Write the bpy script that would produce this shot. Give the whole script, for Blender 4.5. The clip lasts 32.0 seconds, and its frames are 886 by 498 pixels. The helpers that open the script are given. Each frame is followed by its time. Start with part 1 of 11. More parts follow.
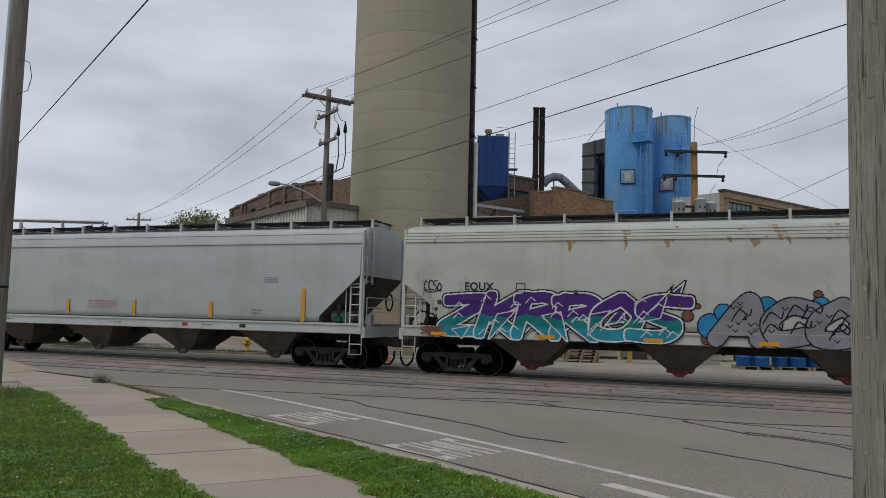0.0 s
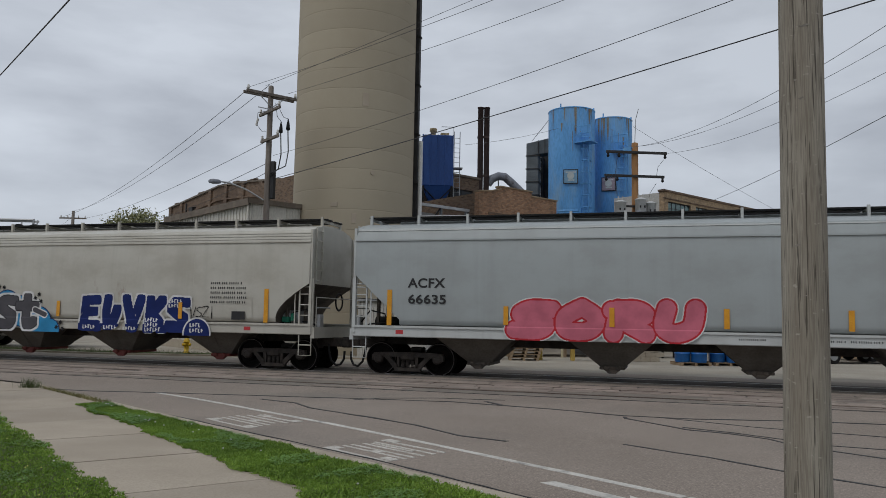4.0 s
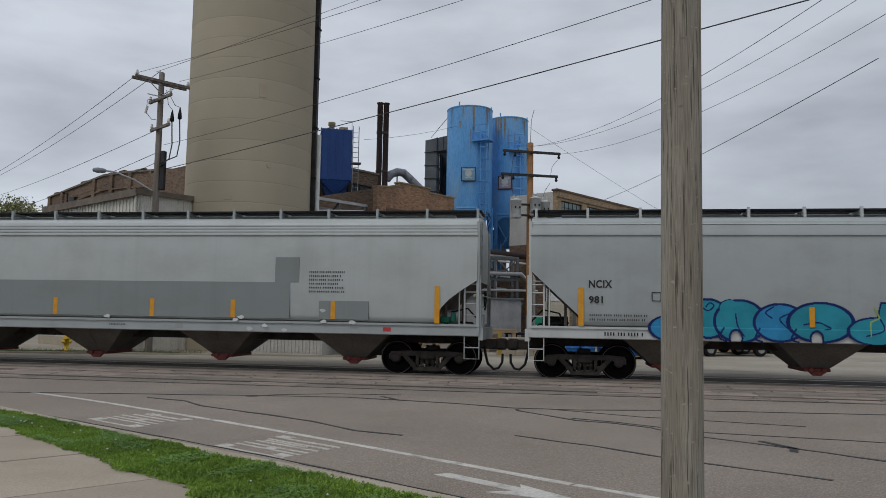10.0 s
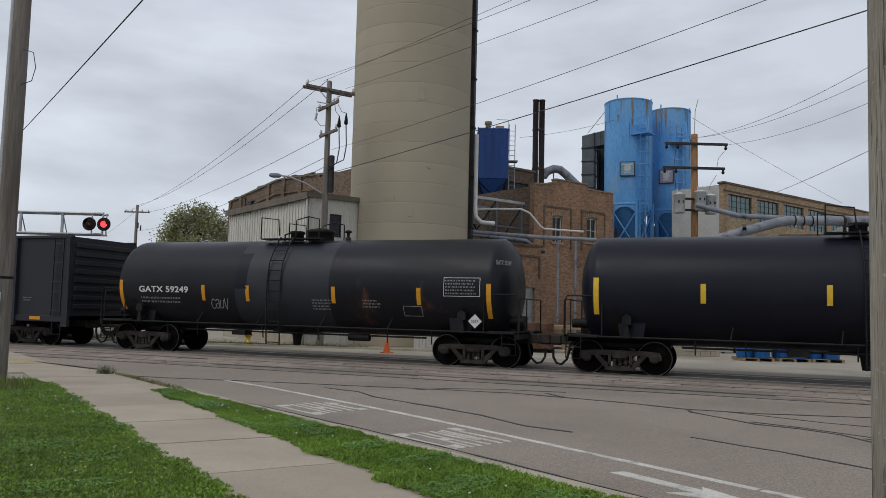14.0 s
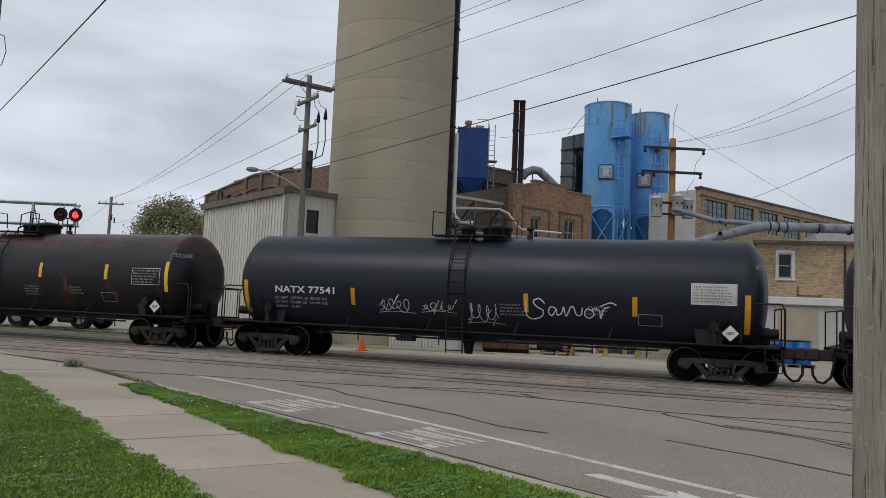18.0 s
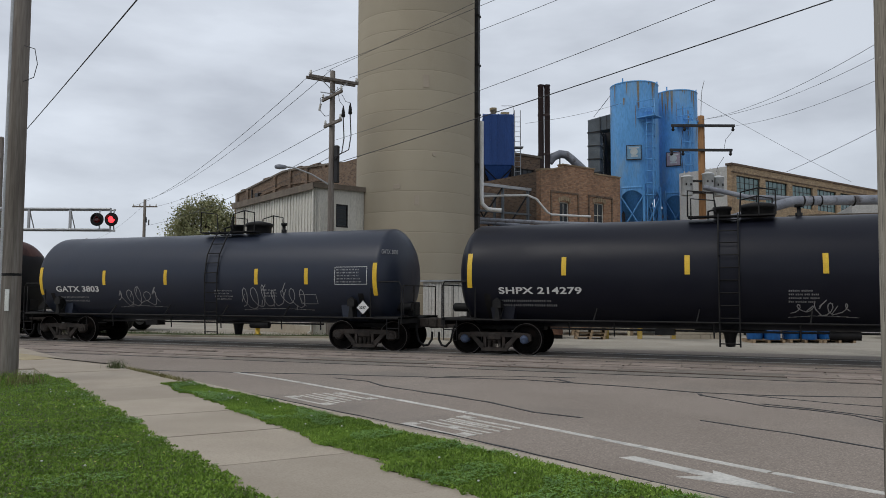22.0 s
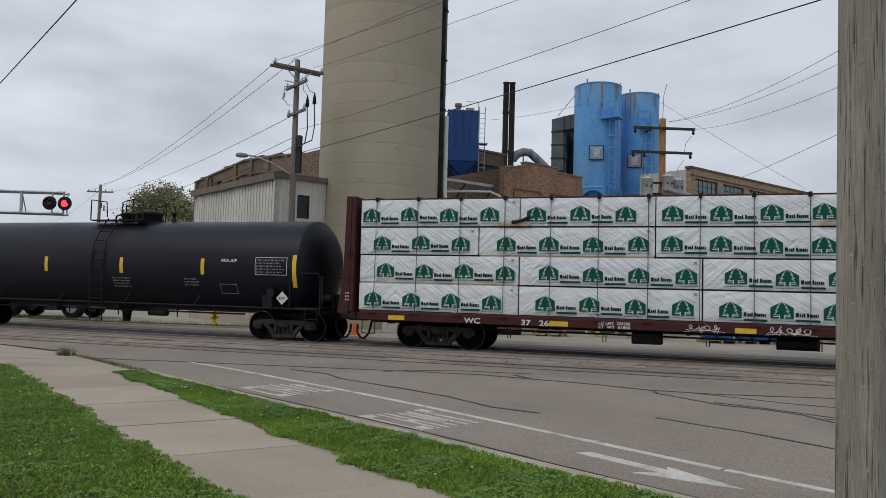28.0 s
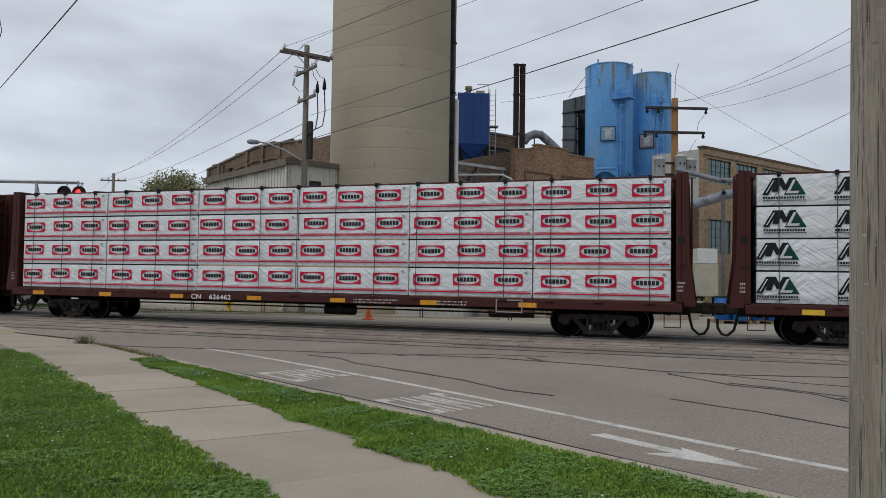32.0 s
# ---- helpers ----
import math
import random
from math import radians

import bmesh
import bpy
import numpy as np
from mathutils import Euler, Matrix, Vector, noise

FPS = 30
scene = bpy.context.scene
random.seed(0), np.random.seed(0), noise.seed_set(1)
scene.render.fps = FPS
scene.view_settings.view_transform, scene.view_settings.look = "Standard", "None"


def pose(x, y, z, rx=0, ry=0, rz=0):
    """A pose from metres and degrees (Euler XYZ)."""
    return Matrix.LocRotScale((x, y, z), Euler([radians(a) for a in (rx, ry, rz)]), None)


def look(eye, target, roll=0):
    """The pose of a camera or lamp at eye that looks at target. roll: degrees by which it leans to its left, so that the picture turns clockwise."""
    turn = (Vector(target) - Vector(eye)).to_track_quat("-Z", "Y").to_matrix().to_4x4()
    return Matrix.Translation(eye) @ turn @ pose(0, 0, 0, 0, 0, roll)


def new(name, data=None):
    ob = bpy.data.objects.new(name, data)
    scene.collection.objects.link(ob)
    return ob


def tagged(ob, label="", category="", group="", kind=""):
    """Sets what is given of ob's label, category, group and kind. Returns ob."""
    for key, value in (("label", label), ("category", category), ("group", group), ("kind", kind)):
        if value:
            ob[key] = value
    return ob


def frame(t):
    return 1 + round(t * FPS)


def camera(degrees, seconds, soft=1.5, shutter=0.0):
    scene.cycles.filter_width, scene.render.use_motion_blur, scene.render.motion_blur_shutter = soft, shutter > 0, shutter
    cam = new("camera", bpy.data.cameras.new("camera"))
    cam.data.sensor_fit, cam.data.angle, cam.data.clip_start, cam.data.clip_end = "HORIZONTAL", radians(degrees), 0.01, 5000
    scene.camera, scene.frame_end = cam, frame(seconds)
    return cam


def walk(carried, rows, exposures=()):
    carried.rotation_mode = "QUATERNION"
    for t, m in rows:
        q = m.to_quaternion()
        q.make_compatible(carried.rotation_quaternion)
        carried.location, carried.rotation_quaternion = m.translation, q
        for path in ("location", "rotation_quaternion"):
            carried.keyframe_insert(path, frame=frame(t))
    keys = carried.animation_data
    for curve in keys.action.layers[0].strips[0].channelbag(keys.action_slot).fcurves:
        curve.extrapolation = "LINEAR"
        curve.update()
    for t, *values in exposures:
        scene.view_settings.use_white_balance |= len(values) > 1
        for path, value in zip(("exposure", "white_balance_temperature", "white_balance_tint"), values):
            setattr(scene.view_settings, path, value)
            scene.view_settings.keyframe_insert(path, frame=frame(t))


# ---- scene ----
cam = camera(60.62, 32.0, soft=0.65)


def view(x, y, z, yaw, pitch, roll):
    """Eye, heading to the left of +y, pitch up, roll, in degrees."""
    a, b = radians(yaw), radians(pitch)
    way = Vector((-math.sin(a) * math.cos(b), math.cos(a) * math.cos(b), math.sin(b)))
    return look((x, y, z), Vector((x, y, z)) + way, roll)


# seconds, eye, heading, pitch, roll of a camera held by hand on the grass
PATH = [
    (0, -0.454, 1.815, 1.648, 20.56, 5.19, 1.40),
    (0.5, -0.458, 1.879, 1.656, 20.30, 5.26, 1.07),
    (1, -0.463, 1.882, 1.657, 20.17, 5.27, 0.70),
    (1.5, -0.475, 1.878, 1.652, 19.77, 5.35, 0.70),
    (2, -0.479, 1.899, 1.651, 19.25, 5.40, 0.89),
    (2.5, -0.473, 1.917, 1.650, 18.08, 5.38, 1.02),
    (3, -0.462, 1.944, 1.652, 17.08, 5.17, 1.08),
    (3.5, -0.446, 1.913, 1.653, 16.70, 5.16, 1.04),
    (5.5, -0.408, 1.911, 1.650, 15.06, 5.41, 0.84),
    (6, -0.399, 1.912, 1.648, 14.23, 5.39, 0.74),
    (6.5, -0.391, 1.899, 1.641, 13.51, 5.35, 0.64),
    (7, -0.389, 1.893, 1.644, 12.73, 5.32, 0.61),
    (7.5, -0.391, 1.862, 1.636, 11.45, 5.19, 0.58),
    (8, -0.408, 1.835, 1.637, 10.42, 5.23, 0.68),
    (8.5, -0.401, 1.853, 1.635, 9.75, 5.19, 0.88),
    (9, -0.405, 1.850, 1.644, 9.38, 5.17, 0.69),
    (9.5, -0.409, 1.875, 1.641, 8.87, 5.13, 0.90),
    (10, -0.415, 1.854, 1.644, 8.72, 5.02, 0.93),
    (10.5, -0.415, 1.834, 1.641, 8.11, 4.96, 1.14),
    (11, -0.407, 1.892, 1.647, 8.11, 4.91, 1.61),
    (11.5, -0.441, 1.748, 1.645, 11.66, 5.09, 1.82),
    (12, -0.458, 1.773, 1.643, 16.04, 4.81, 1.96),
    (12.5, -0.502, 1.901, 1.650, 17.77, 4.94, 1.37),
    (13, -0.555, 1.792, 1.646, 18.94, 4.59, 1.58),
    (13.5, -0.583, 1.768, 1.627, 20.29, 4.56, 1.30),
    (15.5, -0.565, 1.695, 1.591, 19.71, 4.84, 2.27),
    (16, -0.639, 1.772, 1.607, 19.11, 4.86, 3.04),
    (16.5, -0.585, 1.765, 1.600, 18.51, 4.93, 2.87),
    (17, -0.600, 1.771, 1.601, 17.82, 4.96, 2.89),
    (17.5, -0.608, 1.837, 1.600, 18.36, 4.86, 2.77),
    (18, -0.630, 1.887, 1.590, 18.66, 4.65, 2.46),
    (18.5, -0.625, 1.922, 1.589, 19.35, 3.49, 1.85),
    (19, -0.615, 1.897, 1.595, 19.40, 3.23, 1.30),
    (19.5, -0.604, 1.888, 1.601, 19.74, 3.29, 0.72),
    (20, -0.586, 1.883, 1.602, 19.93, 3.27, 0.25),
    (20.5, -0.591, 1.854, 1.607, 20.20, 3.54, 0.04),
    (21, -0.575, 1.831, 1.603, 20.25, 3.60, 0.10),
    (21.5, -0.582, 1.831, 1.609, 20.39, 3.58, 0.29),
    (22, -0.564, 1.808, 1.612, 20.96, 3.73, 0.23),
    (22.5, -0.565, 1.782, 1.616, 21.20, 3.89, 0.34),
    (23, -0.556, 1.773, 1.616, 21.14, 3.85, 0.46),
    (23.5, -0.560, 1.755, 1.623, 20.37, 3.88, 0.71),
    (24, -0.625, 1.796, 1.606, 17.80, 3.77, 0.89),
    (24.5, -0.583, 1.794, 1.617, 18.01, 3.64, 0.66),
    (25, -0.586, 1.814, 1.604, 17.93, 3.45, 0.67),
    (25.5, -0.564, 1.775, 1.634, 16.81, 3.57, 1.23),
    (27.5, -0.605, 1.831, 1.596, 17.87, 3.97, 1.62),
    (28, -0.596, 1.859, 1.586, 18.02, 3.41, 1.58),
    (28.5, -0.628, 1.894, 1.584, 18.14, 2.84, 1.55),
    (29, -0.605, 1.886, 1.589, 18.33, 2.65, 1.20),
    (29.5, -0.577, 1.870, 1.592, 18.33, 2.55, 1.07),
    (30, -0.574, 1.870, 1.592, 18.72, 2.59, 0.82),
    (30.5, -0.580, 1.863, 1.595, 18.85, 2.29, 0.83),
    (31, -0.579, 1.845, 1.600, 19.00, 2.07, 0.90),
    (31.5, -0.583, 1.820, 1.607, 18.78, 2.03, 0.94),
    (32, -0.590, 1.827, 1.598, 18.91, 2.15, 0.84),
]
walk(cam, [(t, view(*row)) for t, *row in PATH], [(0, -0.1), (3, -0.14), (6, -0.1), (9, -0.1), (12, -0.05), (14, 0.06), (19, 0.1), (21, 0.1), (25, 0.07), (28, 0.05), (32, 0.04)])

# ---- light ----
world = bpy.data.worlds.new("overcast_sky")
scene.world = world
world.use_nodes = True
wn, wl = world.node_tree.nodes, world.node_tree.links
wn.clear()
w_out, w_bg = wn.new("ShaderNodeOutputWorld"), wn.new("ShaderNodeBackground")
w_sky = wn.new("ShaderNodeTexSky")
w_sky.sky_type, w_sky.sun_disc = "NISHITA", False
w_sky.sun_elevation, w_sky.sun_rotation = radians(48), radians(200)
w_dim = wn.new("ShaderNodeVectorMath")
w_dim.operation = "SCALE"
w_dim.inputs["Scale"].default_value = 0.07
wl.new(w_sky.outputs["Color"], w_dim.inputs[0])
# a closed layer of cloud, long soft banks that flatten towards the horizon
w_tc, w_map = wn.new("ShaderNodeTexCoord"), wn.new("ShaderNodeMapping")
w_map.inputs["Scale"].default_value = (1.0, 1.0, 3.2)
w_map.inputs["Location"].default_value = (0.3, 0.0, 0.1)
wl.new(w_tc.outputs["Generated"], w_map.inputs["Vector"])
w_n1, w_n2 = wn.new("ShaderNodeTexNoise"), wn.new("ShaderNodeTexNoise")
w_n1.inputs["Scale"].default_value, w_n1.inputs["Detail"].default_value, w_n1.inputs["Roughness"].default_value = 2.3, 6.0, 0.5
w_n2.inputs["Scale"].default_value, w_n2.inputs["Detail"].default_value = 6.5, 5.0
for n in (w_n1, w_n2):
    wl.new(w_map.outputs["Vector"], n.inputs["Vector"])
w_add = wn.new("ShaderNodeMath")
w_add.operation = "MULTIPLY_ADD"
w_add.inputs[1].default_value = 0.35
wl.new(w_n2.outputs["Fac"], w_add.inputs[0])
wl.new(w_n1.outputs["Fac"], w_add.inputs[2])
w_ramp = wn.new("ShaderNodeValToRGB")
w_ramp.color_ramp.elements[0].position, w_ramp.color_ramp.elements[0].color = 0.47, (0.40, 0.43, 0.487, 1)
w_ramp.color_ramp.elements[1].position, w_ramp.color_ramp.elements[1].color = 0.8, (0.62, 0.665, 0.735, 1)
wl.new(w_add.outputs[0], w_ramp.inputs["Fac"])
w_mix = wn.new("ShaderNodeMix")
w_mix.data_type = "RGBA"
w_mix.inputs["Factor"].default_value = 0.9
wl.new(w_dim.outputs["Vector"], w_mix.inputs["A"])
wl.new(w_ramp.outputs["Color"], w_mix.inputs["B"])
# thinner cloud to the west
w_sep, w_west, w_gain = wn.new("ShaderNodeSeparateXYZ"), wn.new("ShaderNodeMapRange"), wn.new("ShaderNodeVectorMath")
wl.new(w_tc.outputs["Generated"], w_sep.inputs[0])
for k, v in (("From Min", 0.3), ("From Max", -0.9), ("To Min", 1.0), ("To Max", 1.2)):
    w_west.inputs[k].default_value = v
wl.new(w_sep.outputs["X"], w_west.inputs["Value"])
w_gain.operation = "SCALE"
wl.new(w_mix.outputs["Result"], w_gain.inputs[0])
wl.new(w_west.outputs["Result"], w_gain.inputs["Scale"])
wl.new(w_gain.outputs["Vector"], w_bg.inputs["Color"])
w_bg.inputs["Strength"].default_value = 1.0
wl.new(w_bg.outputs["Background"], w_out.inputs["Surface"])
sun = new("sun", bpy.data.lights.new("sun", "SUN"))
sun.data.energy, sun.data.angle, sun.data.color = 0.9, radians(25), (1.0, 0.96, 0.9)
sun.matrix_world = look((-20, -40, 60), (0, 0, 0))
scene.view_settings.exposure = 0.0


# ---- materials ----
def material(name, rough=0.6, metal=0.0, spec=0.5):
    m = bpy.data.materials.new(name)
    m.use_nodes = True
    nt = m.node_tree
    b = nt.nodes["Principled BSDF"]
    b.inputs["Roughness"].default_value, b.inputs["Metallic"].default_value = rough, metal
    b.inputs["Specular IOR Level"].default_value = spec
    return m, nt, b


def noise_of(nt, scale, detail=4.0, stretch=(1, 1, 1), rough=0.55, source="Object"):
    tc, mp, n = nt.nodes.new("ShaderNodeTexCoord"), nt.nodes.new("ShaderNodeMapping"), nt.nodes.new("ShaderNodeTexNoise")
    mp.inputs["Scale"].default_value = stretch
    n.inputs["Scale"].default_value, n.inputs["Detail"].default_value, n.inputs["Roughness"].default_value = scale, detail, rough
    if source == "World":
        g = nt.nodes.new("ShaderNodeNewGeometry")
        nt.links.new(g.outputs["Position"], mp.inputs["Vector"])
    else:
        nt.links.new(tc.outputs[source], mp.inputs["Vector"])
    nt.links.new(mp.outputs["Vector"], n.inputs["Vector"])
    return n.outputs["Fac"]


def ramp_of(nt, fac, lo, hi, a=0.0, b=1.0):
    """A soft step of fac between lo and hi."""
    r = nt.nodes.new("ShaderNodeMapRange")
    r.interpolation_type = "SMOOTHSTEP"
    for k, v in (("From Min", lo), ("From Max", hi), ("To Min", a), ("To Max", b)):
        r.inputs[k].default_value = v
    nt.links.new(fac, r.inputs["Value"])
    return r.outputs["Result"]


def blend(nt, fac, a, b):
    m = nt.nodes.new("ShaderNodeMix")
    m.data_type = "RGBA"
    for v, k in ((fac, "Factor"), (a, "A"), (b, "B")):
        if isinstance(v, (int, float)):
            m.inputs[k].default_value = v
        elif isinstance(v, tuple):
            m.inputs[k].default_value = (*v, 1)
        else:
            nt.links.new(v, m.inputs[k])
    return m.outputs["Result"]


def times(nt, a, b):
    m = nt.nodes.new("ShaderNodeMath")
    m.operation = "MULTIPLY"
    nt.links.new(a, m.inputs[0])
    if isinstance(b, (int, float)):
        m.inputs[1].default_value = b
    else:
        nt.links.new(b, m.inputs[1])
    return m.outputs[0]


def relief(nt, b, fac, strength=0.3, distance=0.01):
    n = nt.nodes.new("ShaderNodeBump")
    n.inputs["Strength"].default_value, n.inputs["Distance"].default_value = strength, distance
    nt.links.new(fac, n.inputs["Height"])
    nt.links.new(n.outputs["Normal"], b.inputs["Normal"])


def surface(name, low, high, scale=3.0, fine=40.0, rough=0.85, metal=0.0, bump=0.3, depth=0.01, stretch=(1, 1, 1), stain=None, amount=0.5, stain_scale=0.7, spec=0.4, source="Object", piece=0.0, speck=0.0):
    """Two tones of one stuff at two scales, with stains."""
    m, nt, b = material(name, rough, metal, spec)
    big, small = noise_of(nt, scale, 5, stretch, source=source), noise_of(nt, fine, 3, stretch, source=source)
    col = blend(nt, ramp_of(nt, big, 0.3, 0.7), low, high)
    col = blend(nt, ramp_of(nt, small, 0.35, 0.75, 0.0, 0.45), col, tuple(0.6 * c for c in low))
    if piece:
        info = nt.nodes.new("ShaderNodeObjectInfo")
        col = blend(nt, times(nt, info.outputs["Random"], piece), col, tuple(0.45 * c for c in low))
    if speck:
        grit = noise_of(nt, 55.0, 2, (1, 1, 1), 0.5, source)
        col = blend(nt, ramp_of(nt, grit, 0.56, 0.7, 0.0, speck), col, tuple(0.35 * c for c in low))
        col = blend(nt, ramp_of(nt, grit, 0.44, 0.3, 0.0, speck), col, tuple(min(0.8, 1.7 * c) for c in high))
    if stain:
        mask = ramp_of(nt, noise_of(nt, stain_scale, 6, stretch, 0.65, source), 0.5, 0.72, 0.0, amount)
        col = blend(nt, mask, col, stain)
    nt.links.new(col, b.inputs["Base Color"])
    if bump:
        relief(nt, b, small, bump, depth)
    return m


def car_paint(name, colour, dirt=(0.12, 0.105, 0.085), dirty=0.35, rust=0.0, rough=0.45, streak=0.3, spec=0.4, top=None):
    """Railcar paint: road film in clouds, rain streaks, rust blooms."""
    m, nt, b = material(name, rough, 0.0, spec)
    film = ramp_of(nt, noise_of(nt, 0.7, 6, (1, 1, 1.6), 0.62), 0.38, 0.72, 0.0, dirty)
    col = blend(nt, film, colour, dirt)
    run = ramp_of(nt, noise_of(nt, 2.6, 5, (1, 1, 0.06), 0.6), 0.46, 0.72, 0.0, streak)
    col = blend(nt, run, col, tuple(0.55 * c + 0.3 * d for c, d in zip(colour, dirt)))
    if rust:
        bloom = ramp_of(nt, noise_of(nt, 0.55, 8, (1, 1, 0.45), 0.68), 0.62 - 0.2 * rust, 0.74, 0.0, 0.85)
        col = blend(nt, bloom, col, (0.16, 0.058, 0.028))
        spots = ramp_of(nt, noise_of(nt, 9.0, 6, (1, 1, 0.3), 0.6), 0.63, 0.75, 0.0, rust)
        col = blend(nt, spots, col, (0.2, 0.09, 0.04))
    if top:
        # paint burnt off along the crown of the barrel, down to a ragged edge
        g, sep, ad = nt.nodes.new("ShaderNodeTexCoord"), nt.nodes.new("ShaderNodeSeparateXYZ"), nt.nodes.new("ShaderNodeMath")
        nt.links.new(g.outputs["Object"], sep.inputs[0])
        ad.operation = "MULTIPLY_ADD"
        ad.inputs[1].default_value = top[1]
        nt.links.new(noise_of(nt, 1.1, 7, (0.35, 1, 1), 0.65), ad.inputs[0])
        nt.links.new(sep.outputs["Z"], ad.inputs[2])
        worn = ramp_of(nt, ad.outputs[0], top[0] + 0.5 * top[1] - 0.03, top[0] + 0.5 * top[1] + 0.05, 0.0, 0.95)
        hue = blend(nt, ramp_of(nt, noise_of(nt, 1.6, 7, (1, 1, 0.25), 0.7), 0.35, 0.68), tuple(top[2] * c for c in (0.05, 0.022, 0.019)), tuple(top[2] * c for c in (0.125, 0.055, 0.044)))
        scab = ramp_of(nt, noise_of(nt, 2.3, 8, (0.5, 1, 1), 0.72), 0.52, 0.62, 0.0, 0.6)
        hue = blend(nt, scab, hue, tuple(0.9 * c for c in colour))
        pale = ramp_of(nt, noise_of(nt, 5.0, 7, (0.25, 1, 1), 0.7), 0.6, 0.7, 0.0, 0.35)
        hue = blend(nt, pale, hue, tuple(top[2] * c for c in (0.2, 0.12, 0.105)))
        col = blend(nt, worn, col, hue)
    nt.links.new(col, b.inputs["Base Color"])
    r = nt.nodes.new("ShaderNodeMath")
    r.operation = "MULTIPLY_ADD"
    r.inputs[1].default_value, r.inputs[2].default_value = 0.4, rough - 0.05
    nt.links.new(film, r.inputs[0])
    nt.links.new(r.outputs[0], b.inputs["Roughness"])
    relief(nt, b, noise_of(nt, 1.1, 3, (1, 1, 0.5)), 0.12, 0.03)
    return m


def glowing(name, colour, strength):
    m, nt, b = material(name, 0.3)
    b.inputs["Base Color"].default_value = (*colour, 1)
    b.inputs["Emission Color"].default_value, b.inputs["Emission Strength"].default_value = (*colour, 1), strength
    return m


def glass(name, tint, rough=0.08, clear=0.25, gloss=0.6):
    m, nt, b = material(name, rough, 0.0, gloss)
    b.inputs["Base Color"].default_value = (*tint, 1)
    b.inputs["Transmission Weight"].default_value = clear
    return m


ASPHALT = surface("worn_road_concrete", (0.24, 0.199, 0.164), (0.309, 0.26, 0.218), 0.25, 34, 0.9, bump=0.25, depth=0.008, stain=(0.165, 0.15, 0.132), amount=0.7, stain_scale=0.22, source="World", speck=0.5)
LOT = surface("dusty_yard_ground", (0.32, 0.288, 0.234), (0.42, 0.382, 0.315), 0.3, 14, 0.95, bump=0.4, depth=0.02, stain=(0.17, 0.155, 0.13), amount=0.7, stain_scale=0.2, source="World")
WALKWAY = surface("pale_concrete", (0.385, 0.328, 0.256), (0.455, 0.392, 0.312), 0.8, 60, 0.92, bump=0.2, depth=0.004, stain=(0.31, 0.268, 0.208), amount=0.5, stain_scale=0.9, source="World", piece=0.25)
CURB = surface("weathered_curb", (0.38, 0.33, 0.255), (0.46, 0.405, 0.32), 1.2, 50, 0.93, bump=0.4, depth=0.008, stain=(0.24, 0.2, 0.15), amount=0.6, source="World")
TAR = surface("crack_sealing_tar", (0.018, 0.018, 0.019), (0.04, 0.04, 0.042), 3, 40, 0.6, bump=0.2, source="World")
LINE = surface("worn_road_paint", (0.52, 0.5, 0.455), (0.64, 0.62, 0.57), 2.0, 30, 0.8, bump=0.1, stain=(0.24, 0.235, 0.22), amount=0.85, stain_scale=3.5, source="World")
SOIL = surface("lawn_soil", (0.04, 0.06, 0.012), (0.07, 0.085, 0.022), 1.5, 30, 0.95, bump=0.5, depth=0.02, source="World")
BRICKWAY = surface("street_paver", (0.31, 0.255, 0.215), (0.41, 0.342, 0.294), 1.2, 30, 0.92, bump=0.4, stain=(0.15, 0.13, 0.118), amount=0.5, source="World", piece=0.55)
BALLAST = surface("oily_track_bed", (0.1, 0.088, 0.076), (0.17, 0.15, 0.13), 0.7, 18, 0.9, bump=0.5, depth=0.02, source="World")
RAIL = surface("rusty_rail_web", (0.07, 0.05, 0.04), (0.12, 0.085, 0.065), 2, 30, 0.7, 0.3)
RAILTOP, _nt, _b = material("bright_rail_head", 0.28, 1.0)
_b.inputs["Base Color"].default_value = (0.42, 0.41, 0.4, 1)
POLE = surface("weathered_pole_wood", (0.2, 0.175, 0.15), (0.36, 0.335, 0.3), 6, 40, 0.9, bump=0.9, depth=0.012, stretch=(1, 1, 0.07), stain=(0.11, 0.095, 0.08), amount=0.6, stain_scale=4.0)
POLENEAR, _nt, _b = material("silvered_pole_grain", 0.92, 0.0, 0.3)
_col = blend(_nt, ramp_of(_nt, noise_of(_nt, 7, 4, (1, 1, 0.12)), 0.3, 0.7), (0.25, 0.215, 0.175), (0.37, 0.335, 0.285))
_col = blend(_nt, ramp_of(_nt, noise_of(_nt, 150, 3, (1, 1, 0.035)), 0.42, 0.62, 0.0, 0.55), _col, (0.16, 0.135, 0.108))
_crack = ramp_of(_nt, noise_of(_nt, 62, 3, (1, 1, 0.03), 0.62), 0.565, 0.635)
_col = blend(_nt, times(_nt, _crack, 0.85), _col, (0.06, 0.05, 0.042))
_col = blend(_nt, ramp_of(_nt, noise_of(_nt, 26, 2, (1, 1, 1.6), 0.5), 0.66, 0.74, 0.0, 0.5), _col, (0.46, 0.425, 0.37))
_nt.links.new(_col, _b.inputs["Base Color"])
relief(_nt, _b, _crack, -0.9, 0.006)
FASCIA = surface("brown_roof_trim", (0.13, 0.105, 0.08), (0.2, 0.165, 0.13), 2, 20, 0.8)
POLEDARK = surface("dark_pole_wood", (0.12, 0.1, 0.085), (0.24, 0.215, 0.19), 6, 40, 0.9, bump=0.7, depth=0.01, stretch=(1, 1, 0.07))
POLEBROWN = surface("brown_treated_pole", (0.22, 0.11, 0.045), (0.36, 0.19, 0.08), 6, 40, 0.85, bump=0.5, depth=0.01, stretch=(1, 1, 0.07), stain=(0.1, 0.05, 0.025), amount=0.6)
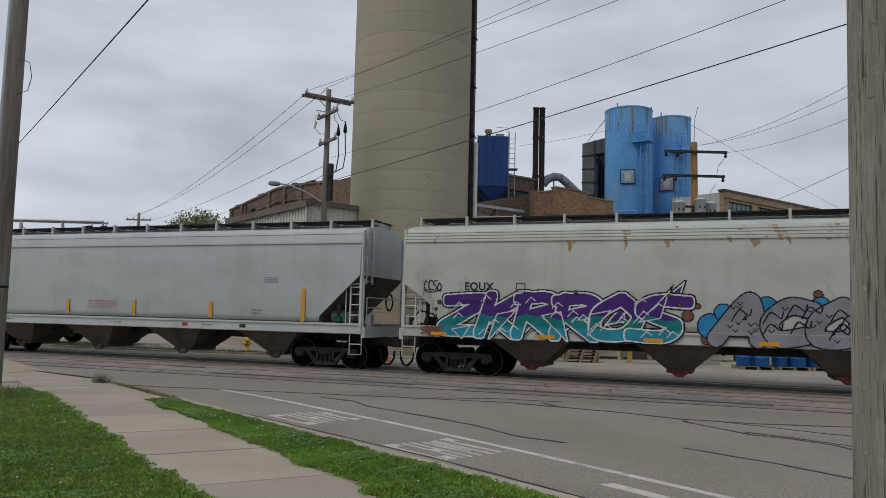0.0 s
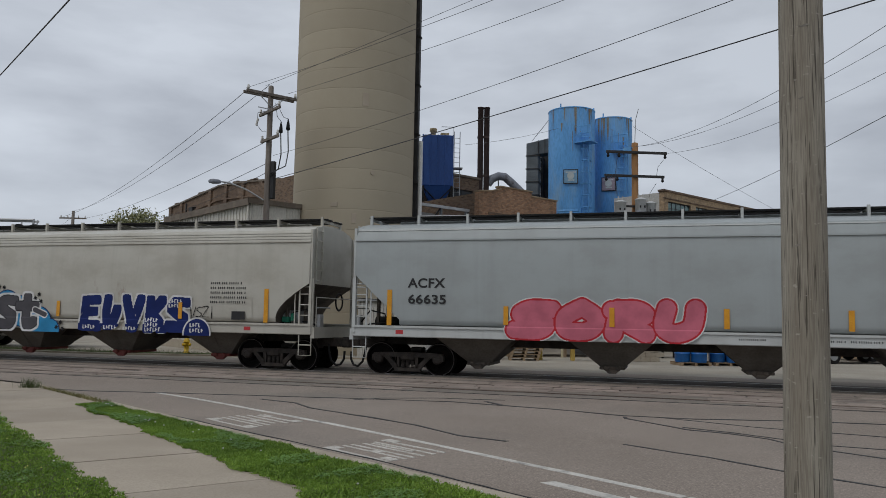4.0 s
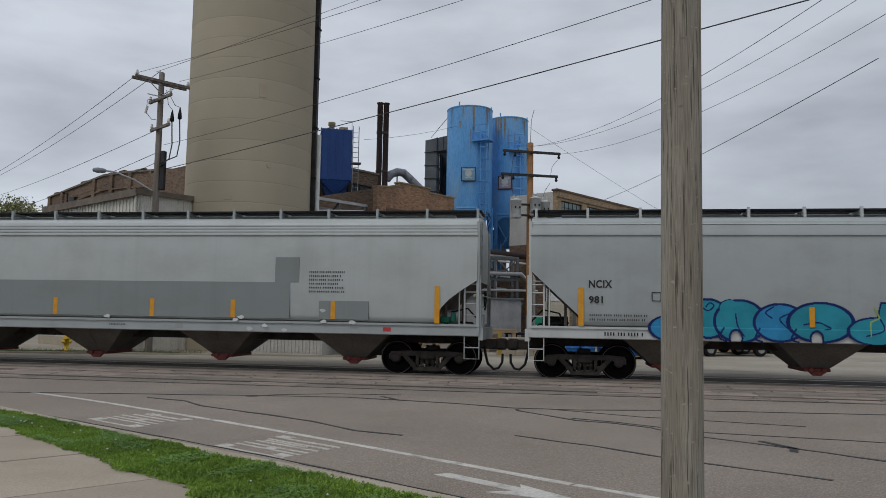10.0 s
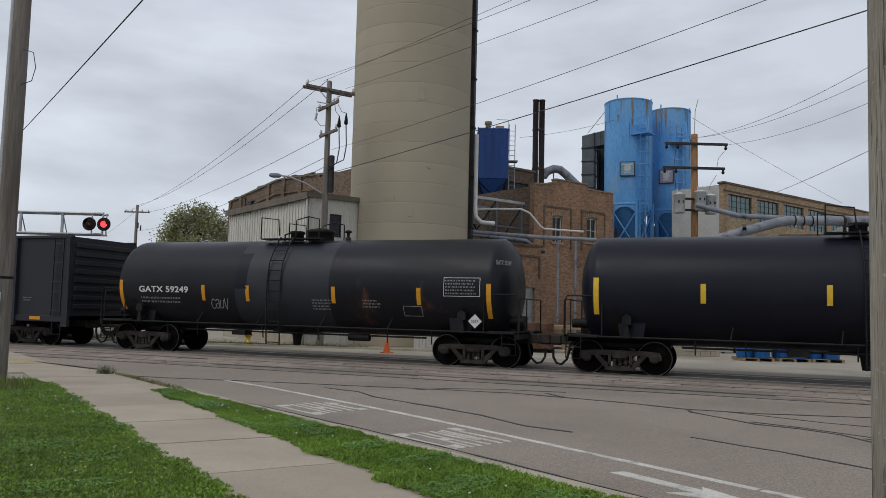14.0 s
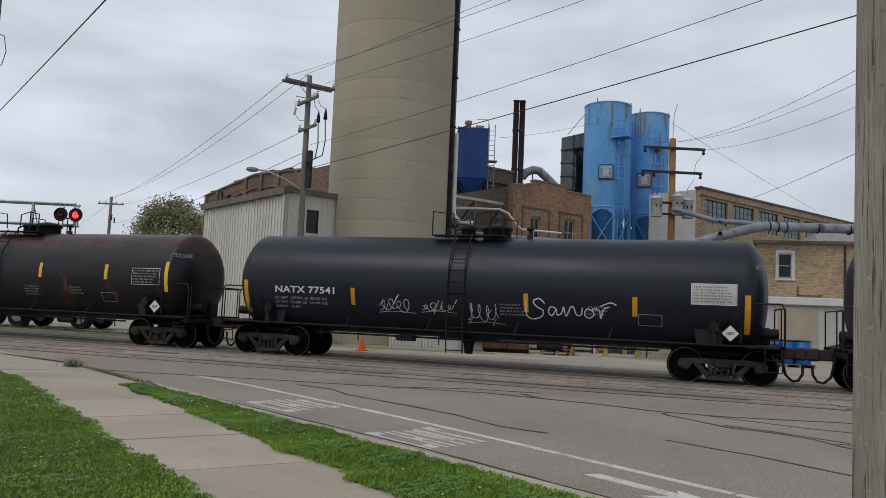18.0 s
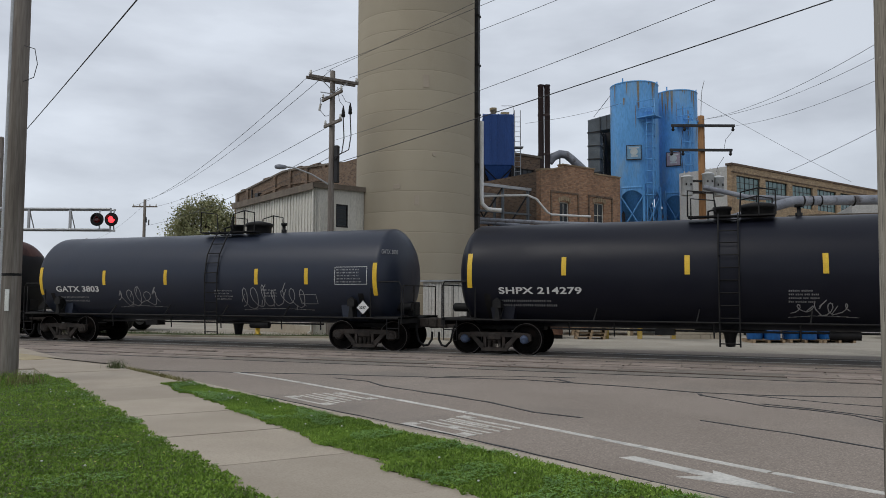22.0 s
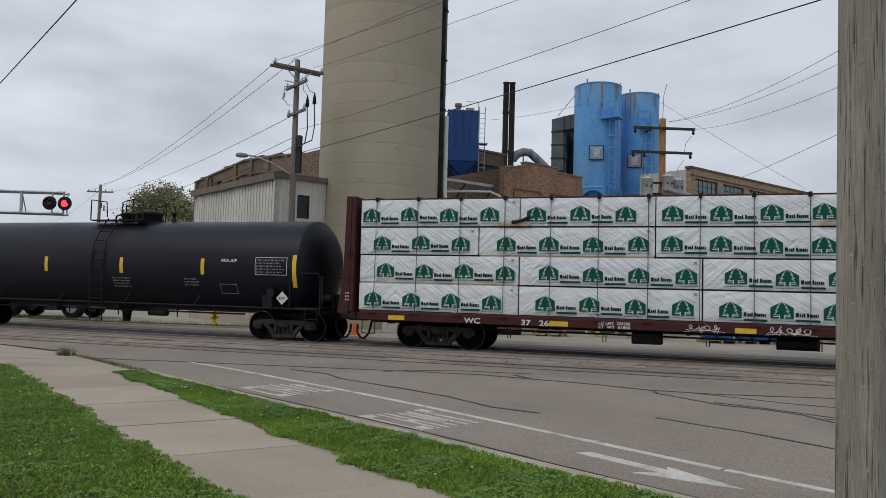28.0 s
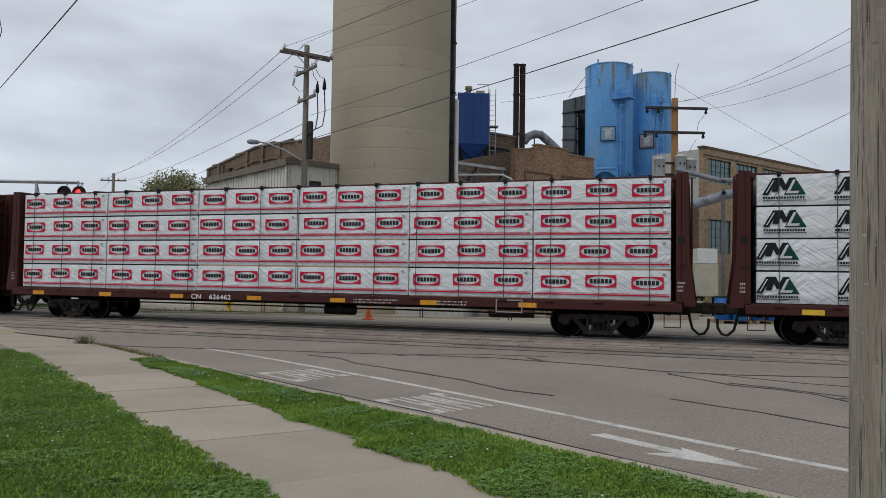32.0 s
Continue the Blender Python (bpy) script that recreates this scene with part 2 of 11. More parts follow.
SILO = surface("silo_concrete", (0.385, 0.335, 0.25), (0.43, 0.38, 0.288), 0.3, 110, 0.93, bump=0.05, depth=0.004, stretch=(1, 1, 0.5), stain=(0.33, 0.285, 0.21), amount=0.5, stain_scale=0.35, source="World", piece=0.16)
SIDING = surface("cream_metal_siding", (0.56, 0.54, 0.475), (0.66, 0.635, 0.565), 0.6, 20, 0.5, bump=0.05, stretch=(1, 1, 0.3), stain=(0.36, 0.34, 0.29), amount=0.6, source="World")
BRICKTAN = surface("tan_brick", (0.3, 0.225, 0.14), (0.42, 0.325, 0.21), 0.9, 16, 0.92, bump=0.4, depth=0.02, stain=(0.17, 0.115, 0.075), amount=0.8, stain_scale=0.6, source="World", piece=0.25)
DARKTRIM = surface("dark_metal_trim", (0.02, 0.02, 0.022), (0.045, 0.043, 0.042), 2, 30, 0.6, 0.2, bump=0.1)
PIPEGREY = surface("weathered_blue_grey_pipe", (0.2, 0.215, 0.25), (0.29, 0.305, 0.34), 1.5, 20, 0.6, 0.1, bump=0.08, stain=(0.06, 0.045, 0.04), amount=0.9, stain_scale=2.2)
GREYSTEEL = surface("galvanised_steel", (0.36, 0.37, 0.38), (0.48, 0.49, 0.5), 2, 30, 0.45, 0.5, bump=0.08, stain=(0.25, 0.2, 0.16), amount=0.5)
DUCT = surface("grey_sheet_duct", (0.1, 0.115, 0.125), (0.15, 0.168, 0.18), 1, 20, 0.6, 0.2, bump=0.1, stain=(0.09, 0.08, 0.07), amount=0.6)
RUSTPIPE = surface("rust_brown_stack", (0.036, 0.024, 0.024), (0.06, 0.038, 0.035), 1.2, 20, 0.8, stretch=(1, 1, 0.2))
BLUE = surface("sky_blue_tank_paint", (0.1, 0.33, 0.68), (0.155, 0.43, 0.82), 0.6, 12, 0.55, bump=0.06, stretch=(1, 1, 0.25), stain=(0.26, 0.36, 0.42), amount=0.55, stain_scale=0.8)
DEEPBLUE = surface("deep_blue_hopper_paint", (0.014, 0.062, 0.24), (0.024, 0.088, 0.32), 0.8, 14, 0.5, bump=0.06, stretch=(1, 1, 0.3))
WHITEWALL = surface("whitewashed_wall", (0.48, 0.47, 0.44), (0.6, 0.59, 0.56), 0.7, 14, 0.85, bump=0.1, stain=(0.3, 0.27, 0.22), amount=0.6, source="World")
PANE = glass("grimy_window_pane", (0.02, 0.026, 0.03), 0.3, 0.0, 0.3)
PANEBLUE = glass("green_factory_glass", (0.16, 0.27, 0.27), 0.25)
WIRE, _nt, _b = material("black_wire", 0.6)
_b.inputs["Base Color"].default_value = (0.03, 0.03, 0.032, 1)
PORCELAIN, _nt, _b = material("porcelain", 0.25)
_b.inputs["Base Color"].default_value = (0.5, 0.49, 0.46, 1)
WHITE = surface("white_enamel", (0.6, 0.6, 0.58), (0.7, 0.7, 0.68), 3, 30, 0.5, bump=0.03)
BLACK = surface("black_iron", (0.008, 0.008, 0.009), (0.02, 0.019, 0.018), 3, 30, 0.6, 0.0, bump=0.1, spec=0.2)
TRUCKM = surface("oily_cast_steel", (0.026, 0.023, 0.021), (0.062, 0.053, 0.047), 4, 40, 0.7, 0.0, bump=0.3, stain=(0.06, 0.037, 0.026), amount=0.5, stain_scale=2.2, spec=0.15)
WHEELM = surface("worn_wheel_steel", (0.003, 0.0028, 0.0027), (0.008, 0.0066, 0.006), 5, 40, 0.75, 0.0, bump=0.15, stain=(0.02, 0.011, 0.008), amount=0.5, stain_scale=2, spec=0.06)
TREAD, _nt, _b = material("bright_wheel_rim", 0.4, 0.9)
_b.inputs["Base Color"].default_value = (0.11, 0.1, 0.095, 1)
HUBBLUE = surface("blue_bearing_cap", (0.05, 0.07, 0.12), (0.08, 0.11, 0.18), 5, 40, 0.5, 0.2, bump=0.1)
ORANGE = surface("orange_reflector", (0.62, 0.27, 0.015), (0.72, 0.34, 0.02), 6, 60, 0.4, bump=0.02)
YELLOW = surface("yellow_reflector", (0.68, 0.43, 0.03), (0.78, 0.52, 0.045), 6, 60, 0.4, bump=0.02)
LETTERBLACK, _nt, _b = material("black_lettering", 0.6)
_b.inputs["Base Color"].default_value = (0.012, 0.012, 0.013, 1)
LETTERWHITE, _nt, _b = material("white_lettering", 0.6)
_b.inputs["Base Color"].default_value = (0.62, 0.62, 0.61, 1)
LETTERGREY, _nt, _b = material("faded_white_lettering", 0.6)
_b.inputs["Base Color"].default_value = (0.3, 0.3, 0.3, 1)
RED, _nt, _b = material("red_paint", 0.5)
_b.inputs["Base Color"].default_value = (0.45, 0.03, 0.035, 1)
DRUMBLUE = surface("blue_drum_plastic", (0.01, 0.11, 0.38), (0.016, 0.15, 0.46), 3, 30, 0.4, bump=0.03)
CONE = surface("orange_cone_rubber", (0.75, 0.13, 0.03), (0.8, 0.17, 0.04), 5, 40, 0.5, bump=0.03)
TIMBER = surface("grey_pallet_wood", (0.25, 0.18, 0.11), (0.38, 0.28, 0.18), 3, 30, 0.85, bump=0.3, stretch=(0.2, 1, 1))
LAMPRED = glowing("lit_red_lens", (1.0, 0.04, 0.05), 2.2)
LENSDARK, _nt, _b = material("unlit_red_lens", 0.2)
_b.inputs["Base Color"].default_value = (0.12, 0.008, 0.01, 1)


# ---- shapes ----
class Shape:
    """Vertices and faces, gathered from simple solids."""

    def __init__(self):
        self.v, self.f, self.smooth = [], [], []

    def add(self, verts, faces, smooth=False):
        n = len(self.v)
        self.v += [tuple(p) for p in verts]
        self.f += [tuple(n + i for i in q) for q in faces]
        self.smooth += [smooth] * len(faces)
        return self

    def box(self, x0, x1, y0, y1, z0, z1, bevel=0.0):
        if bevel <= 0:
            v = [(x, y, z) for z in (z0, z1) for x, y in ((x0, y0), (x1, y0), (x1, y1), (x0, y1))]
            return self.add(v, [(3, 2, 1, 0), (4, 5, 6, 7), (0, 1, 5, 4), (1, 2, 6, 5), (2, 3, 7, 6), (3, 0, 4, 7)])
        b = min(bevel, (x1 - x0) / 2.1, (y1 - y0) / 2.1, (z1 - z0) / 2.1)
        v, rings = [], ((z0, b), (z0 + b, 0), (z1 - b, 0), (z1, b))
        for z, i in rings:
            v += [(x0 + i + b, y0 + i, z), (x1 - i - b, y0 + i, z), (x1 - i, y0 + i + b, z), (x1 - i, y1 - i - b, z), (x1 - i - b, y1 - i, z), (x0 + i + b, y1 - i, z), (x0 + i, y1 - i - b, z), (x0 + i, y0 + i + b, z)]
        f = [tuple(range(7, -1, -1)), tuple(range(24, 32))]
        for r in range(3):
            f += [(8 * r + k, 8 * r + (k + 1) % 8, 8 * r + 8 + (k + 1) % 8, 8 * r + 8 + k) for k in range(8)]
        return self.add(v, f)

    def tube(self, a, b, r, n=8, r2=None, caps=True):
        a, b = Vector(a), Vector(b)
        r2 = r if r2 is None else r2
        d = (b - a).normalized()
        s = d.orthogonal().normalized()
        u = d.cross(s)
        ring = [(math.cos(2 * math.pi * k / n), math.sin(2 * math.pi * k / n)) for k in range(n)]
        v = [a + r * (c * s + w * u) for c, w in ring] + [b + r2 * (c * s + w * u) for c, w in ring]
        self.add(v, [(k, (k + 1) % n, n + (k + 1) % n, n + k) for k in range(n)], True)
        if caps:
            self.add(v, [tuple(range(n - 1, -1, -1)), tuple(range(n, 2 * n))])
        return self

    def pipe(self, points, r, n=8):
        """A bent tube through the points."""
        pts = [Vector(p) for p in points]
        v, side = [], None
        for i, p in enumerate(pts):
            d = (pts[min(i + 1, len(pts) - 1)] - pts[max(i - 1, 0)]).normalized()
            side = d.orthogonal().normalized() if side is None else (side - d * side.dot(d)).normalized()
            u = d.cross(side)
            v += [p + r * (math.cos(2 * math.pi * k / n) * side + math.sin(2 * math.pi * k / n) * u) for k in range(n)]
        f = []
        for i in range(len(pts) - 1):
            f += [(n * i + k, n * i + (k + 1) % n, n * i + n + (k + 1) % n, n * i + n + k) for k in range(n)]
        self.add(v, f, True)
        return self.add(v, [tuple(range(n - 1, -1, -1)), tuple(range(len(v) - n, len(v)))])

    def turned(self, centre, axis, profile, n=24, hollow=False, crisp=False):
        """A lathe: profile rows of (along the axis, radius); hollow: a closed ring; crisp: an edge at every row."""
        c, d = Vector(centre), Vector(axis).normalized()
        s = d.orthogonal().normalized()
        u = d.cross(s)
        v = []
        for h, r in profile:
            v += [c + h * d + r * (math.cos(2 * math.pi * k / n) * s + math.sin(2 * math.pi * k / n) * u) for k in range(n)]
        f = []
        for i in range(len(profile) - 1):
            f += [(n * i + k, n * i + (k + 1) % n, n * i + n + (k + 1) % n, n * i + n + k) for k in range(n)]
        if hollow:
            m = n * (len(profile) - 1)
            return self.add(v, f + [(m + k, m + (k + 1) % n, (k + 1) % n, k) for k in range(n)], True)
        if crisp:
            return self.add(v, f + [tuple(range(n - 1, -1, -1)), tuple(range(len(v) - n, len(v)))])
        self.add(v, f, True)
        return self.add(v, [tuple(range(n - 1, -1, -1)), tuple(range(len(v) - n, len(v)))])

    def plate(self, outline, y0, y1):
        """An outline in x and z, between two depths."""
        n = len(outline)
        v = [(x, y0, z) for x, z in outline] + [(x, y1, z) for x, z in outline]
        return self.add(v, [tuple(range(n)), tuple(range(2 * n - 1, n - 1, -1))] + [(k, n + k, n + (k + 1) % n, (k + 1) % n) for k in range(n)])

    def slab(self, outline, z0, z1):
        """An outline in x and y, between two heights."""
        n = len(outline)
        v = [(x, y, z0) for x, y in outline] + [(x, y, z1) for x, y in outline]
        return self.add(v, [tuple(range(n - 1, -1, -1)), tuple(range(n, 2 * n))] + [(k, (k + 1) % n, n + (k + 1) % n, n + k) for k in range(n)])

    def mesh(self, name, mat):
        me = bpy.data.meshes.new(name)
        me.from_pydata(self.v, [], self.f)
        me.polygons.foreach_set("use_smooth", self.smooth)
        for m in mat if isinstance(mat, (list, tuple)) else (mat,):
            me.materials.append(m)
        bm = bmesh.new()
        bm.from_mesh(me)
        bmesh.ops.recalc_face_normals(bm, faces=bm.faces)
        bm.to_mesh(me)
        bm.free()
        return me


def thing(name, place, label, category, group="", kind=""):
    """An empty at a thing's base, which carries its parts."""
    ob = tagged(new(name), label, category, group, kind)
    ob.matrix_world = place
    ob.empty_display_size = 0.3
    return ob


def part(name, shape, mat, parent, label="", place=None):
    me = shape.mesh(name, mat) if isinstance(shape, Shape) else shape
    ob = new(name, me)
    ob.parent = parent
    if place is not None:
        ob.matrix_basis = place
    return tagged(ob, label)


def solid(name, shape, mat, label="", category="", kind="", group="", place=None):
    ob = new(name, shape.mesh(name, mat) if isinstance(shape, Shape) else shape)
    if place is not None:
        ob.matrix_world = place
    return tagged(ob, label, category, group, kind)


SHARED = {}


def shared(key, make, mat):
    """One mesh for all pieces of a kind."""
    if key not in SHARED:
        SHARED[key] = make().mesh(key, mat)
    return SHARED[key]


def lettering(text, x, z, size, mat, parent, y=-1.65, lean=0.0, wide=1.0, name="lettering", label=""):
    """Words on a side that faces -y; x is the left edge and z the foot of the letters."""
    c = bpy.data.curves.new(name, "FONT")
    c.body, c.size, c.space_character = text, size * 1.38, 1.05
    c.materials.append(mat)
    c.offset = 0.034 * size
    ob = new(name, c)
    ob.parent = parent
    ob.matrix_basis = pose(x, y, z, 90 + lean, 0, 0) @ Matrix.Diagonal((wide, 1, 1, 1))
    return tagged(ob, label)


# ---- ground, street and track ----
RE, RN = Vector((-0.873, 0.488)), Vector((0.488, 0.873))  # along the kerb (away to the west) and across the street


def street(s, n):
    """A place by its distance along the kerb line and across it."""
    p = RE * s + RN * n
    return (p.x, p.y)


solid("ground", Shape().slab([(-1500, -1500), (1500, -1500), (1500, 1500), (-1500, 1500)], -0.6, 0.0), LOT, "dusty grey yard ground that reaches the horizon", "ground", "structure")
solid("road", Shape().slab([street(-70, 7.0), street(19.3, 7.0), street(20.0, 6.2), (-18.5, 15.9), (-36.0, 25.9), (-36.0, 26.6), (70, 26.6), (70, -31)], 0.001, 0.006), ASPHALT, "worn grey street surface with sealed cracks", "road", "structure")


def ribbon(points, width, z0, z1, seed=1, jitter=0.35):
    """A strip of uneven width along a line."""
    rnd = random.Random(seed)
    pts = []
    for (x0, y0), (x1, y1) in zip(points, points[1:]):
        n = max(1, int(math.hypot(x1 - x0, y1 - y0) / 0.35))
        pts += [(x0 + (x1 - x0) * k / n, y0 + (y1 - y0) * k / n) for k in range(n)]
    pts.append(points[-1])
    left, right = [], []
    for i, (x, y) in enumerate(pts):
        ax, ay = pts[max(i - 1, 0)]
        bx, by = pts[min(i + 1, len(pts) - 1)]
        d = math.hypot(bx - ax, by - ay) or 1
        nx, ny = -(by - ay) / d, (bx - ax) / d
        w = width * (1 + jitter * rnd.uniform(-1, 1)) / 2
        o = width * jitter * rnd.uniform(-0.6, 0.6)
        left.append((x + nx * (w + o), y + ny * (w + o), z1))
        right.append((x - nx * (w - o), y - ny * (w - o), z1))
    n = len(pts)
    sh = Shape().add(left + right, [(k, n + k, n + k + 1, k + 1) for k in range(n - 1)])
    low = [(x, y, z0) for x, y, _ in left] + [(x, y, z0) for x, y, _ in right]
    sh.add(left + right + low, [(k, k + 1, 2 * n + k + 1, 2 * n + k) for k in range(n - 1)] + [(n + k + 1, n + k, 3 * n + k, 3 * n + k + 1) for k in range(n - 1)])
    return sh


TARLINES = [
    ([(-13.3, 15.2), (-12.0, 15.28), (-10.7, 15.56), (-9.36, 15.8), (-6.15, 16.35), (-4.55, 16.56), (-2.5, 16.19), (-1.2, 15.73), (0.0, 15.77), (1.74, 16.23), (9, 17.0), (20, 18.0)], 0.07),
    ([(-8.1, 15.4), (-7.2, 15.1), (-6.6, 14.5), (-5.13, 13.73), (-4.13, 13.18), (-3.25, 12.41), (-2.51, 12.18)], 0.055),
    ([(-1.15, 15.55), (-1.09, 15.35), (-0.14, 14.35), (0.44, 14.18), (0.96, 13.84), (1.26, 13.29), (2.6, 12.4), (5, 10.4)], 0.06),
    ([(-1.0, 12.55), (-0.35, 12.15), (0.05, 11.95), (0.93, 11.24), (2.4, 10.4)], 0.045),
    ([(-6.4, 16.05), (-6.0, 16.6), (-5.0, 17.1), (-3.6, 17.3)], 0.05),
    ([(-3.9, 16.9), (-3.5, 16.45)], 0.06),
    ([(-0.6, 15.75), (0.1, 15.45), (0.9, 15.1), (3.4, 14.6)], 0.045),
    ([(2.3, 12.9), (2.6, 12.4), (2.5, 12.1)], 0.08),
    ([(1.2, 13.6), (3.5, 13.3), (7, 12.6)], 0.04),
    ([(-0.2, 14.6), (0.5, 14.3), (1.4, 13.75)], 0.045),
]
for i, (pts, w) in enumerate(TARLINES):
    solid("tar_seam", ribbon(pts, 1.1 * w, 0.006, 0.012, 10 + i), TAR, "black tar line sealing a crack in the street", "crack sealant", "structure", "tar seams")
solid("gutter_seam", ribbon([street(-12, 7.05), street(0, 7.06), street(5, 7.07), street(8.3, 7.18), street(12, 7.1), street(15, 7.02), street(19.0, 6.83)], 0.022, 0.006, 0.013, 40, 0.8), TAR, "dark seam between street and kerb", "seam", "structure")

# lane line, turn arrow and worn stencil
for i, run in enumerate(([(-14, 8.1), (-3, 8.2)], [(-2.97, 8.2), (4.9, 8.24)], [(4.93, 8.24), (7, 8.36), (9.42, 8.49)], [(9.45, 8.49), (11, 8.53), (14.2, 8.53)], [(14.24, 8.53), (15.4, 8.51), (16.9, 8.4)])):
    solid("lane_line", ribbon([street(*p) for p in run], 0.1, 0.006, 0.011, 50 + i, 0.12), LINE, "worn white edge line painted on the street", "road marking", "structure", "lane lines")
arrow = [(-1.68, 9.75), (-0.83, 9.2), (-1.08, 9.09), (-0.11, 8.84), (-0.78, 9.48), (-0.77, 9.34), (-1.54, 9.86)]
solid("turn_arrow", Shape().slab(arrow, 0.006, 0.011), LINE, "faded white straight arrow painted on the street", "road marking", "structure")


WORNLINE = surface("worn_stencil_paint", (0.46, 0.43, 0.38), (0.62, 0.59, 0.535), 5, 45, 0.85, bump=0.15, stain=(0.28, 0.245, 0.205), amount=0.8, stain_scale=3.0, source="World", speck=0.5)


def stencil(s0, n0, strokes, label):
    ob = thing("road_stencil", pose(0, 0, 0), label, "road marking", "road stencils", "structure")
    for i, (s, n, ds, dn) in enumerate(strokes):
        q = [(s0 + s, n0 + n), (s0 + s + ds, n0 + n), (s0 + s + ds, n0 + n + dn), (s0 + s, n0 + n + dn)]
        part("stroke", Shape().slab([street(*p) for p in q], 0.006, 0.009 + 0.0006 * i), WORNLINE, ob)


stencil(8.05, 7.2, [(0, 0.0, 1.25, 0.06), (1.05, 0.0, 0.2, 0.2), (0, 0.27, 1.2, 0.05), (0.0, 0.4, 1.2, 0.05), (0.5, 0.27, 0.16, 0.18), (0, 0.56, 1.15, 0.05), (0.3, 0.66, 0.8, 0.045), (0, 0.74, 1.15, 0.05), (0, 0.9, 1.2, 0.06), (0.95, 0.9, 0.25, 0.17), (0.0, 0.06, 0.22, 0.14)], "worn white stencilled letters on the street")
stencil(11.3, 7.3, [(0, 0.0, 1.3, 0.06), (0.0, 0.0, 0.25, 0.2), (0.1, 0.27, 1.2, 0.05), (0.1, 0.4, 1.2, 0.05), (0.2, 0.56, 1.15, 0.05), (0.55, 0.4, 0.2, 0.18), (0.1, 0.72, 1.2, 0.05), (0.1, 0.88, 1.1, 0.06), (1.05, 0.0, 0.22, 0.2), (0.1, 0.88, 0.2, 0.16), (0.9, 0.84, 0.25, 0.16)], "faded white stencilled letters on the street")

# kerb, in poured lengths
kerb = thing("kerb", pose(0, 0, 0), "low weathered concrete kerb beside the grass", "kerb", "", "structure")
for k in range(14):
    a, b = -18 + 2.6 * k, -18 + 2.6 * (k + 1) - 0.02
    part("kerb_stone", Shape().slab([street(a, 6.7), street(a, 7.04), street(b, 7.04), street(b, 6.7)], -0.05, 0.018 if k < 13 else 0.014), CURB, kerb)

# pavement: slabs with open joints
pavement = thing("pavement", pose(0, 0, 0), "pale concrete pavement in square slabs, grass creeping over its edges", "pavement", "", "structure")
for k in range(16):
    a, b = 20.5 - 1.75 * (k + 1), 20.5 - 1.75 * k - 0.016
    lo_a, hi_a, lo_b, hi_b = 3.2 + 0.1 * a, 5.05 + 0.1 * a, 3.2 + 0.1 * b, 5.05 + 0.1 * b
    part("paving_slab", Shape().slab([street(a + 0.12, lo_a), street(a - 0.24, hi_a), street(b - 0.24, hi_b), street(b + 0.12, lo_b)], -0.04, 0.03 + 0.004 * math.sin(5.1 * k)), WALKWAY, pavement)
solid("pavement_apron", Shape().slab([street(20.25, 4.9), street(20.0, 7.0), street(19.5, 6.95), (-17.0, 16.85), (-34.0, 26.5), (-50, 26.5), (-24, 13.5)], -0.04, 0.026), WALKWAY, "pale concrete apron where the pavement meets the crossing", "pavement", "structure")
solid("tactile_strip", Shape().slab([(-19.6, 16.9), (-17.2, 15.9), (-16.8, 16.5), (-19.2, 17.5)], 0.026, 0.034), surface("faded_yellow_paint", (0.36, 0.29, 0.17), (0.42, 0.35, 0.22), 3, 30, 0.85, stain=(0.3, 0.27, 0.22), amount=0.8, source="World"), "faded yellow warning strip at the crossing", "warning strip", "structure")

# soil under the lawns, with a ragged edge over the slabs
rnd = random.Random(5)


def ragged(fixed, s0, s1, amp, seed):
    r = random.Random(seed)
    out, s = [], s0
    while s < s1:
        base = fixed(s)
        out.append((s, base + amp * (noise.noise((s * 1.1, seed, 0)) + 0.6 * noise.noise((s * 3.3, seed, 5))) + 0.045 * r.uniform(-1, 1)))
        s += 0.07
    return out


LAWN_EDGE = ragged(lambda s: 3.4 + 0.099 * s, -8, 17.6, 0.14, 3)
STRIP_IN = ragged(lambda s: 4.83 + 0.1 * s, -8, 15.4, 0.12, 7)
STRIP_OUT = ragged(lambda s: 6.76 - 0.02 * max(0, s - 13.6), -8, 15.6, 0.06, 9)
lawn_poly = [street(s, n - 0.03) for s, n in LAWN_EDGE] + [street(18.6, 4.6), street(22, 2), street(22, -30), street(-8, -30)]
strip_poly = [street(s, n + 0.03) for s, n in STRIP_IN] + [street(s, n - 0.03) for s, n in reversed(STRIP_OUT)]
solid("lawn_soil", Shape().slab(lawn_poly, -0.05, 0.042), SOIL, "dark soil and thatch under the lawn", "soil", "structure")
solid("verge_soil", Shape().slab(strip_poly, -0.05, 0.042), SOIL, "dark soil under the grass verge", "soil", "structure")

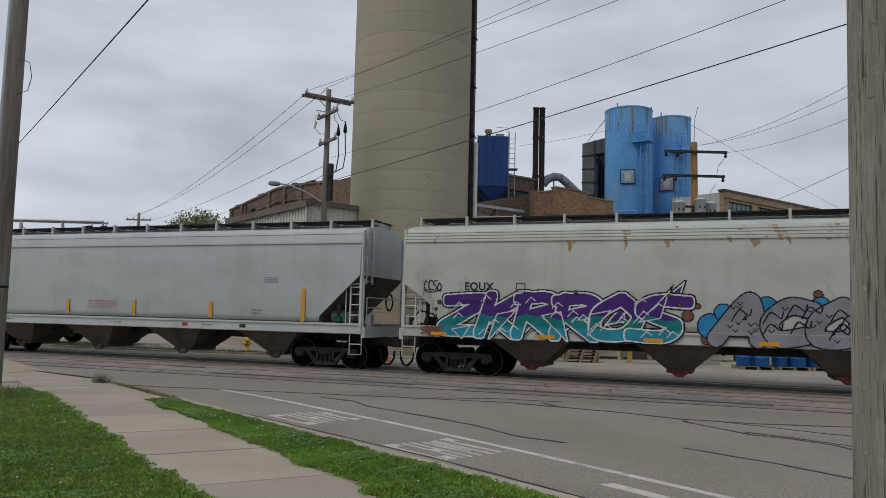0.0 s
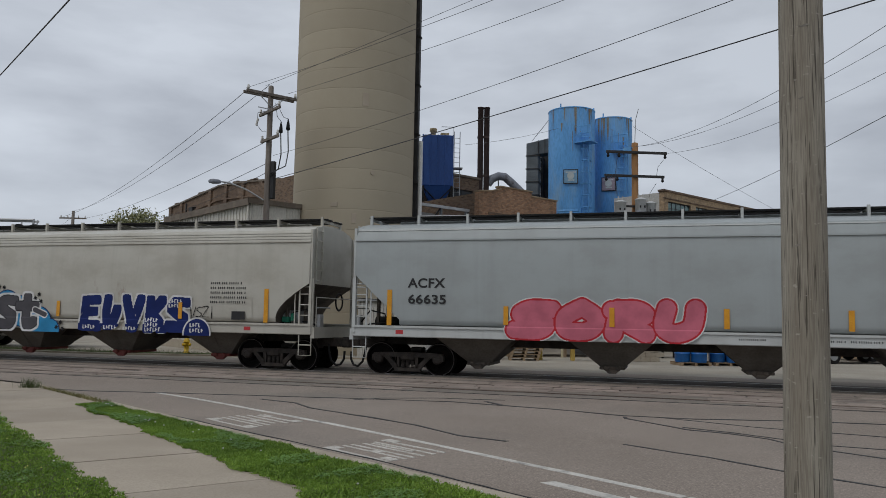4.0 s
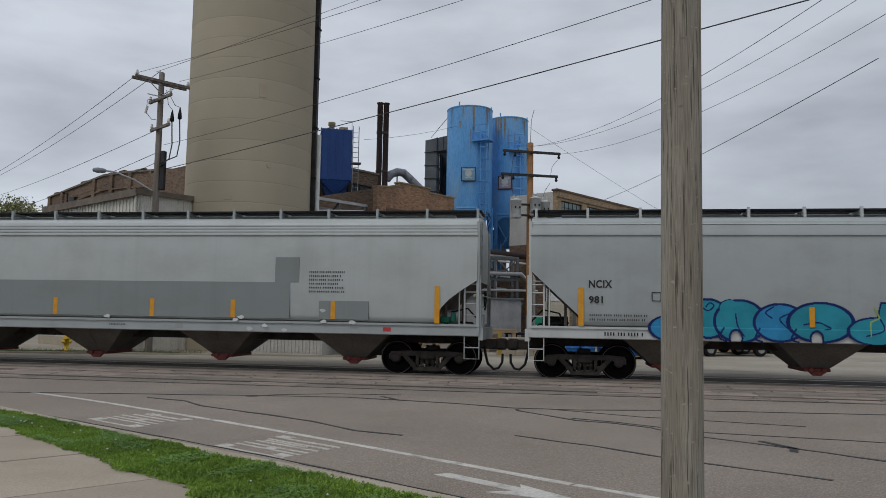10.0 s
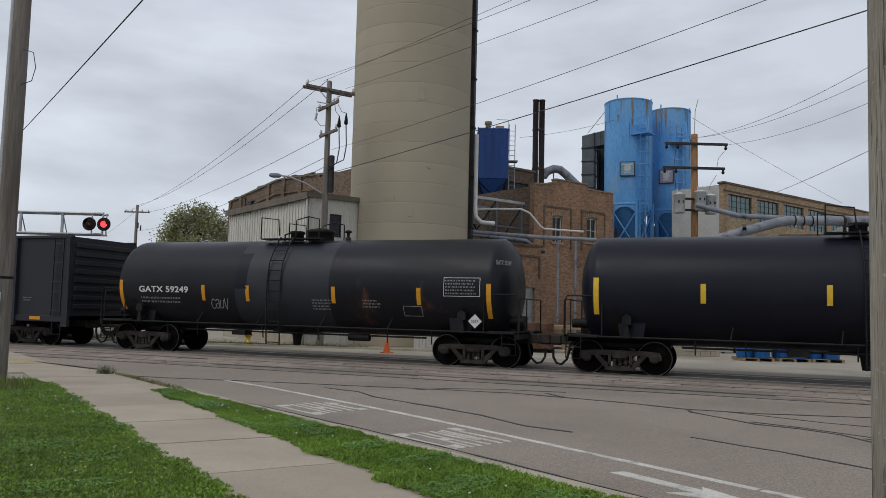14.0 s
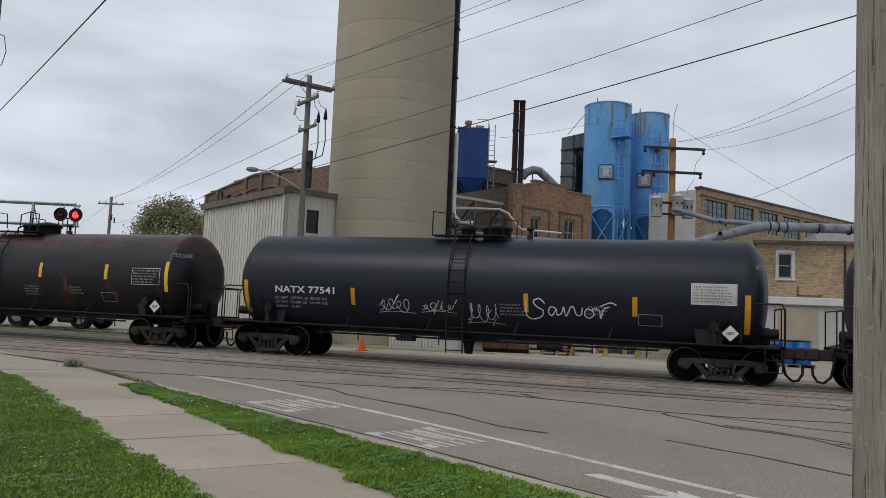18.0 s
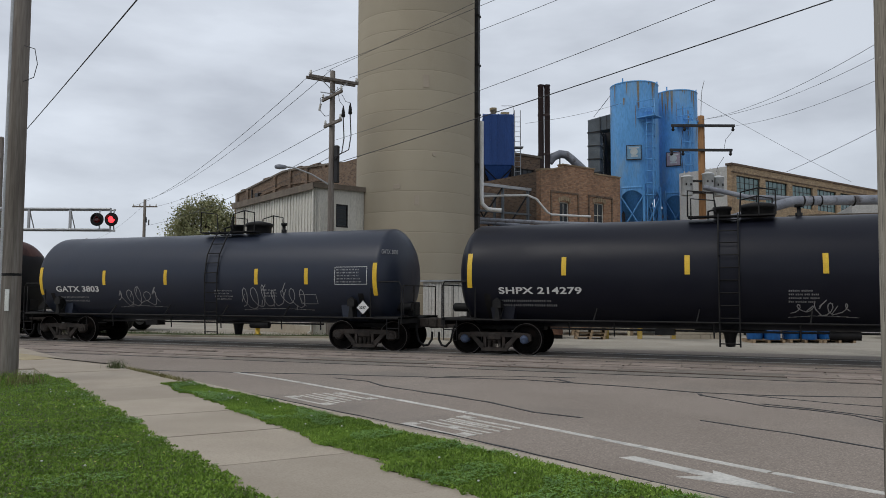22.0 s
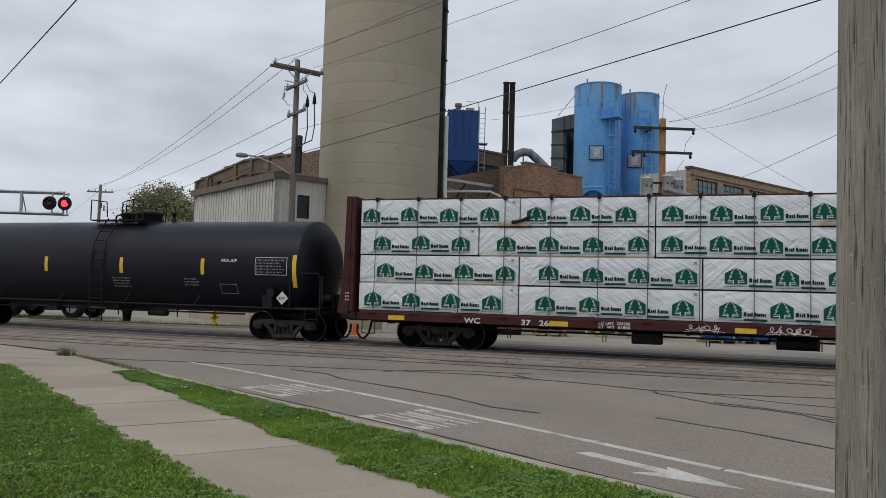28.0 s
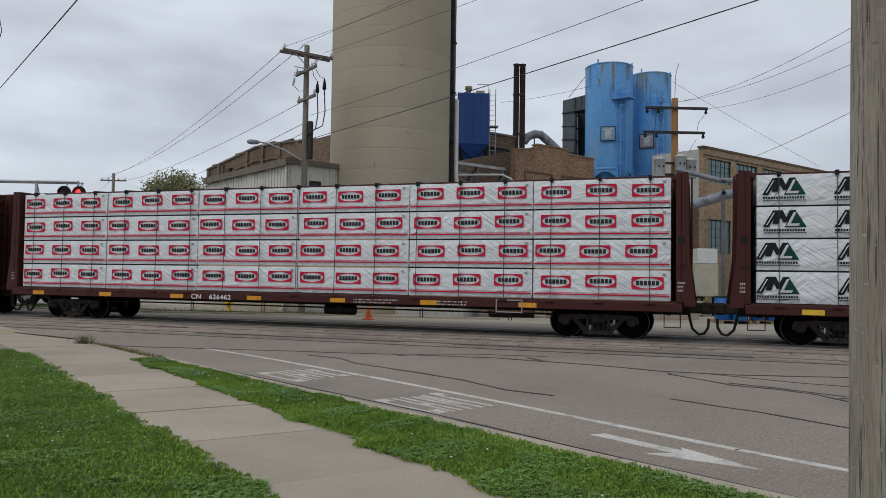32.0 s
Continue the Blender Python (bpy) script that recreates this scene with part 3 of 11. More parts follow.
# live track and the paved-over siding
track = thing("railway_track", pose(0, 0, 0), "railway track with bright rail heads in an oily bed", "railway track", "", "structure")
part("track_bed", Shape().slab([(-700, 22.4), (700, 22.4), (700, 25.1), (-700, 25.1)], 0.0, 0.009), BALLAST, track)
for y in (22.96, 24.46):
    part("rail", Shape().box(-700, 700, y - 0.035, y + 0.035, -0.05, 0.012, 0.006), RAIL, track)
    part("rail_head", Shape().box(-700, 700, y - 0.026, y + 0.026, 0.012, 0.02), RAILTOP, track)
siding = thing("old_siding", pose(0, 0, 0), "disused street track sunk in brick paving", "railway track", "", "structure")
for y in (19.15, 20.6):
    part("rail", Shape().box(-120, 90, y - 0.04, y + 0.04, -0.05, 0.02, 0.006), RAIL, siding)
    part("flangeway", Shape().box(-120, 90, y + 0.045, y + 0.11, -0.02, 0.011), TAR, siding)
    part("joint_line", Shape().box(-120, 90, y - 0.12, y - 0.085, -0.02, 0.011), TAR, siding)
part("paving_seam", ribbon([(-60, 21.75), (-20, 21.7), (0, 21.7), (40, 21.8)], 0.08, 0.005, 0.013, 77, 0.3), TAR, siding)
part("paving_seam", ribbon([(-40, 18.35), (-12, 18.3), (0, 18.4), (30, 18.6)], 0.06, 0.005, 0.013, 78, 0.5), TAR, siding)


BRICKBED = surface("gritty_joint_fill", (0.17, 0.148, 0.125), (0.25, 0.22, 0.185), 2, 25, 0.92, bump=0.3, source="World")


def pavers(y0, y1, x0, x1, seed):
    """Rows of long worn paving pieces, some lost under patches."""
    r = random.Random(seed)
    y = y0
    while y < y1 - 0.05:
        w = r.uniform(0.27, 0.36)
        x = x0 + r.uniform(0, 1.2)
        while x < x1:
            n = r.uniform(0.7, 1.9)
            if noise.noise((x * 0.18, y * 1.1, seed)) > -0.28:
                part("paving_piece", Shape().box(x, x + n - 0.05, y, y + w - 0.035, -0.02, 0.013 + r.uniform(0, 0.009)), BRICKWAY, siding)
            x += n
        y += w


part("paved_bed", Shape().slab([(-34, 18.42), (16, 18.42), (16, 21.62), (-34, 21.62)], 0.0, 0.0085), BRICKBED, siding, "dark grit between the paving pieces")
pavers(18.5, 19.0, -30, 14, 1)
pavers(19.3, 20.45, -30, 14, 2)
pavers(20.75, 21.5, -30, 14, 3)

# far kerb and verge on the other side of the track
solid("far_verge", Shape().slab([(-60, 27.3), (-22, 27.4), (-14.6, 29.3), (-15.2, 30.1), (-23, 28.6), (-60, 29.5)], 0.0, 0.05), SOIL, "strip of rough grass beyond the track", "grass", "structure")
solid("far_kerb", ribbon([(-60, 27.0), (-22, 27.1), (-14.2, 29.1), (-8, 30.3)], 0.18, 0.0, 0.07, 91, 0.1), CURB, "pale kerb beyond the track", "kerb", "structure")


# ---- works beyond the track ----
GRID = 57.26  # heading of the works' walls


def brickwork(name, a, b, mortar=(0.2, 0.17, 0.14), soot=(0.075, 0.055, 0.045), amount=0.7):
    m, nt, bs = material(name, 0.93, 0.0, 0.3)
    tc, sep, add, com = (nt.nodes.new(k) for k in ("ShaderNodeTexCoord", "ShaderNodeSeparateXYZ", "ShaderNodeMath", "ShaderNodeCombineXYZ"))
    nt.links.new(tc.outputs["Object"], sep.inputs[0])
    nt.links.new(sep.outputs["X"], add.inputs[0])
    nt.links.new(sep.outputs["Y"], add.inputs[1])
    nt.links.new(add.outputs[0], com.inputs["X"])
    nt.links.new(sep.outputs["Z"], com.inputs["Y"])
    br = nt.nodes.new("ShaderNodeTexBrick")
    br.inputs["Scale"].default_value = 1.0
    br.inputs["Brick Width"].default_value, br.inputs["Row Height"].default_value, br.inputs["Mortar Size"].default_value = 0.215, 0.075, 0.006
    br.inputs["Color1"].default_value, br.inputs["Color2"].default_value, br.inputs["Mortar"].default_value = (*a, 1), (*b, 1), (*mortar, 1)
    nt.links.new(com.outputs[0], br.inputs["Vector"])
    big = ramp_of(nt, noise_of(nt, 0.45, 6, (1, 1, 0.7), 0.65, "World"), 0.42, 0.7, 0.0, amount)
    col = blend(nt, big, br.outputs["Color"], soot)
    col = blend(nt, ramp_of(nt, noise_of(nt, 5, 4, source="World"), 0.4, 0.8, 0, 0.5), col, tuple(1.2 * c for c in b))
    nt.links.new(col, bs.inputs["Base Color"])
    relief(nt, bs, br.outputs["Fac"], -0.5, 0.01)
    return m


RUSTPALE = surface("pale_rust_bloom", (0.36, 0.33, 0.26), (0.42, 0.34, 0.22), 4, 25, 0.85, bump=0.05)
RUSTEAVE = surface("orange_eave_rust", (0.3, 0.17, 0.075), (0.4, 0.27, 0.14), 4, 25, 0.85, bump=0.05, stain=(0.42, 0.38, 0.3), amount=0.7, stain_scale=3.0)
RUSTRUN = surface("faded_rust_run", (0.2, 0.21, 0.19), (0.3, 0.25, 0.17), 3, 20, 0.85, bump=0.1, stain=(0.2, 0.1, 0.045), amount=0.8, stain_scale=2.0)
REDBRICK = brickwork("red_brown_brickwork", (0.24, 0.128, 0.075), (0.42, 0.25, 0.15), amount=0.45)
SOOTBRICK = brickwork("sooty_brickwork", (0.085, 0.056, 0.04), (0.2, 0.135, 0.09), amount=0.6, soot=(0.055, 0.042, 0.036))
TANBRICK = brickwork("tan_brickwork", (0.3, 0.21, 0.125), (0.48, 0.355, 0.22), amount=0.5, soot=(0.16, 0.1, 0.065))


def window(parent, u0, u1, w, z0, z1, cols, rows, pane, frame_mat, depth=0.12, name="window"):
    """A window in a wall that faces -y (local): reveal, frame, bars and one pane behind each light."""
    f = 0.05
    fr = Shape().box(u0, u1, w - 0.03, w + depth, z0 - 0.07, z0).box(u0, u0 + f, w - 0.01, w + depth, z0, z1).box(u1 - f, u1, w - 0.01, w + depth, z0, z1).box(u0, u1, w - 0.01, w + depth, z1 - f, z1)
    ob = part(name, fr, frame_mat, parent)
    for i in range(cols):
        for j in range(rows):
            a, b = u0 + f + (u1 - u0 - 2 * f) * i / cols, u0 + f + (u1 - u0 - 2 * f) * (i + 1) / cols
            c, d = z0 + (z1 - f - z0) * j / rows, z0 + (z1 - f - z0) * (j + 1) / rows
            part("pane", Shape().box(a + 0.015, b - 0.015, w + 0.03, w + 0.04, c + 0.015, d - 0.015), pane, ob)
    bars = Shape()
    for i in range(1, cols):
        x = u0 + f + (u1 - u0 - 2 * f) * i / cols
        bars.box(x - 0.018, x + 0.018, w + 0.005, w + 0.05, z0, z1 - f)
    for j in range(1, rows):
        z = z0 + (z1 - f - z0) * j / rows
        bars.box(u0 + f, u1 - f, w + 0.008, w + 0.048, z - 0.015, z + 0.015)
    if bars.v:
        part("glazing_bar", bars, frame_mat, ob)
    return ob


def walled(name, u0, u1, w0, z0, z1, holes, mat, parent, thick=0.35, label=""):
    """A wall along x that faces -y, with openings (a, b, c, d) through it, as one mesh."""
    us = sorted({u0, u1, *[h[0] for h in holes], *[h[1] for h in holes]})
    zs = sorted({z0, z1, *[h[2] for h in holes], *[h[3] for h in holes]})
    nu, nz = len(us), len(zs)
    full = {(i, j) for i in range(nu - 1) for j in range(nz - 1) if not any(h[0] <= us[i] < h[1] and h[2] <= zs[j] < h[3] for h in holes)}
    v = [(u, y, z) for y in (w0, w0 + thick) for z in zs for u in us]

    def at(i, j, k):
        return k * nu * nz + j * nu + i

    f = []
    for i, j in full:
        f += [(at(i, j, 0), at(i + 1, j, 0), at(i + 1, j + 1, 0), at(i, j + 1, 0)), (at(i, j, 1), at(i, j + 1, 1), at(i + 1, j + 1, 1), at(i + 1, j, 1))]
        for di, dj, p, q in ((-1, 0, (i, j + 1), (i, j)), (1, 0, (i + 1, j), (i + 1, j + 1)), (0, -1, (i, j), (i + 1, j)), (0, 1, (i + 1, j + 1), (i, j + 1))):
            if (i + di, j + dj) not in full:
                f.append((at(*p, 0), at(*p, 1), at(*q, 1), at(*q, 0)))
    return part(name, Shape().add(v, f), mat, parent, label)


# metal-sided shed
shed = thing("metal_shed", pose(-17.4, 30.3, 0, 0, 0, GRID), "cream corrugated metal shed with a dark roof edge", "shed")
shed_win = (1.0, 1.6, 4.8, 5.75)
walled("gable_wall", 0.04, 7.0, 0.0, 0, 6.42, [shed_win], SIDING, shed, 0.12)
window(shed, *shed_win[:2], 0.02, *shed_win[2:], 1, 5, PANE, DARKTRIM, 0.08)
part("side_wall", Shape().box(0.0, 0.1, 0.0, 9.2, 0, 6.4), SIDING, shed)
ribs = Shape()
for k in range(31):
    ribs.box(-0.035, 0.0, 0.1 + 0.3 * k, 0.16 + 0.3 * k, 0.05, 6.36)
part("side_ribs", ribs, SIDING, shed)
ribs = Shape()
for k in range(22):
    u = 0.2 + 0.3 * k
    if not 0.9 < u < 1.65:
        ribs.box(u, u + 0.06, -0.035, 0.0, 0.05, 6.4)
part("gable_ribs", ribs, SIDING, shed)
part("back_wall", Shape().box(0.1, 7.0, 9.1, 9.2, 0, 6.4).box(6.9, 7.0, 0.12, 9.1, 0, 6.4), SIDING, shed)
part("roof", Shape().box(-0.15, 7.1, -0.1, 9.3, 6.42, 6.55), DARKTRIM, shed)
part("fascia", Shape().box(-0.2, -0.15, -0.15, 9.35, 6.3, 6.6).box(-0.2, 7.1, -0.15, -0.1, 6.38, 6.6), FASCIA, shed)
part("plinth", Shape().box(-0.06, -0.036, 0, 9.2, 0, 0.4), CURB, shed)
part("downpipe", Shape().pipe([(-0.09, 0.05, 6.3), (-0.09, 0.05, 0.2), (-0.25, 0.05, 0.1)], 0.05), SIDING, shed)

# long brick hall behind the shed
hall = thing("brick_hall", pose(-17.4, 30.3, 0, 0, 0, GRID), "long sooty brick hall with a raised parapet", "factory building")
prof = [(8.6, 9.5), (12.8, 10.1), (17.8, 10.5), (21.0, 10.65), (30.2, 9.95)]
n = len(prof)
hv = [(8.0, w, 0) for w, z in prof] + [(8.0, w, z) for w, z in prof] + [(20, w, 0) for w, z in prof] + [(20, w, z) for w, z in prof]
hf = []
for k in range(n - 1):
    hf += [(k + 1, k, n + k, n + k + 1), (2 * n + k, 2 * n + k + 1, 3 * n + k + 1, 3 * n + k), (n + k, 3 * n + k, 3 * n + k + 1, n + k + 1)]
hf += [(0, 2 * n, 3 * n, n), (n - 1, 2 * n - 1, 4 * n - 1, 3 * n - 1)]
part("wall", Shape().add(hv, hf), SOOTBRICK, hall)
for (a, z), (b, y) in zip(prof, prof[1:]):
    for dz, t in ((0.0, 0.12), (-1.0, 0.1), (-1.35, 0.1)):
        cop = Shape().add([(7.88, a, z + dz), (7.88, b, y + dz), (8.1, b, y + dz), (8.1, a, z + dz), (7.88, a, z + dz + t), (7.88, b, y + dz + t), (8.1, b, y + dz + t), (8.1, a, z + dz + t)], [(3, 2, 1, 0), (4, 5, 6, 7), (0, 1, 5, 4), (2, 3, 7, 6), (1, 2, 6, 5), (3, 0, 4, 7)])
        part("cornice", cop, SOOTBRICK if dz else FASCIA, hall, "tan brick cornice band")
for w_ in (9.4, 12.0, 14.6, 17.2, 19.8, 22.4, 27.6, 29.8):
    top = np.interp(w_, [p[0] for p in prof], [p[1] for p in prof])
    part("pier", Shape().box(7.86, 8.0, w_ - 0.22, w_ + 0.22, 0, float(top) - 0.02), SOOTBRICK, hall)
for w_, d_ in ((10.2, 0.5), (11.1, 0.3), (16.0, 0.6), (18.4, 0.35), (24.0, 0.5), (28.6, 0.4)):
    top = float(np.interp(w_, [p[0] for p in prof], [p[1] for p in prof]))
    part("loose_coping", Shape().box(7.9, 8.12, w_ - d_, w_ + d_, top + 0.12, top + 0.2), SOOTBRICK, hall)
part("flue", Shape().box(7.7, 8.0, 25.0, 25.6, 7.6, 9.6), DARKTRIM, hall)
part("downpipe", Shape().tube((7.85, 26.5, 0), (7.85, 26.5, 10.0), 0.07), DARKTRIM, hall)
part("upper_window", Shape().box(7.9, 7.99, 10.6, 12.4, 7.4, 8.7), PANE, hall, "boarded upper window")

# concrete silo in poured rings
silo = thing("grain_silo", pose(-14.55, 34.65, 0), "tall buff concrete silo with poured ring bands", "silo")
RS = 2.79


def ring_shape():
    return Shape().turned((0, 0, 0), (0, 0, 1), [(0, RS - 0.009), (0.016, RS - 0.001), (0.03, RS), (0.3, RS + 0.001), (0.6, RS + 0.001), (0.87, RS), (0.884, RS - 0.001), (0.9, RS - 0.009)], 64)


for k in range(34):
    part("ring", shared("silo_ring", ring_shape, SILO), None, silo, "", pose(0, 0, 0.9 * k, 0, 0, 37 * k))
part("cap", Shape().turned((0, 0, 30.6), (0, 0, 1), [(0, RS + 0.1), (0.15, RS + 0.1), (0.9, 0.4)], 48), GREYSTEEL, silo)
dx, dy = 2.86 * math.cos(radians(20)), 2.86 * math.sin(radians(20))
part("leg_pipe", Shape().box(dx - 0.1, dx + 0.16, dy - 0.13, dy + 0.12, 4.5, 30.5), DARKTRIM, silo, "dark boxed conveyor leg")
for z in np.arange(5.5, 30, 2.4):
    part("leg_bracket", Shape().box(dx - 0.14, dx + 0.2, dy - 0.17, dy + 0.16, z, z + 0.08), BLACK, silo)
part("white_pipe", Shape().pipe([(dx + 0.3, dy - 0.05, 10.0), (dx + 0.3, dy - 0.05, 6.4), (dx + 0.36, dy - 0.1, 6.05), (dx + 0.6, dy, 5.8), (dx + 1.2, dy + 0.2, 5.75)], 0.1, 10), WHITE, silo, "white steel vent pipe")
part("patch", Shape().turned((RS * math.cos(radians(-50)), RS * math.sin(radians(-50)), 7.95), (math.cos(radians(-50)), math.sin(radians(-50)), 0), [(-0.02, 0.11), (0.03, 0.1)], 12), WALKWAY, silo, "pale round mortar patch")
for a, z, w, h in ((-66, 5.9, 0.1, 0.22), (-84, 6.5, 0.16, 0.1), (-58, 11.2, 0.14, 0.3)):
    c, q = math.cos(radians(a)), math.sin(radians(a))
    part("repair", Shape().box(-w, w, -0.012, 0.02, -h, h, 0.006), WALKWAY, silo, "small pale repair", pose((RS + 0.005) * c, (RS + 0.005) * q, z, 0, 0, a + 90))

annex = thing("silo_annex", pose(-12.75, 31.3, 0, 0, 0, -6), "low white corrugated lean-to at the silo foot", "lean-to")
part("wall", Shape().box(0, 3.1, 0, 1.6, 0, 2.3), WHITEWALL, annex)
ribs = Shape()
for k in range(20):
    ribs.box(0.05 + 0.155 * k, 0.1 + 0.155 * k, -0.03, 0, 0.08, 2.28)
part("ribs", ribs, WHITEWALL, annex)
part("roof", Shape().box(-0.1, 3.2, -0.12, 1.7, 2.3, 2.38), GREYSTEEL, annex)

# brick works: a lower range and an upper block with two segment windows
works = thing("brick_works", pose(-17.4, 30.3, 0, 0, 0, GRID), "old red-brown brick works with arched windows and blind panels", "factory building")
w_holes = [(14.8, 15.55, 5.55, 6.95), (17.55, 18.4, 5.75, 7.1)]
walled("upper_wall", 13.4, 19.8, 0.0, 0, 8.5, w_holes, REDBRICK, works)
PARAPET = [(13.4, 8.56), (14.3, 8.66), (15.05, 8.86), (15.05, 9.0), (17.6, 9.0), (17.6, 8.74), (19.8, 8.72)]
for (a, za), (b, zb) in zip(PARAPET, PARAPET[1:]):
    if b > a:
        part("parapet", Shape().add([(u, y, z) for y in (0.0, 0.35) for u, z in ((a, 8.5), (b, 8.5), (b, zb), (a, za))], [(0, 1, 2, 3), (7, 6, 5, 4), (0, 4, 5, 1), (3, 2, 6, 7), (1, 5, 6, 2), (4, 0, 3, 7)]), REDBRICK, works)
        part("coping", Shape().add([(u, y, z) for y in (-0.05, 0.4) for u, z in ((a - 0.03, za + 0.003), (b + 0.03, zb + 0.003), (b + 0.03, zb + 0.08), (a - 0.03, za + 0.08))], [(0, 1, 2, 3), (7, 6, 5, 4), (0, 4, 5, 1), (3, 2, 6, 7), (1, 5, 6, 2), (4, 0, 3, 7)]), BRICKTAN, works)
part("side_wall", Shape().box(13.4, 13.75, 0.35, 9, 0, 8.5).box(19.45, 19.8, 0.35, 9, 0, 8.5).box(13.4, 19.8, 9, 9.3, 0, 8.5), SOOTBRICK, works)
part("flat_roof", Shape().box(13.75, 19.45, 0.35, 9, 8.2, 8.35), DARKTRIM, works)
for a, b in ((14.1, 16.3), (17.05, 19.1)):
    part("blind_panel", Shape().box(a, b, -0.05, 0, 7.42, 7.52).box(a, a + 0.1, -0.05, 0, 5.2, 7.42).box(b - 0.1, b, -0.05, 0, 5.2, 7.42), SOOTBRICK, works)
for a, b, c, d in w_holes:
    window(works, a, b, 0.1, c, d, 2, 2, PANE, SIDING, 0.1)
    for k in range(7):
        x0, x1 = a - 0.12 + (b - a + 0.24) * k / 7, a - 0.12 + (b - a + 0.24) * (k + 1) / 7
        rise = 0.12 * math.sin(math.pi * (k + 0.5) / 7)
        part("voussoir", Shape().box(x0 + 0.01, x1 - 0.01, -0.04, 0.02, d - 0.04 + rise, d + 0.2 + rise), BRICKTAN, works)
    part("sill", Shape().box(a - 0.1, b + 0.1, -0.08, 0.2, c - 0.14, c - 0.07), WALKWAY, works)
walled("lower_wall", 6.6, 12.8, -1.2, 0, 5.0, [(9.6, 10.7, 1.2, 3.2), (11.5, 12.4, 0.2, 2.9)], REDBRICK, works)
window(works, 9.6, 10.7, -1.1, 1.2, 3.2, 2, 3, PANE, DARKTRIM, 0.1)
part("loading_door", Shape().box(11.5, 12.4, -1.05, -0.98, 0.2, 2.9), GREYSTEEL, works, "grey loading door")
part("lower_roof", Shape().box(6.6, 13.4, -0.85, 9, 4.75, 4.9), DARKTRIM, works)
part("lower_coping", Shape().box(6.5, 12.9, -1.28, -0.8, 5.0, 5.12), SOOTBRICK, works)
for a, b in ((7.0, 8.9), (9.2, 11.0), (11.2, 12.7)):
    part("blind_panel", Shape().box(a, b, -1.25, -1.2, 4.45, 4.55).box(a, a + 0.09, -1.25, -1.2, 3.4, 4.45).box(b - 0.09, b, -1.25, -1.2, 3.4, 4.45), SOOTBRICK, works)
part("end_wall", Shape().box(6.6, 6.9, -0.85, 9, 0, 5.0), SOOTBRICK, works)
part("rear_range", Shape().box(6.6, 13.4, 7.5, 12, 0, 9.6), SOOTBRICK, works, "taller sooty brick range behind")
window(works, 10.5, 13.2, 7.42, 7.2, 8.8, 6, 3, PANE, DARKTRIM, 0.06)
walled("roof_house", 13.4, 18.5, 5.4, 8.3, 10.55, [(16.2, 18.0, 8.75, 9.75)], SOOTBRICK, works, 0.3, "sooty brick house on the works roof")
part("roof_house_side", Shape().box(18.2, 18.5, 5.7, 8.9, 8.3, 10.55), SOOTBRICK, works)
part("roof_house_top", Shape().box(13.3, 18.6, 5.3, 9.0, 10.55, 10.68), FASCIA, works)
window(works, 16.2, 18.0, 5.5, 8.75, 9.75, 4, 2, PANE, DARKTRIM, 0.06)

gantry = thing("roof_gantry", pose(-17.4, 30.3, 0, 0, 0, GRID), "open steel pipe gantry on the low works roof", "gantry")
for x in (7.2, 9.2, 11.2, 13.0):
    for y in (0.6, 3.4):
        part("post", Shape().box(x - 0.06, x + 0.06, y - 0.06, y + 0.06, 4.9, 7.6), DUCT, gantry)
for y in (0.6, 3.4):
    part("beam", Shape().box(7.0, 13.2, y - 0.07, y + 0.07, 7.45, 7.6), GREYSTEEL, gantry)
    part("beam", Shape().box(7.0, 13.2, y - 0.05, y + 0.05, 6.1, 6.2), DUCT, gantry)
for k, x in enumerate((7.2, 9.2, 11.2)):
    part("brace", Shape().tube((x, 0.6, 4.95), (x + 2, 0.6, 7.5), 0.045, 6), BLACK, gantry)
    part("brace", Shape().tube((x + 2, 3.4, 4.95), (x, 3.4, 7.5), 0.045, 6), BLACK, gantry)
part("lagged_pipe", Shape().pipe([(7.0, 0.1, 5.4), (10.0, 0.1, 5.5), (12.9, 0.1, 5.45), (13.2, -0.1, 5.2), (13.25, -0.3, 4.6)], 0.11, 10), PIPEGREY, gantry)

# yellow-brick mill with steel windows
mill = thing("brick_mill", pose(-17.4, 30.3, 0, 0, 0, GRID), "tan brick mill with wide steel-framed windows", "factory building")
bays = [(28.6 + 3.35 * k, 31.3 + 3.35 * k) for k in range(7)]
walled("long_wall", 28.1, 53.0, -2.0, 0, 10.15, [(a, b, 8.0, 9.55) for a, b in bays] + [(a, b, 3.4, 5.6) for a, b in bays], TANBRICK, mill)
for a, b in bays:
    window(mill, a, b, -1.9, 8.0, 9.55, 5, 4, PANEBLUE, DARKTRIM, 0.1)
    window(mill, a, b, -1.9, 3.4, 5.6, 5, 4, PANEBLUE, DARKTRIM, 0.1)
part("end_wall", Shape().box(28.1, 28.45, -1.65, 1.95, 6.6, 10.1), WHITEWALL, mill, "whitewashed upper end wall")
part("end_wall", Shape().box(28.1, 28.45, -1.65, 1.95, 0, 6.6), SOOTBRICK, mill)
part("cornice", Shape().box(28.0, 53.1, -2.08, -1.6, 10.15, 10.28), SOOTBRICK, mill)
part("string_course", Shape().box(28.0, 53.1, -2.06, -2.0, 9.68, 9.76), SOOTBRICK, mill)
part("roof", Shape().box(28.4, 53, -1.65, 1.7, 9.9, 10.0), DARKTRIM, mill)
part("back_wall", Shape().box(28.4, 53, 1.7, 1.95, 0, 10.1), TANBRICK, mill)
low = thing("brick_office", pose(2.25, 44.0, 0, 0, 0, 3), "tan brick office with one white sash window", "office building")
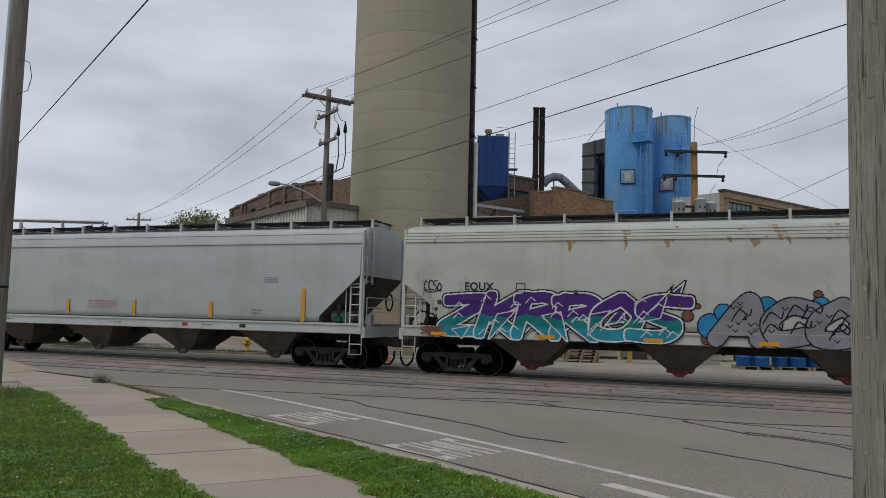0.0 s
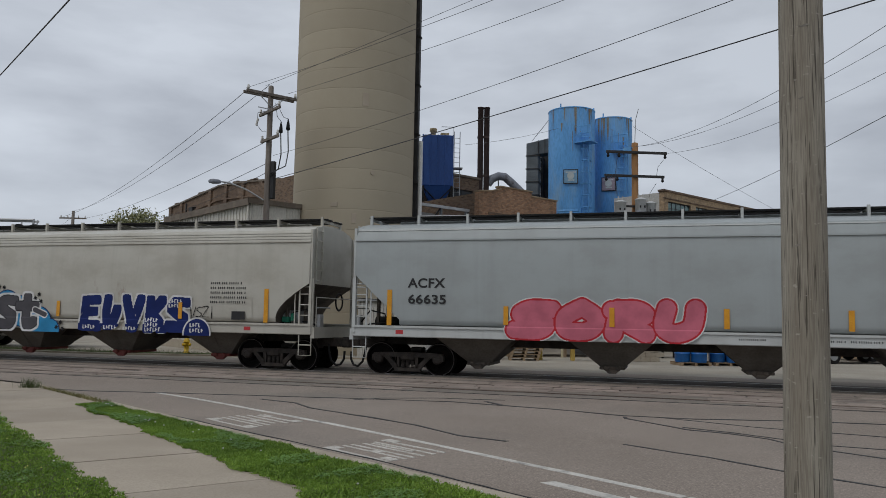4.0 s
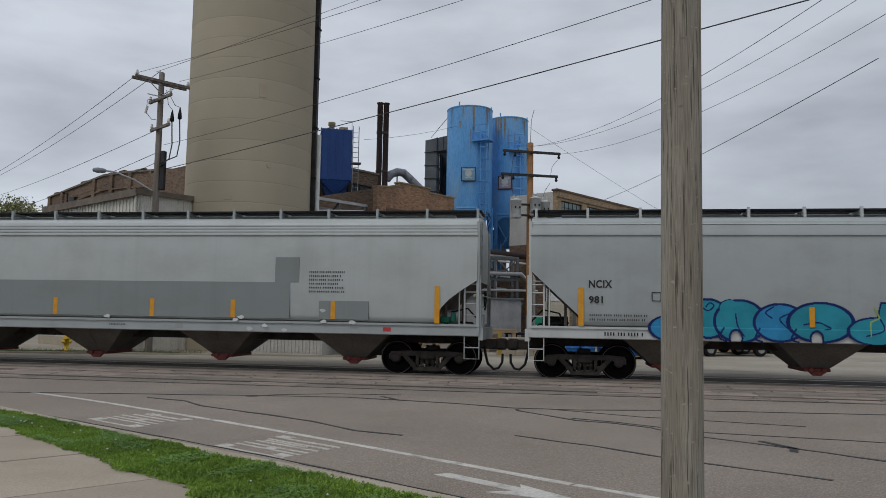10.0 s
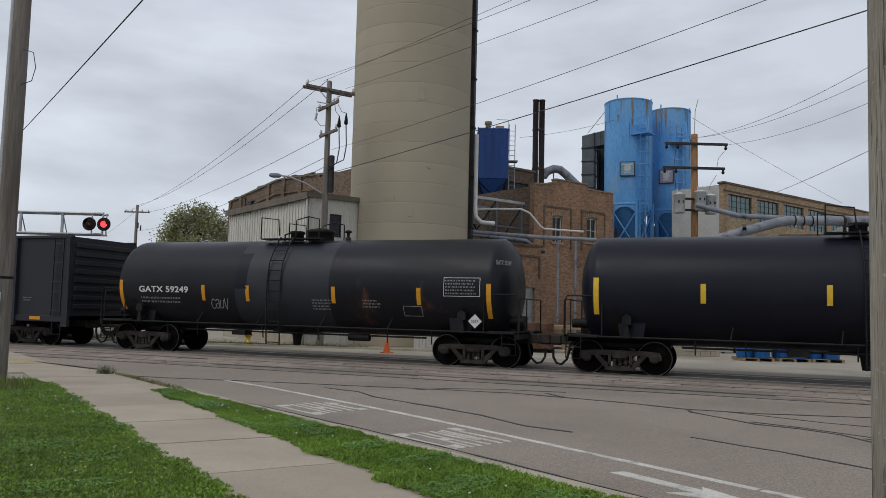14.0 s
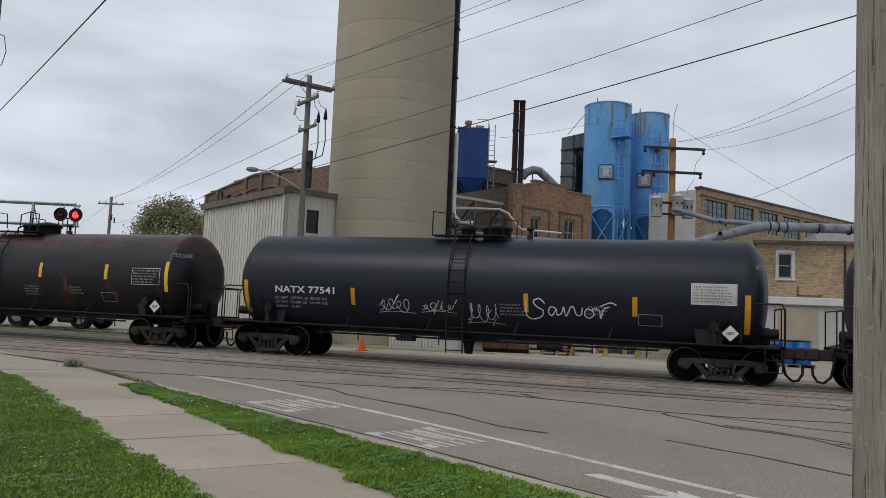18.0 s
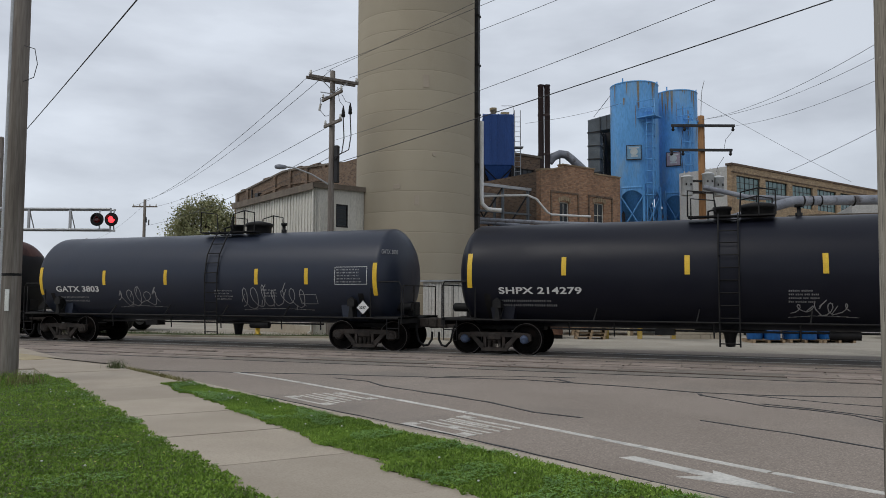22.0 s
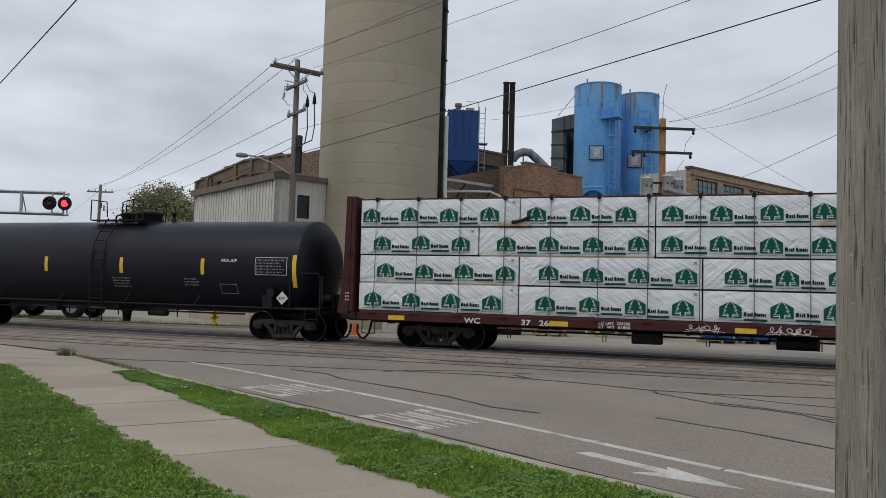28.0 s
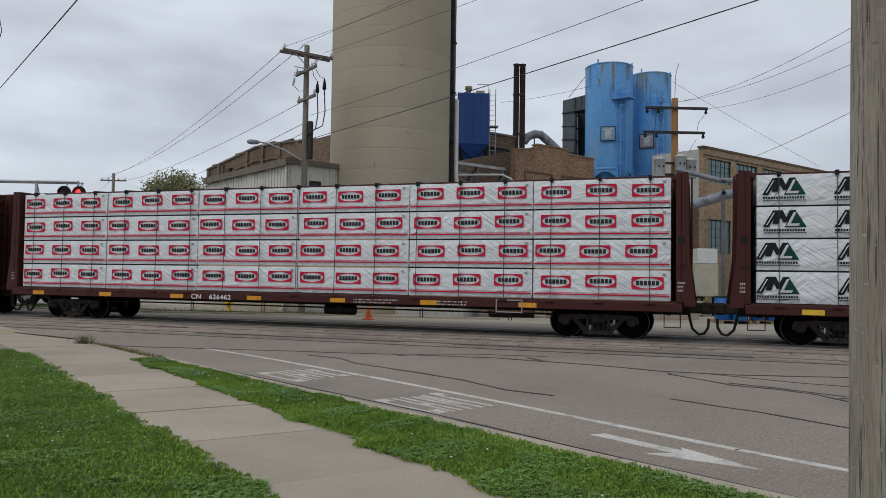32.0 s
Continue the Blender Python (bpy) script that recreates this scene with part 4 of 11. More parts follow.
walled("wall", 0, 9, 0, 0, 5.75, [(1.02, 1.68, 4.05, 5.25)], TANBRICK, low)
window(low, 1.02, 1.68, 0.06, 4.05, 5.25, 1, 2, PANE, WHITE, 0.1)
part("surround", Shape().box(0.9, 1.02, -0.04, 0.02, 3.95, 5.4).box(1.68, 1.8, -0.04, 0.02, 3.95, 5.4).box(1.02, 1.68, -0.04, 0.02, 5.25, 5.42).box(0.88, 1.82, -0.08, 0.02, 3.88, 3.97), WHITE, low, "white window surround")
part("blind_arch", Shape().box(1.9, 2.0, -0.03, 0.0, 3.1, 3.6).box(1.9, 3.1, -0.03, 0.0, 3.1, 3.18), SOOTBRICK, low)
part("eave", Shape().box(-0.15, 9.1, -0.2, 0.3, 5.75, 5.9), FASCIA, low)
part("side_wall", Shape().box(0, 0.3, 0.35, 7, 0, 5.75), TANBRICK, low)
part("far_wall", Shape().box(8.7, 9, 0.35, 7, 0, 5.75), TANBRICK, low)
part("roof", Shape().box(0, 9, 0.3, 7, 5.7, 5.8), DARKTRIM, low)
part("downpipe", Shape().tube((4.1, -0.08, 0.1), (4.1, -0.08, 5.7), 0.05, 8), DARKTRIM, low)
part("rear_storey", Shape().box(3.2, 9, 2.2, 6.8, 5.8, 6.6), WHITEWALL, low, "white storey set back on the roof")
porch = thing("loading_porch", pose(2.25, 44.0, 0, 0, 0, 3), "beige steel lean-to with a white roof edge", "lean-to")
BEIGE = surface("beige_door_paint", (0.4, 0.34, 0.26), (0.47, 0.4, 0.31), 1, 20, 0.7, bump=0.03, stain=(0.3, 0.25, 0.18), amount=0.4)
part("wall", Shape().box(0.2, 4.2, -1.4, -0.02, 0, 2.6), WHITEWALL, porch)
part("door", Shape().box(0.85, 2.6, -1.46, -1.4, 0.05, 2.5), BEIGE, porch, "plain beige steel door")
part("roof", Shape().box(0.0, 4.5, -1.6, -0.02, 2.6, 2.98, 0.03), WHITE, porch)

# twin stack
stack = thing("twin_stack", pose(-12.0, 50.1, 0), "pair of rust-brown steel smokestacks", "chimney")
for x in (-0.19, 0.19):
    part("flue", Shape().turned((x * 1.0, 0.15 * (x > 0), 8.0), (0, 0, 1), [(0, 0.19), (7.6, 0.19), (7.62, 0.22), (7.7, 0.22)], 16), RUSTPIPE, stack)
for z in (11.0, 13.6):
    part("brace", Shape().box(-0.4, 0.4, -0.05, 0.05, z, z + 0.15), RUSTPIPE, stack)
part("base", Shape().box(-0.5, 0.5, -0.4, 0.6, 0, 8.0), SOOTBRICK, stack)

# blue dust hopper on a frame
dust = thing("dust_collector", pose(-13.75, 45.35, 0, 0, 0, 21), "deep blue steel dust collector on a braced frame", "dust collector")
part("body", Shape().box(-0.9, 0.9, -0.8, 0.8, 9.5, 12.6, 0.05), DEEPBLUE, dust)
sw = Shape()
for x in (-0.9, -0.45, 0.0, 0.45, 0.9):
    sw.box(x - 0.035, x + 0.035, -0.85, -0.8, 9.5, 12.6)
part("stiffener", sw, DEEPBLUE, dust)
part("cone", Shape().add([(-0.88, -0.78, 9.5), (0.88, -0.78, 9.5), (0.88, 0.78, 9.5), (-0.88, 0.78, 9.5), (-0.3, -0.3, 8.2), (0.3, -0.3, 8.2), (0.3, 0.3, 8.2), (-0.3, 0.3, 8.2)], [(0, 1, 5, 4), (1, 2, 6, 5), (2, 3, 7, 6), (3, 0, 4, 7), (7, 6, 5, 4), (0, 3, 2, 1)]), DEEPBLUE, dust)
part("top_vent", Shape().turned((-0.25, 0, 12.6), (0, 0, 1), [(0, 0.16), (0.35, 0.16), (0.36, 0.22), (0.55, 0.22)], 14).box(0.2, 0.7, -0.3, 0.3, 12.6, 12.85), surface("tan_vent_paint", (0.4, 0.32, 0.18), (0.5, 0.4, 0.24)), dust, "tan roof vent")
for x in (-0.85, 0.85):
    for y in (-0.75, 0.75):
        part("leg", Shape().box(x - 0.06, x + 0.06, y - 0.06, y + 0.06, 5.9, 9.5), BLACK, dust)
br = Shape()
for y in (-0.75, 0.75):
    for a, b in ((6.0, 7.7), (7.7, 9.4)):
        br.tube((-0.85, y, a), (0.85, y, b), 0.035, 6).tube((0.85, y, a), (-0.85, y, b), 0.035, 6)
part("brace", br, BLACK, dust)
lad = Shape()
for x in (1.0, 1.35):
    lad.tube((x, -0.5, 6.0), (x, -0.5, 12.9), 0.025, 6)
for k in range(22):
    lad.tube((1.0, -0.5, 6.2 + 0.3 * k), (1.35, -0.5, 6.2 + 0.3 * k), 0.015, 6)
part("ladder", lad, GREYSTEEL, dust)
part("cat_rail", Shape().pipe([(0.9, -0.78, 12.6), (0.9, -0.78, 13.1), (0.2, -0.78, 13.1)], 0.02, 6), GREYSTEEL, dust)
part("landing", Shape().box(0.9, 1.5, -0.8, -0.2, 10.6, 10.66), GREYSTEEL, dust)

# sky-blue storage bins
def bin_tower(name, x, y, r, top, belt, label, seed, climb, plate):
    t = thing(name, pose(x, y, 0, 0, 0, -22), label, "storage silo", "blue storage bins")
    part("shell", Shape().turned((0, 0, belt), (0, 0, 1), [(0, r), (0.04, r + 0.03), (0.09, r + 0.03), (0.12, r), (0.2, r), (top - belt - 0.15, r), (top - belt - 0.06, r), (top - belt - 0.03, r + 0.03), (top - belt, r + 0.03), (top - belt + 0.03, r)], 48), BLUE, t)
    rr, rs = random.Random(int(10 * top)), Shape()
    for _ in range(34):
        a, w, n = rr.uniform(-3.1, 0.1), rr.uniform(0.012, 0.05), rr.uniform(0.15, 1.0) ** 2 * 2.2
        z = top - 0.05 - (0.0 if rr.random() < 0.85 else rr.uniform(0.8, 2.2))
        rs.add([((r + 0.012) * math.cos(q), (r + 0.012) * math.sin(q), z - d) for q, d in ((a - w, 0), (a + w, 0), (a + 0.6 * w, 0.6 * n), (a + 0.1 * w, n), (a - 0.4 * w, 0.7 * n))], [(0, 1, 2, 3, 4)])
    part("rust_streak", rs, RUSTRUN, t, "rust runs down from the rim")["kind"] = "stuff"
    part("lid", Shape().turned((0, 0, top + 0.03), (0, 0, 1), [(0, r), (0.14, r * 0.4), (0.2, 0.1)], 40), BLUE, t)
    part("cone", Shape().turned((0, 0, belt - 2.3), (0, 0, 1), [(0, 0.25), (2.3, r - 0.03)], 32), BLUE, t)
    for k in range(6):
        q0, q1 = radians(60 * k + 20), radians(60 * k + 80)
        fan = [(r * math.cos(q0 + (q1 - q0) * i / 8), r * math.sin(q0 + (q1 - q0) * i / 8), belt - 0.12 - 0.55 * abs(i / 4 - 1) ** 2.2) for i in range(9)]
        part("skirt", Shape().add(fan + [(a, b, belt + 0.01) for a, b, _ in fan], [(i, i + 1, i + 10, i + 9) for i in range(8)]), BLUE, t, "scalloped skirt plate between two legs")
    for k in range(6):
        a = radians(60 * k + 20)
        c, s = math.cos(a) * r, math.sin(a) * r
        part("leg", Shape().box(c - 0.09, c + 0.09, s - 0.09, s + 0.09, 0, belt + 0.25), BLUE, t)
        b2 = radians(60 * (k + 1) + 20)
        part("brace", Shape().tube((c, s, belt - 3.0), (math.cos(b2) * r, math.sin(b2) * r, belt - 0.4), 0.05, 6).tube((c, s, belt - 0.4), (math.cos(b2) * r, math.sin(b2) * r, belt - 3.0), 0.05, 6), BLUE, t)
    for k in range(3):
        a = radians(120 * k - 90)
        part("lug", Shape().tube((math.cos(a) * r * 0.95, math.sin(a) * r * 0.95, top), (math.cos(a) * r * 0.95, math.sin(a) * r * 0.95, top + 0.3), 0.05, 8), BLUE, t)
    # caged ladder
    a = radians(climb)
    c, s = math.cos(a), math.sin(a)
    px, py = c * (r + 0.2), s * (r + 0.2)
    tx, ty = -s, c
    ld = Shape()
    for e in (-0.22, 0.22):
        ld.tube((px + tx * e, py + ty * e, belt - 3.0), (px + tx * e, py + ty * e, top - 1.8), 0.04, 6)
    z = belt - 2.9
    while z < top - 1.8:
        ld.tube((px - tx * 0.22, py - ty * 0.22, z), (px + tx * 0.22, py + ty * 0.22, z), 0.02, 6)
        z += 0.32
    part("ladder", ld, BLUE, t)
    cg = Shape()
    z = belt - 0.5
    while z < top - 1.6:
        cg.pipe([(px + 0.36 * (c * math.sin(q) + tx * math.cos(q)), py + 0.36 * (s * math.sin(q) + ty * math.cos(q)), z) for q in np.linspace(0, math.pi, 8)], 0.032, 5)
        z += 0.8
    for q in (0.4, 1.57, 2.7):
        ex, ey = px + 0.36 * (c * math.sin(q) + tx * math.cos(q)), py + 0.36 * (s * math.sin(q) + ty * math.cos(q))
        cg.tube((ex, ey, belt - 0.5), (ex, ey, top - 1.7), 0.028, 5)
    part("cage", cg, BLUE, t)
    part("landing", Shape().box(px - 0.6, px + 0.7, py - 0.6, py + 0.4, top - 2.6, top - 2.54).pipe([(px - 0.6, py - 0.6, top - 2.5), (px - 0.6, py - 0.6, top - 1.5), (px + 0.7, py - 0.6, top - 1.5), (px + 0.7, py - 0.6, top - 2.5)], 0.03, 6).tube((px - 0.6, py - 0.6, top - 2.0), (px + 0.7, py - 0.6, top - 2.0), 0.025, 6), BLUE, t)
    # framed plate
    a = radians(plate)
    pl = pose(math.cos(a) * (r + 0.05), math.sin(a) * (r + 0.05), belt + (top - belt) * 0.33, 0, 0, math.degrees(a) + 90)
    pf = part("sign_frame", Shape().box(-0.5, 0.5, -0.04, 0.02, -0.5, 0.5), DARKTRIM, t, "", pl)
    part("sign_plate", Shape().box(-0.44, 0.44, -0.055, -0.04, -0.44, 0.44), surface("faded_sign_" + str(seed), (0.16, 0.33, 0.5), (0.24, 0.4, 0.55)) if seed < 2 else surface("faded_sign_2", (0.3, 0.25, 0.3), (0.4, 0.34, 0.38)), pf)
    part("sign_emblem", Shape().turned((0, -0.06, 0.05), (0, 1, 0), [(-0.02, 0.25), (0.0, 0.25)], 10).box(-0.34, 0.34, -0.07, -0.055, 0.26, 0.34).box(-0.2, 0.25, -0.07, -0.055, -0.3, -0.2), surface("emblem_paint_" + str(seed), (0.45, 0.5, 0.5), (0.55, 0.6, 0.6)), pf, "faded emblem with no readable words")
    return t


bin_tower("storage_bin", -6.75, 54.9, 1.62, 16.3, 9.0, "tall sky-blue steel storage bin with a caged ladder and rust runs", 1, -29, -63)
bin_tower("storage_bin", -4.15, 57.6, 1.45, 16.2, 8.9, "sky-blue steel storage bin standing behind its twin", 2, -38, -73)
# boiler house behind the bins, and the clutter under them
boiler = thing("boiler_house", pose(-17.4, 30.3, 0, 0, 0, GRID), "dark sooty brick boiler house behind the blue bins", "factory building")
part("wall", Shape().box(19.9, 34.0, 6.6, 7.0, 0, 8.3), SOOTBRICK, boiler)
part("side_wall", Shape().box(19.9, 20.3, 7.0, 14.0, 0, 8.3), SOOTBRICK, boiler)
part("roof", Shape().box(19.9, 34.0, 6.6, 14.0, 8.3, 8.42), DARKTRIM, boiler)
lean = thing("brick_lean_to", pose(-17.4, 30.3, 0, 0, 0, GRID), "low dark brick lean-to under the blue bins", "outbuilding")
part("wall", Shape().box(20.0, 27.6, 0.9, 1.2, 0, 4.3), SOOTBRICK, lean)
part("roof", Shape().add([(19.9, 0.7, 4.3), (27.7, 0.7, 4.3), (27.7, 2.6, 4.9), (19.9, 2.6, 4.9), (19.9, 0.7, 4.4), (27.7, 0.7, 4.4), (27.7, 2.6, 5.0), (19.9, 2.6, 5.0)], [(3, 2, 1, 0), (4, 5, 6, 7), (0, 1, 5, 4), (1, 2, 6, 5), (2, 3, 7, 6), (3, 0, 4, 7)]), DARKTRIM, lean)
part("door", Shape().box(22.0, 23.3, 0.84, 0.9, 0.1, 2.4), DUCT, lean, "grey steel door")
bridge = thing("pipe_bridge", pose(-17.4, 30.3, 0, 0, 0, GRID), "pale lattice pipe bridge with rusty pipes", "pipe bridge")
for x in (20.6, 22.4, 24.2, 26.0):
    part("post", Shape().box(x - 0.06, x + 0.06, 0.1, 0.22, 0, 5.6), GREYSTEEL, bridge)
for z in (4.2, 5.5):
    part("chord", Shape().box(20.5, 26.1, 0.1, 0.22, z, z + 0.12), GREYSTEEL, bridge)
for k, x in enumerate((20.6, 22.4, 24.2)):
    a, b = (4.3, 5.5) if k % 2 else (5.5, 4.3)
    part("lattice", Shape().tube((x, 0.1, a), (x + 1.8, 0.1, b), 0.04, 6), GREYSTEEL, bridge)
for z, y, rr_, m in ((5.75, 0.3, 0.2, RUSTPIPE), (5.2, -0.1, 0.07, WHITE), (3.4, 0.4, 0.16, RUSTPIPE)):
    part("pipe", Shape().tube((20.0, y, z), (27.8, y, z), rr_, 12), m, bridge)
for x, z in ((21.3, 2.6), (23.6, 3.1), (25.4, 2.2)):
    part("riser", Shape().pipe([(x, -0.2, 0.2), (x, -0.2, z), (x + 0.3, -0.2, z + 0.3), (x + 1.2, -0.2, z + 0.3)], 0.09, 10), surface("cream_pipe_paint", (0.5, 0.42, 0.22), (0.6, 0.5, 0.28)) if x < 22 else PIPEGREY, bridge)
ducting = thing("air_duct", pose(0, 0, 0), "large square grey sheet-metal air duct beside the blue bins", "duct")
part("upright", Shape().box(-10.0, -9.15, 55.1, 56.4, 8.0, 13.4, 0.02), DUCT, ducting)
part("head", Shape().add([(-10.0, 55.1, 13.4), (-8.3, 55.4, 13.65), (-8.3, 56.4, 13.65), (-10.0, 56.4, 13.4), (-10.0, 55.1, 14.28), (-8.3, 55.4, 14.7), (-8.3, 56.4, 14.7), (-10.0, 56.4, 14.28)], [(3, 2, 1, 0), (4, 5, 6, 7), (0, 1, 5, 4), (1, 2, 6, 5), (2, 3, 7, 6), (3, 0, 4, 7)]), DUCT, ducting)
# added dark sheets: the recess behind the duct gets its shade as colour
part("rear_casing", Shape().box(-9.15, -8.0, 57.4, 57.6, 8.0, 13.9).box(-9.15, -9.05, 56.41, 57.4, 8.0, 13.6), DARKTRIM, ducting, "dark casing in the shade behind the duct")
for z in (8.6, 9.55, 10.5, 11.45, 12.4, 13.35):
    part("flange", Shape().box(-10.05, -9.1, 55.05, 56.44, z, z + 0.06), DARKTRIM, ducting)
    if z < 13:
        for a, b in ((-9.98, -9.17), (-9.17, -9.98)):
            part("cross_break", Shape().tube((a, 55.1, z + 0.08), (b, 55.1, z + 0.93), 0.008, 4), DUCT, ducting)
part("seam", Shape().box(-9.16, -9.12, 55.1, 55.2, 13.4, 14.5).box(-8.72, -8.68, 55.3, 55.36, 13.55, 14.6), DARKTRIM, ducting)
part("guy", Shape().tube((-9.6, 55.2, 14.5), (-8.2, 55.2, 16.2), 0.02, 5), BLACK, ducting)
elbow = thing("roof_elbow", pose(0, 0, 0), "bent galvanised vent pipe on the works roof", "vent pipe")
part("pipe", Shape().pipe([(-11.75, 50.5, 10.6), (-11.5, 50.6, 10.95), (-11.1, 50.8, 11.15), (-10.7, 50.9, 11.1), (-10.3, 51.1, 10.75), (-9.7, 51.4, 10.15), (-8.9, 51.8, 9.2)], 0.28, 14), PIPEGREY, elbow)
part("support", Shape().tube((-11.1, 50.8, 8.4), (-11.1, 50.8, 10.9), 0.05, 6).tube((-11.6, 50.6, 8.4), (-11.1, 50.8, 10.2), 0.04, 6), DUCT, elbow)
yardpipe = thing("yard_pipe", pose(0, 0, 0), "white insulated pipe run along the brick works", "pipe")
part("run", Shape().pipe([(-12.5, 37.3, 6.65), (-11.2, 38.0, 6.75), (-10.1, 38.5, 6.78), (-9.7, 38.7, 6.6), (-9.2, 38.9, 5.95), (-9.0, 39.0, 5.82), (-7.2, 39.9, 5.75)], 0.055, 10), WHITE, yardpipe)
part("lower_run", Shape().pipe([(-12.2, 37.0, 5.5), (-9.0, 38.5, 5.35), (-6.5, 39.6, 5.3)], 0.1, 10), PIPEGREY, yardpipe)
part("drop", Shape().pipe([(-8.2, 38.6, 5.2), (-8.2, 38.6, 1.2)], 0.06, 8).pipe([(-7.4, 38.9, 5.2), (-7.4, 38.9, 0.5)], 0.06, 8), PIPEGREY, yardpipe)
blowpipe = thing("blow_pipe", pose(0, 0, 0), "thick grey blow pipe on trestles across the yard", "pipe")
part("main", Shape().pipe([(-1.7, 41.4, 5.2), (0.4, 42.1, 5.9), (2.0, 42.7, 6.4), (2.6, 42.9, 6.5), (7.0, 44.3, 6.55), (14, 46.6, 6.6)], 0.24, 14), PIPEGREY, blowpipe)
part("branch", Shape().pipe([(-1.9, 42.9, 7.4), (0.2, 43.0, 6.8), (2.5, 43.6, 6.7)], 0.13, 10), PIPEGREY, blowpipe)
bands = Shape()
for x in (2.7, 3.1, 3.5, 5.0, 6.5):
    bands.turned((x, 42.9 + (x - 2.6) * 0.318, 6.5), (0.95, 0.31, 0), [(0, 0.265), (0.06, 0.265)], 16)
part("band", bands, BLACK, blowpipe)
for x, y in ((0.4, 42.1), (9.5, 45.1)):
    part("trestle", Shape().box(x - 0.08, x + 0.08, y - 0.5, y - 0.4, 0, 6.2).box(x - 0.08, x + 0.08, y + 0.4, y + 0.5, 0, 6.2).box(x - 0.1, x + 0.1, y - 0.5, y + 0.5, 5.9, 6.05), DUCT, blowpipe)


# ---- poles, wires, crossing signal ----
near_pole = thing("wooden_pole", pose(0.321, 6.7, 0), "bare weathered grey wooden utility pole close by", "utility pole", "utility poles")
sh, prof, N = Shape(), [], 40
verts = []
for i, z in enumerate(np.linspace(0, 9.5, 60)):
    r = 0.125 - 0.0012 * z
    for k in range(N):
        a = 2 * math.pi * k / N
        rr = r + 0.0025 * noise.noise((math.cos(a) * 3, math.sin(a) * 3, z * 0.4)) + 0.002 * noise.noise((math.cos(a) * 11, math.sin(a) * 11, z * 0.25))
        verts.append((rr * math.cos(a) + 0.008 * z, rr * math.sin(a), z))
sh.add(verts, [(N * i + k, N * i + (k + 1) % N, N * i + N + (k + 1) % N, N * i + N + k) for i in range(59) for k in range(N)], True)
sh.add(verts[-N:], [tuple(range(N))])
part("shaft", sh, POLENEAR, near_pole)
# checks and knots in the shaft
for z, a, w in ((3.74, -88, 0.06), (3.38, -90, 0.065), (2.95, -100, 0.03), (2.1, -115, 0.03), (1.0, -75, 0.04), (4.6, -105, 0.04)):
    ck = []
    for u in np.linspace(-1, 1, 7):
        q = radians(a) + u * w / 0.2
        for e in (-1, 1):
            h = e * 0.006 * (1 - u * u) + 0.004 * math.sin(4 * u)
            ck.append((0.1235 * math.cos(q) + 0.008 * z, 0.1235 * math.sin(q), z + h))
    part("wood_check", Shape().add(ck, [(2 * k, 2 * k + 2, 2 * k + 3, 2 * k + 1) for k in range(6)]), POLE, near_pole)


def pole_shaft(h, r0, r1, n=16):
    return Shape().turned((0, 0, 0), (0, 0, 1), [(0, r0), (h * 0.5, (r0 + r1) / 2), (h, r1), (h + 0.03, r1 * 0.6)], n)


def insulator(x, y, z, s=1.0):
    return Shape().turned((x, y, z), (0, 0, 1), [(0, 0.02 * s), (0.04 * s, 0.06 * s), (0.09 * s, 0.065 * s), (0.1 * s, 0.04 * s), (0.16 * s, 0.05 * s), (0.2 * s, 0.02 * s)], 10)


left_pole = thing("wooden_pole", pose(-13.26, 12.24, 0), "weathered wooden utility pole rising from the lawn with a strapped conduit", "utility pole", "utility poles")
part("shaft", pole_shaft(11.0, 0.175, 0.13), POLEDARK, left_pole)
part("conduit", Shape().tube((-0.17, -0.07, 0), (-0.15, -0.07, 9.0), 0.05, 10), GREYSTEEL, left_pole)
part("strap", Shape().turned((0, 0, 2.0), (0, 0, 1), [(0, 0.17), (0.05, 0.17)], 16), BLACK, left_pole)
part("tag", Shape().box(0.05, 0.15, -0.17, -0.155, 1.35, 1.75), WHITE, left_pole, "small pale plate with no readable words")
part("wire_loop", Shape().pipe([(0.14, -0.05, 6.4), (0.42, -0.05, 6.3), (0.5, -0.05, 6.0), (0.42, -0.05, 5.75), (0.15, -0.05, 5.7)], 0.008, 5), WIRE, left_pole)
far_left = thing("wooden_pole", pose(-36.5, 30.4, 0), "far wooden utility pole beside the crossing", "utility pole", "utility poles")
part("shaft", pole_shaft(10.0, 0.17, 0.13), POLEDARK, far_left)

# service pole by the shed
service = thing("wooden_pole", pose(-16.5, 30.05, 0), "wooden service pole with crossarms, cable terminals and a street lamp", "utility pole", "utility poles")
part("shaft", pole_shaft(11.35, 0.15, 0.11), POLEDARK, service)


def crossarm(parent, z, x0, x1, yaw, mat=POLEDARK, count=3, name="crossarm"):
    arm = part(name, Shape().box(x0, x1, -0.2, -0.1, z - 0.06, z + 0.06, 0.01).box(x0, x1, 0.1, 0.2, z - 0.06, z + 0.06, 0.01) if count > 2 else Shape().box(x0, x1, -0.19, -0.09, z - 0.06, z + 0.06, 0.01), mat, parent, "", pose(0, 0, 0, 0, 0, yaw))
    for k in range(count):
        x = x0 + 0.08 + (x1 - x0 - 0.16) * k / (count - 1)
        if abs(x) > 0.15:
            part("insulator", insulator(x, -0.14, z + 0.06), PORCELAIN, arm)
    return arm


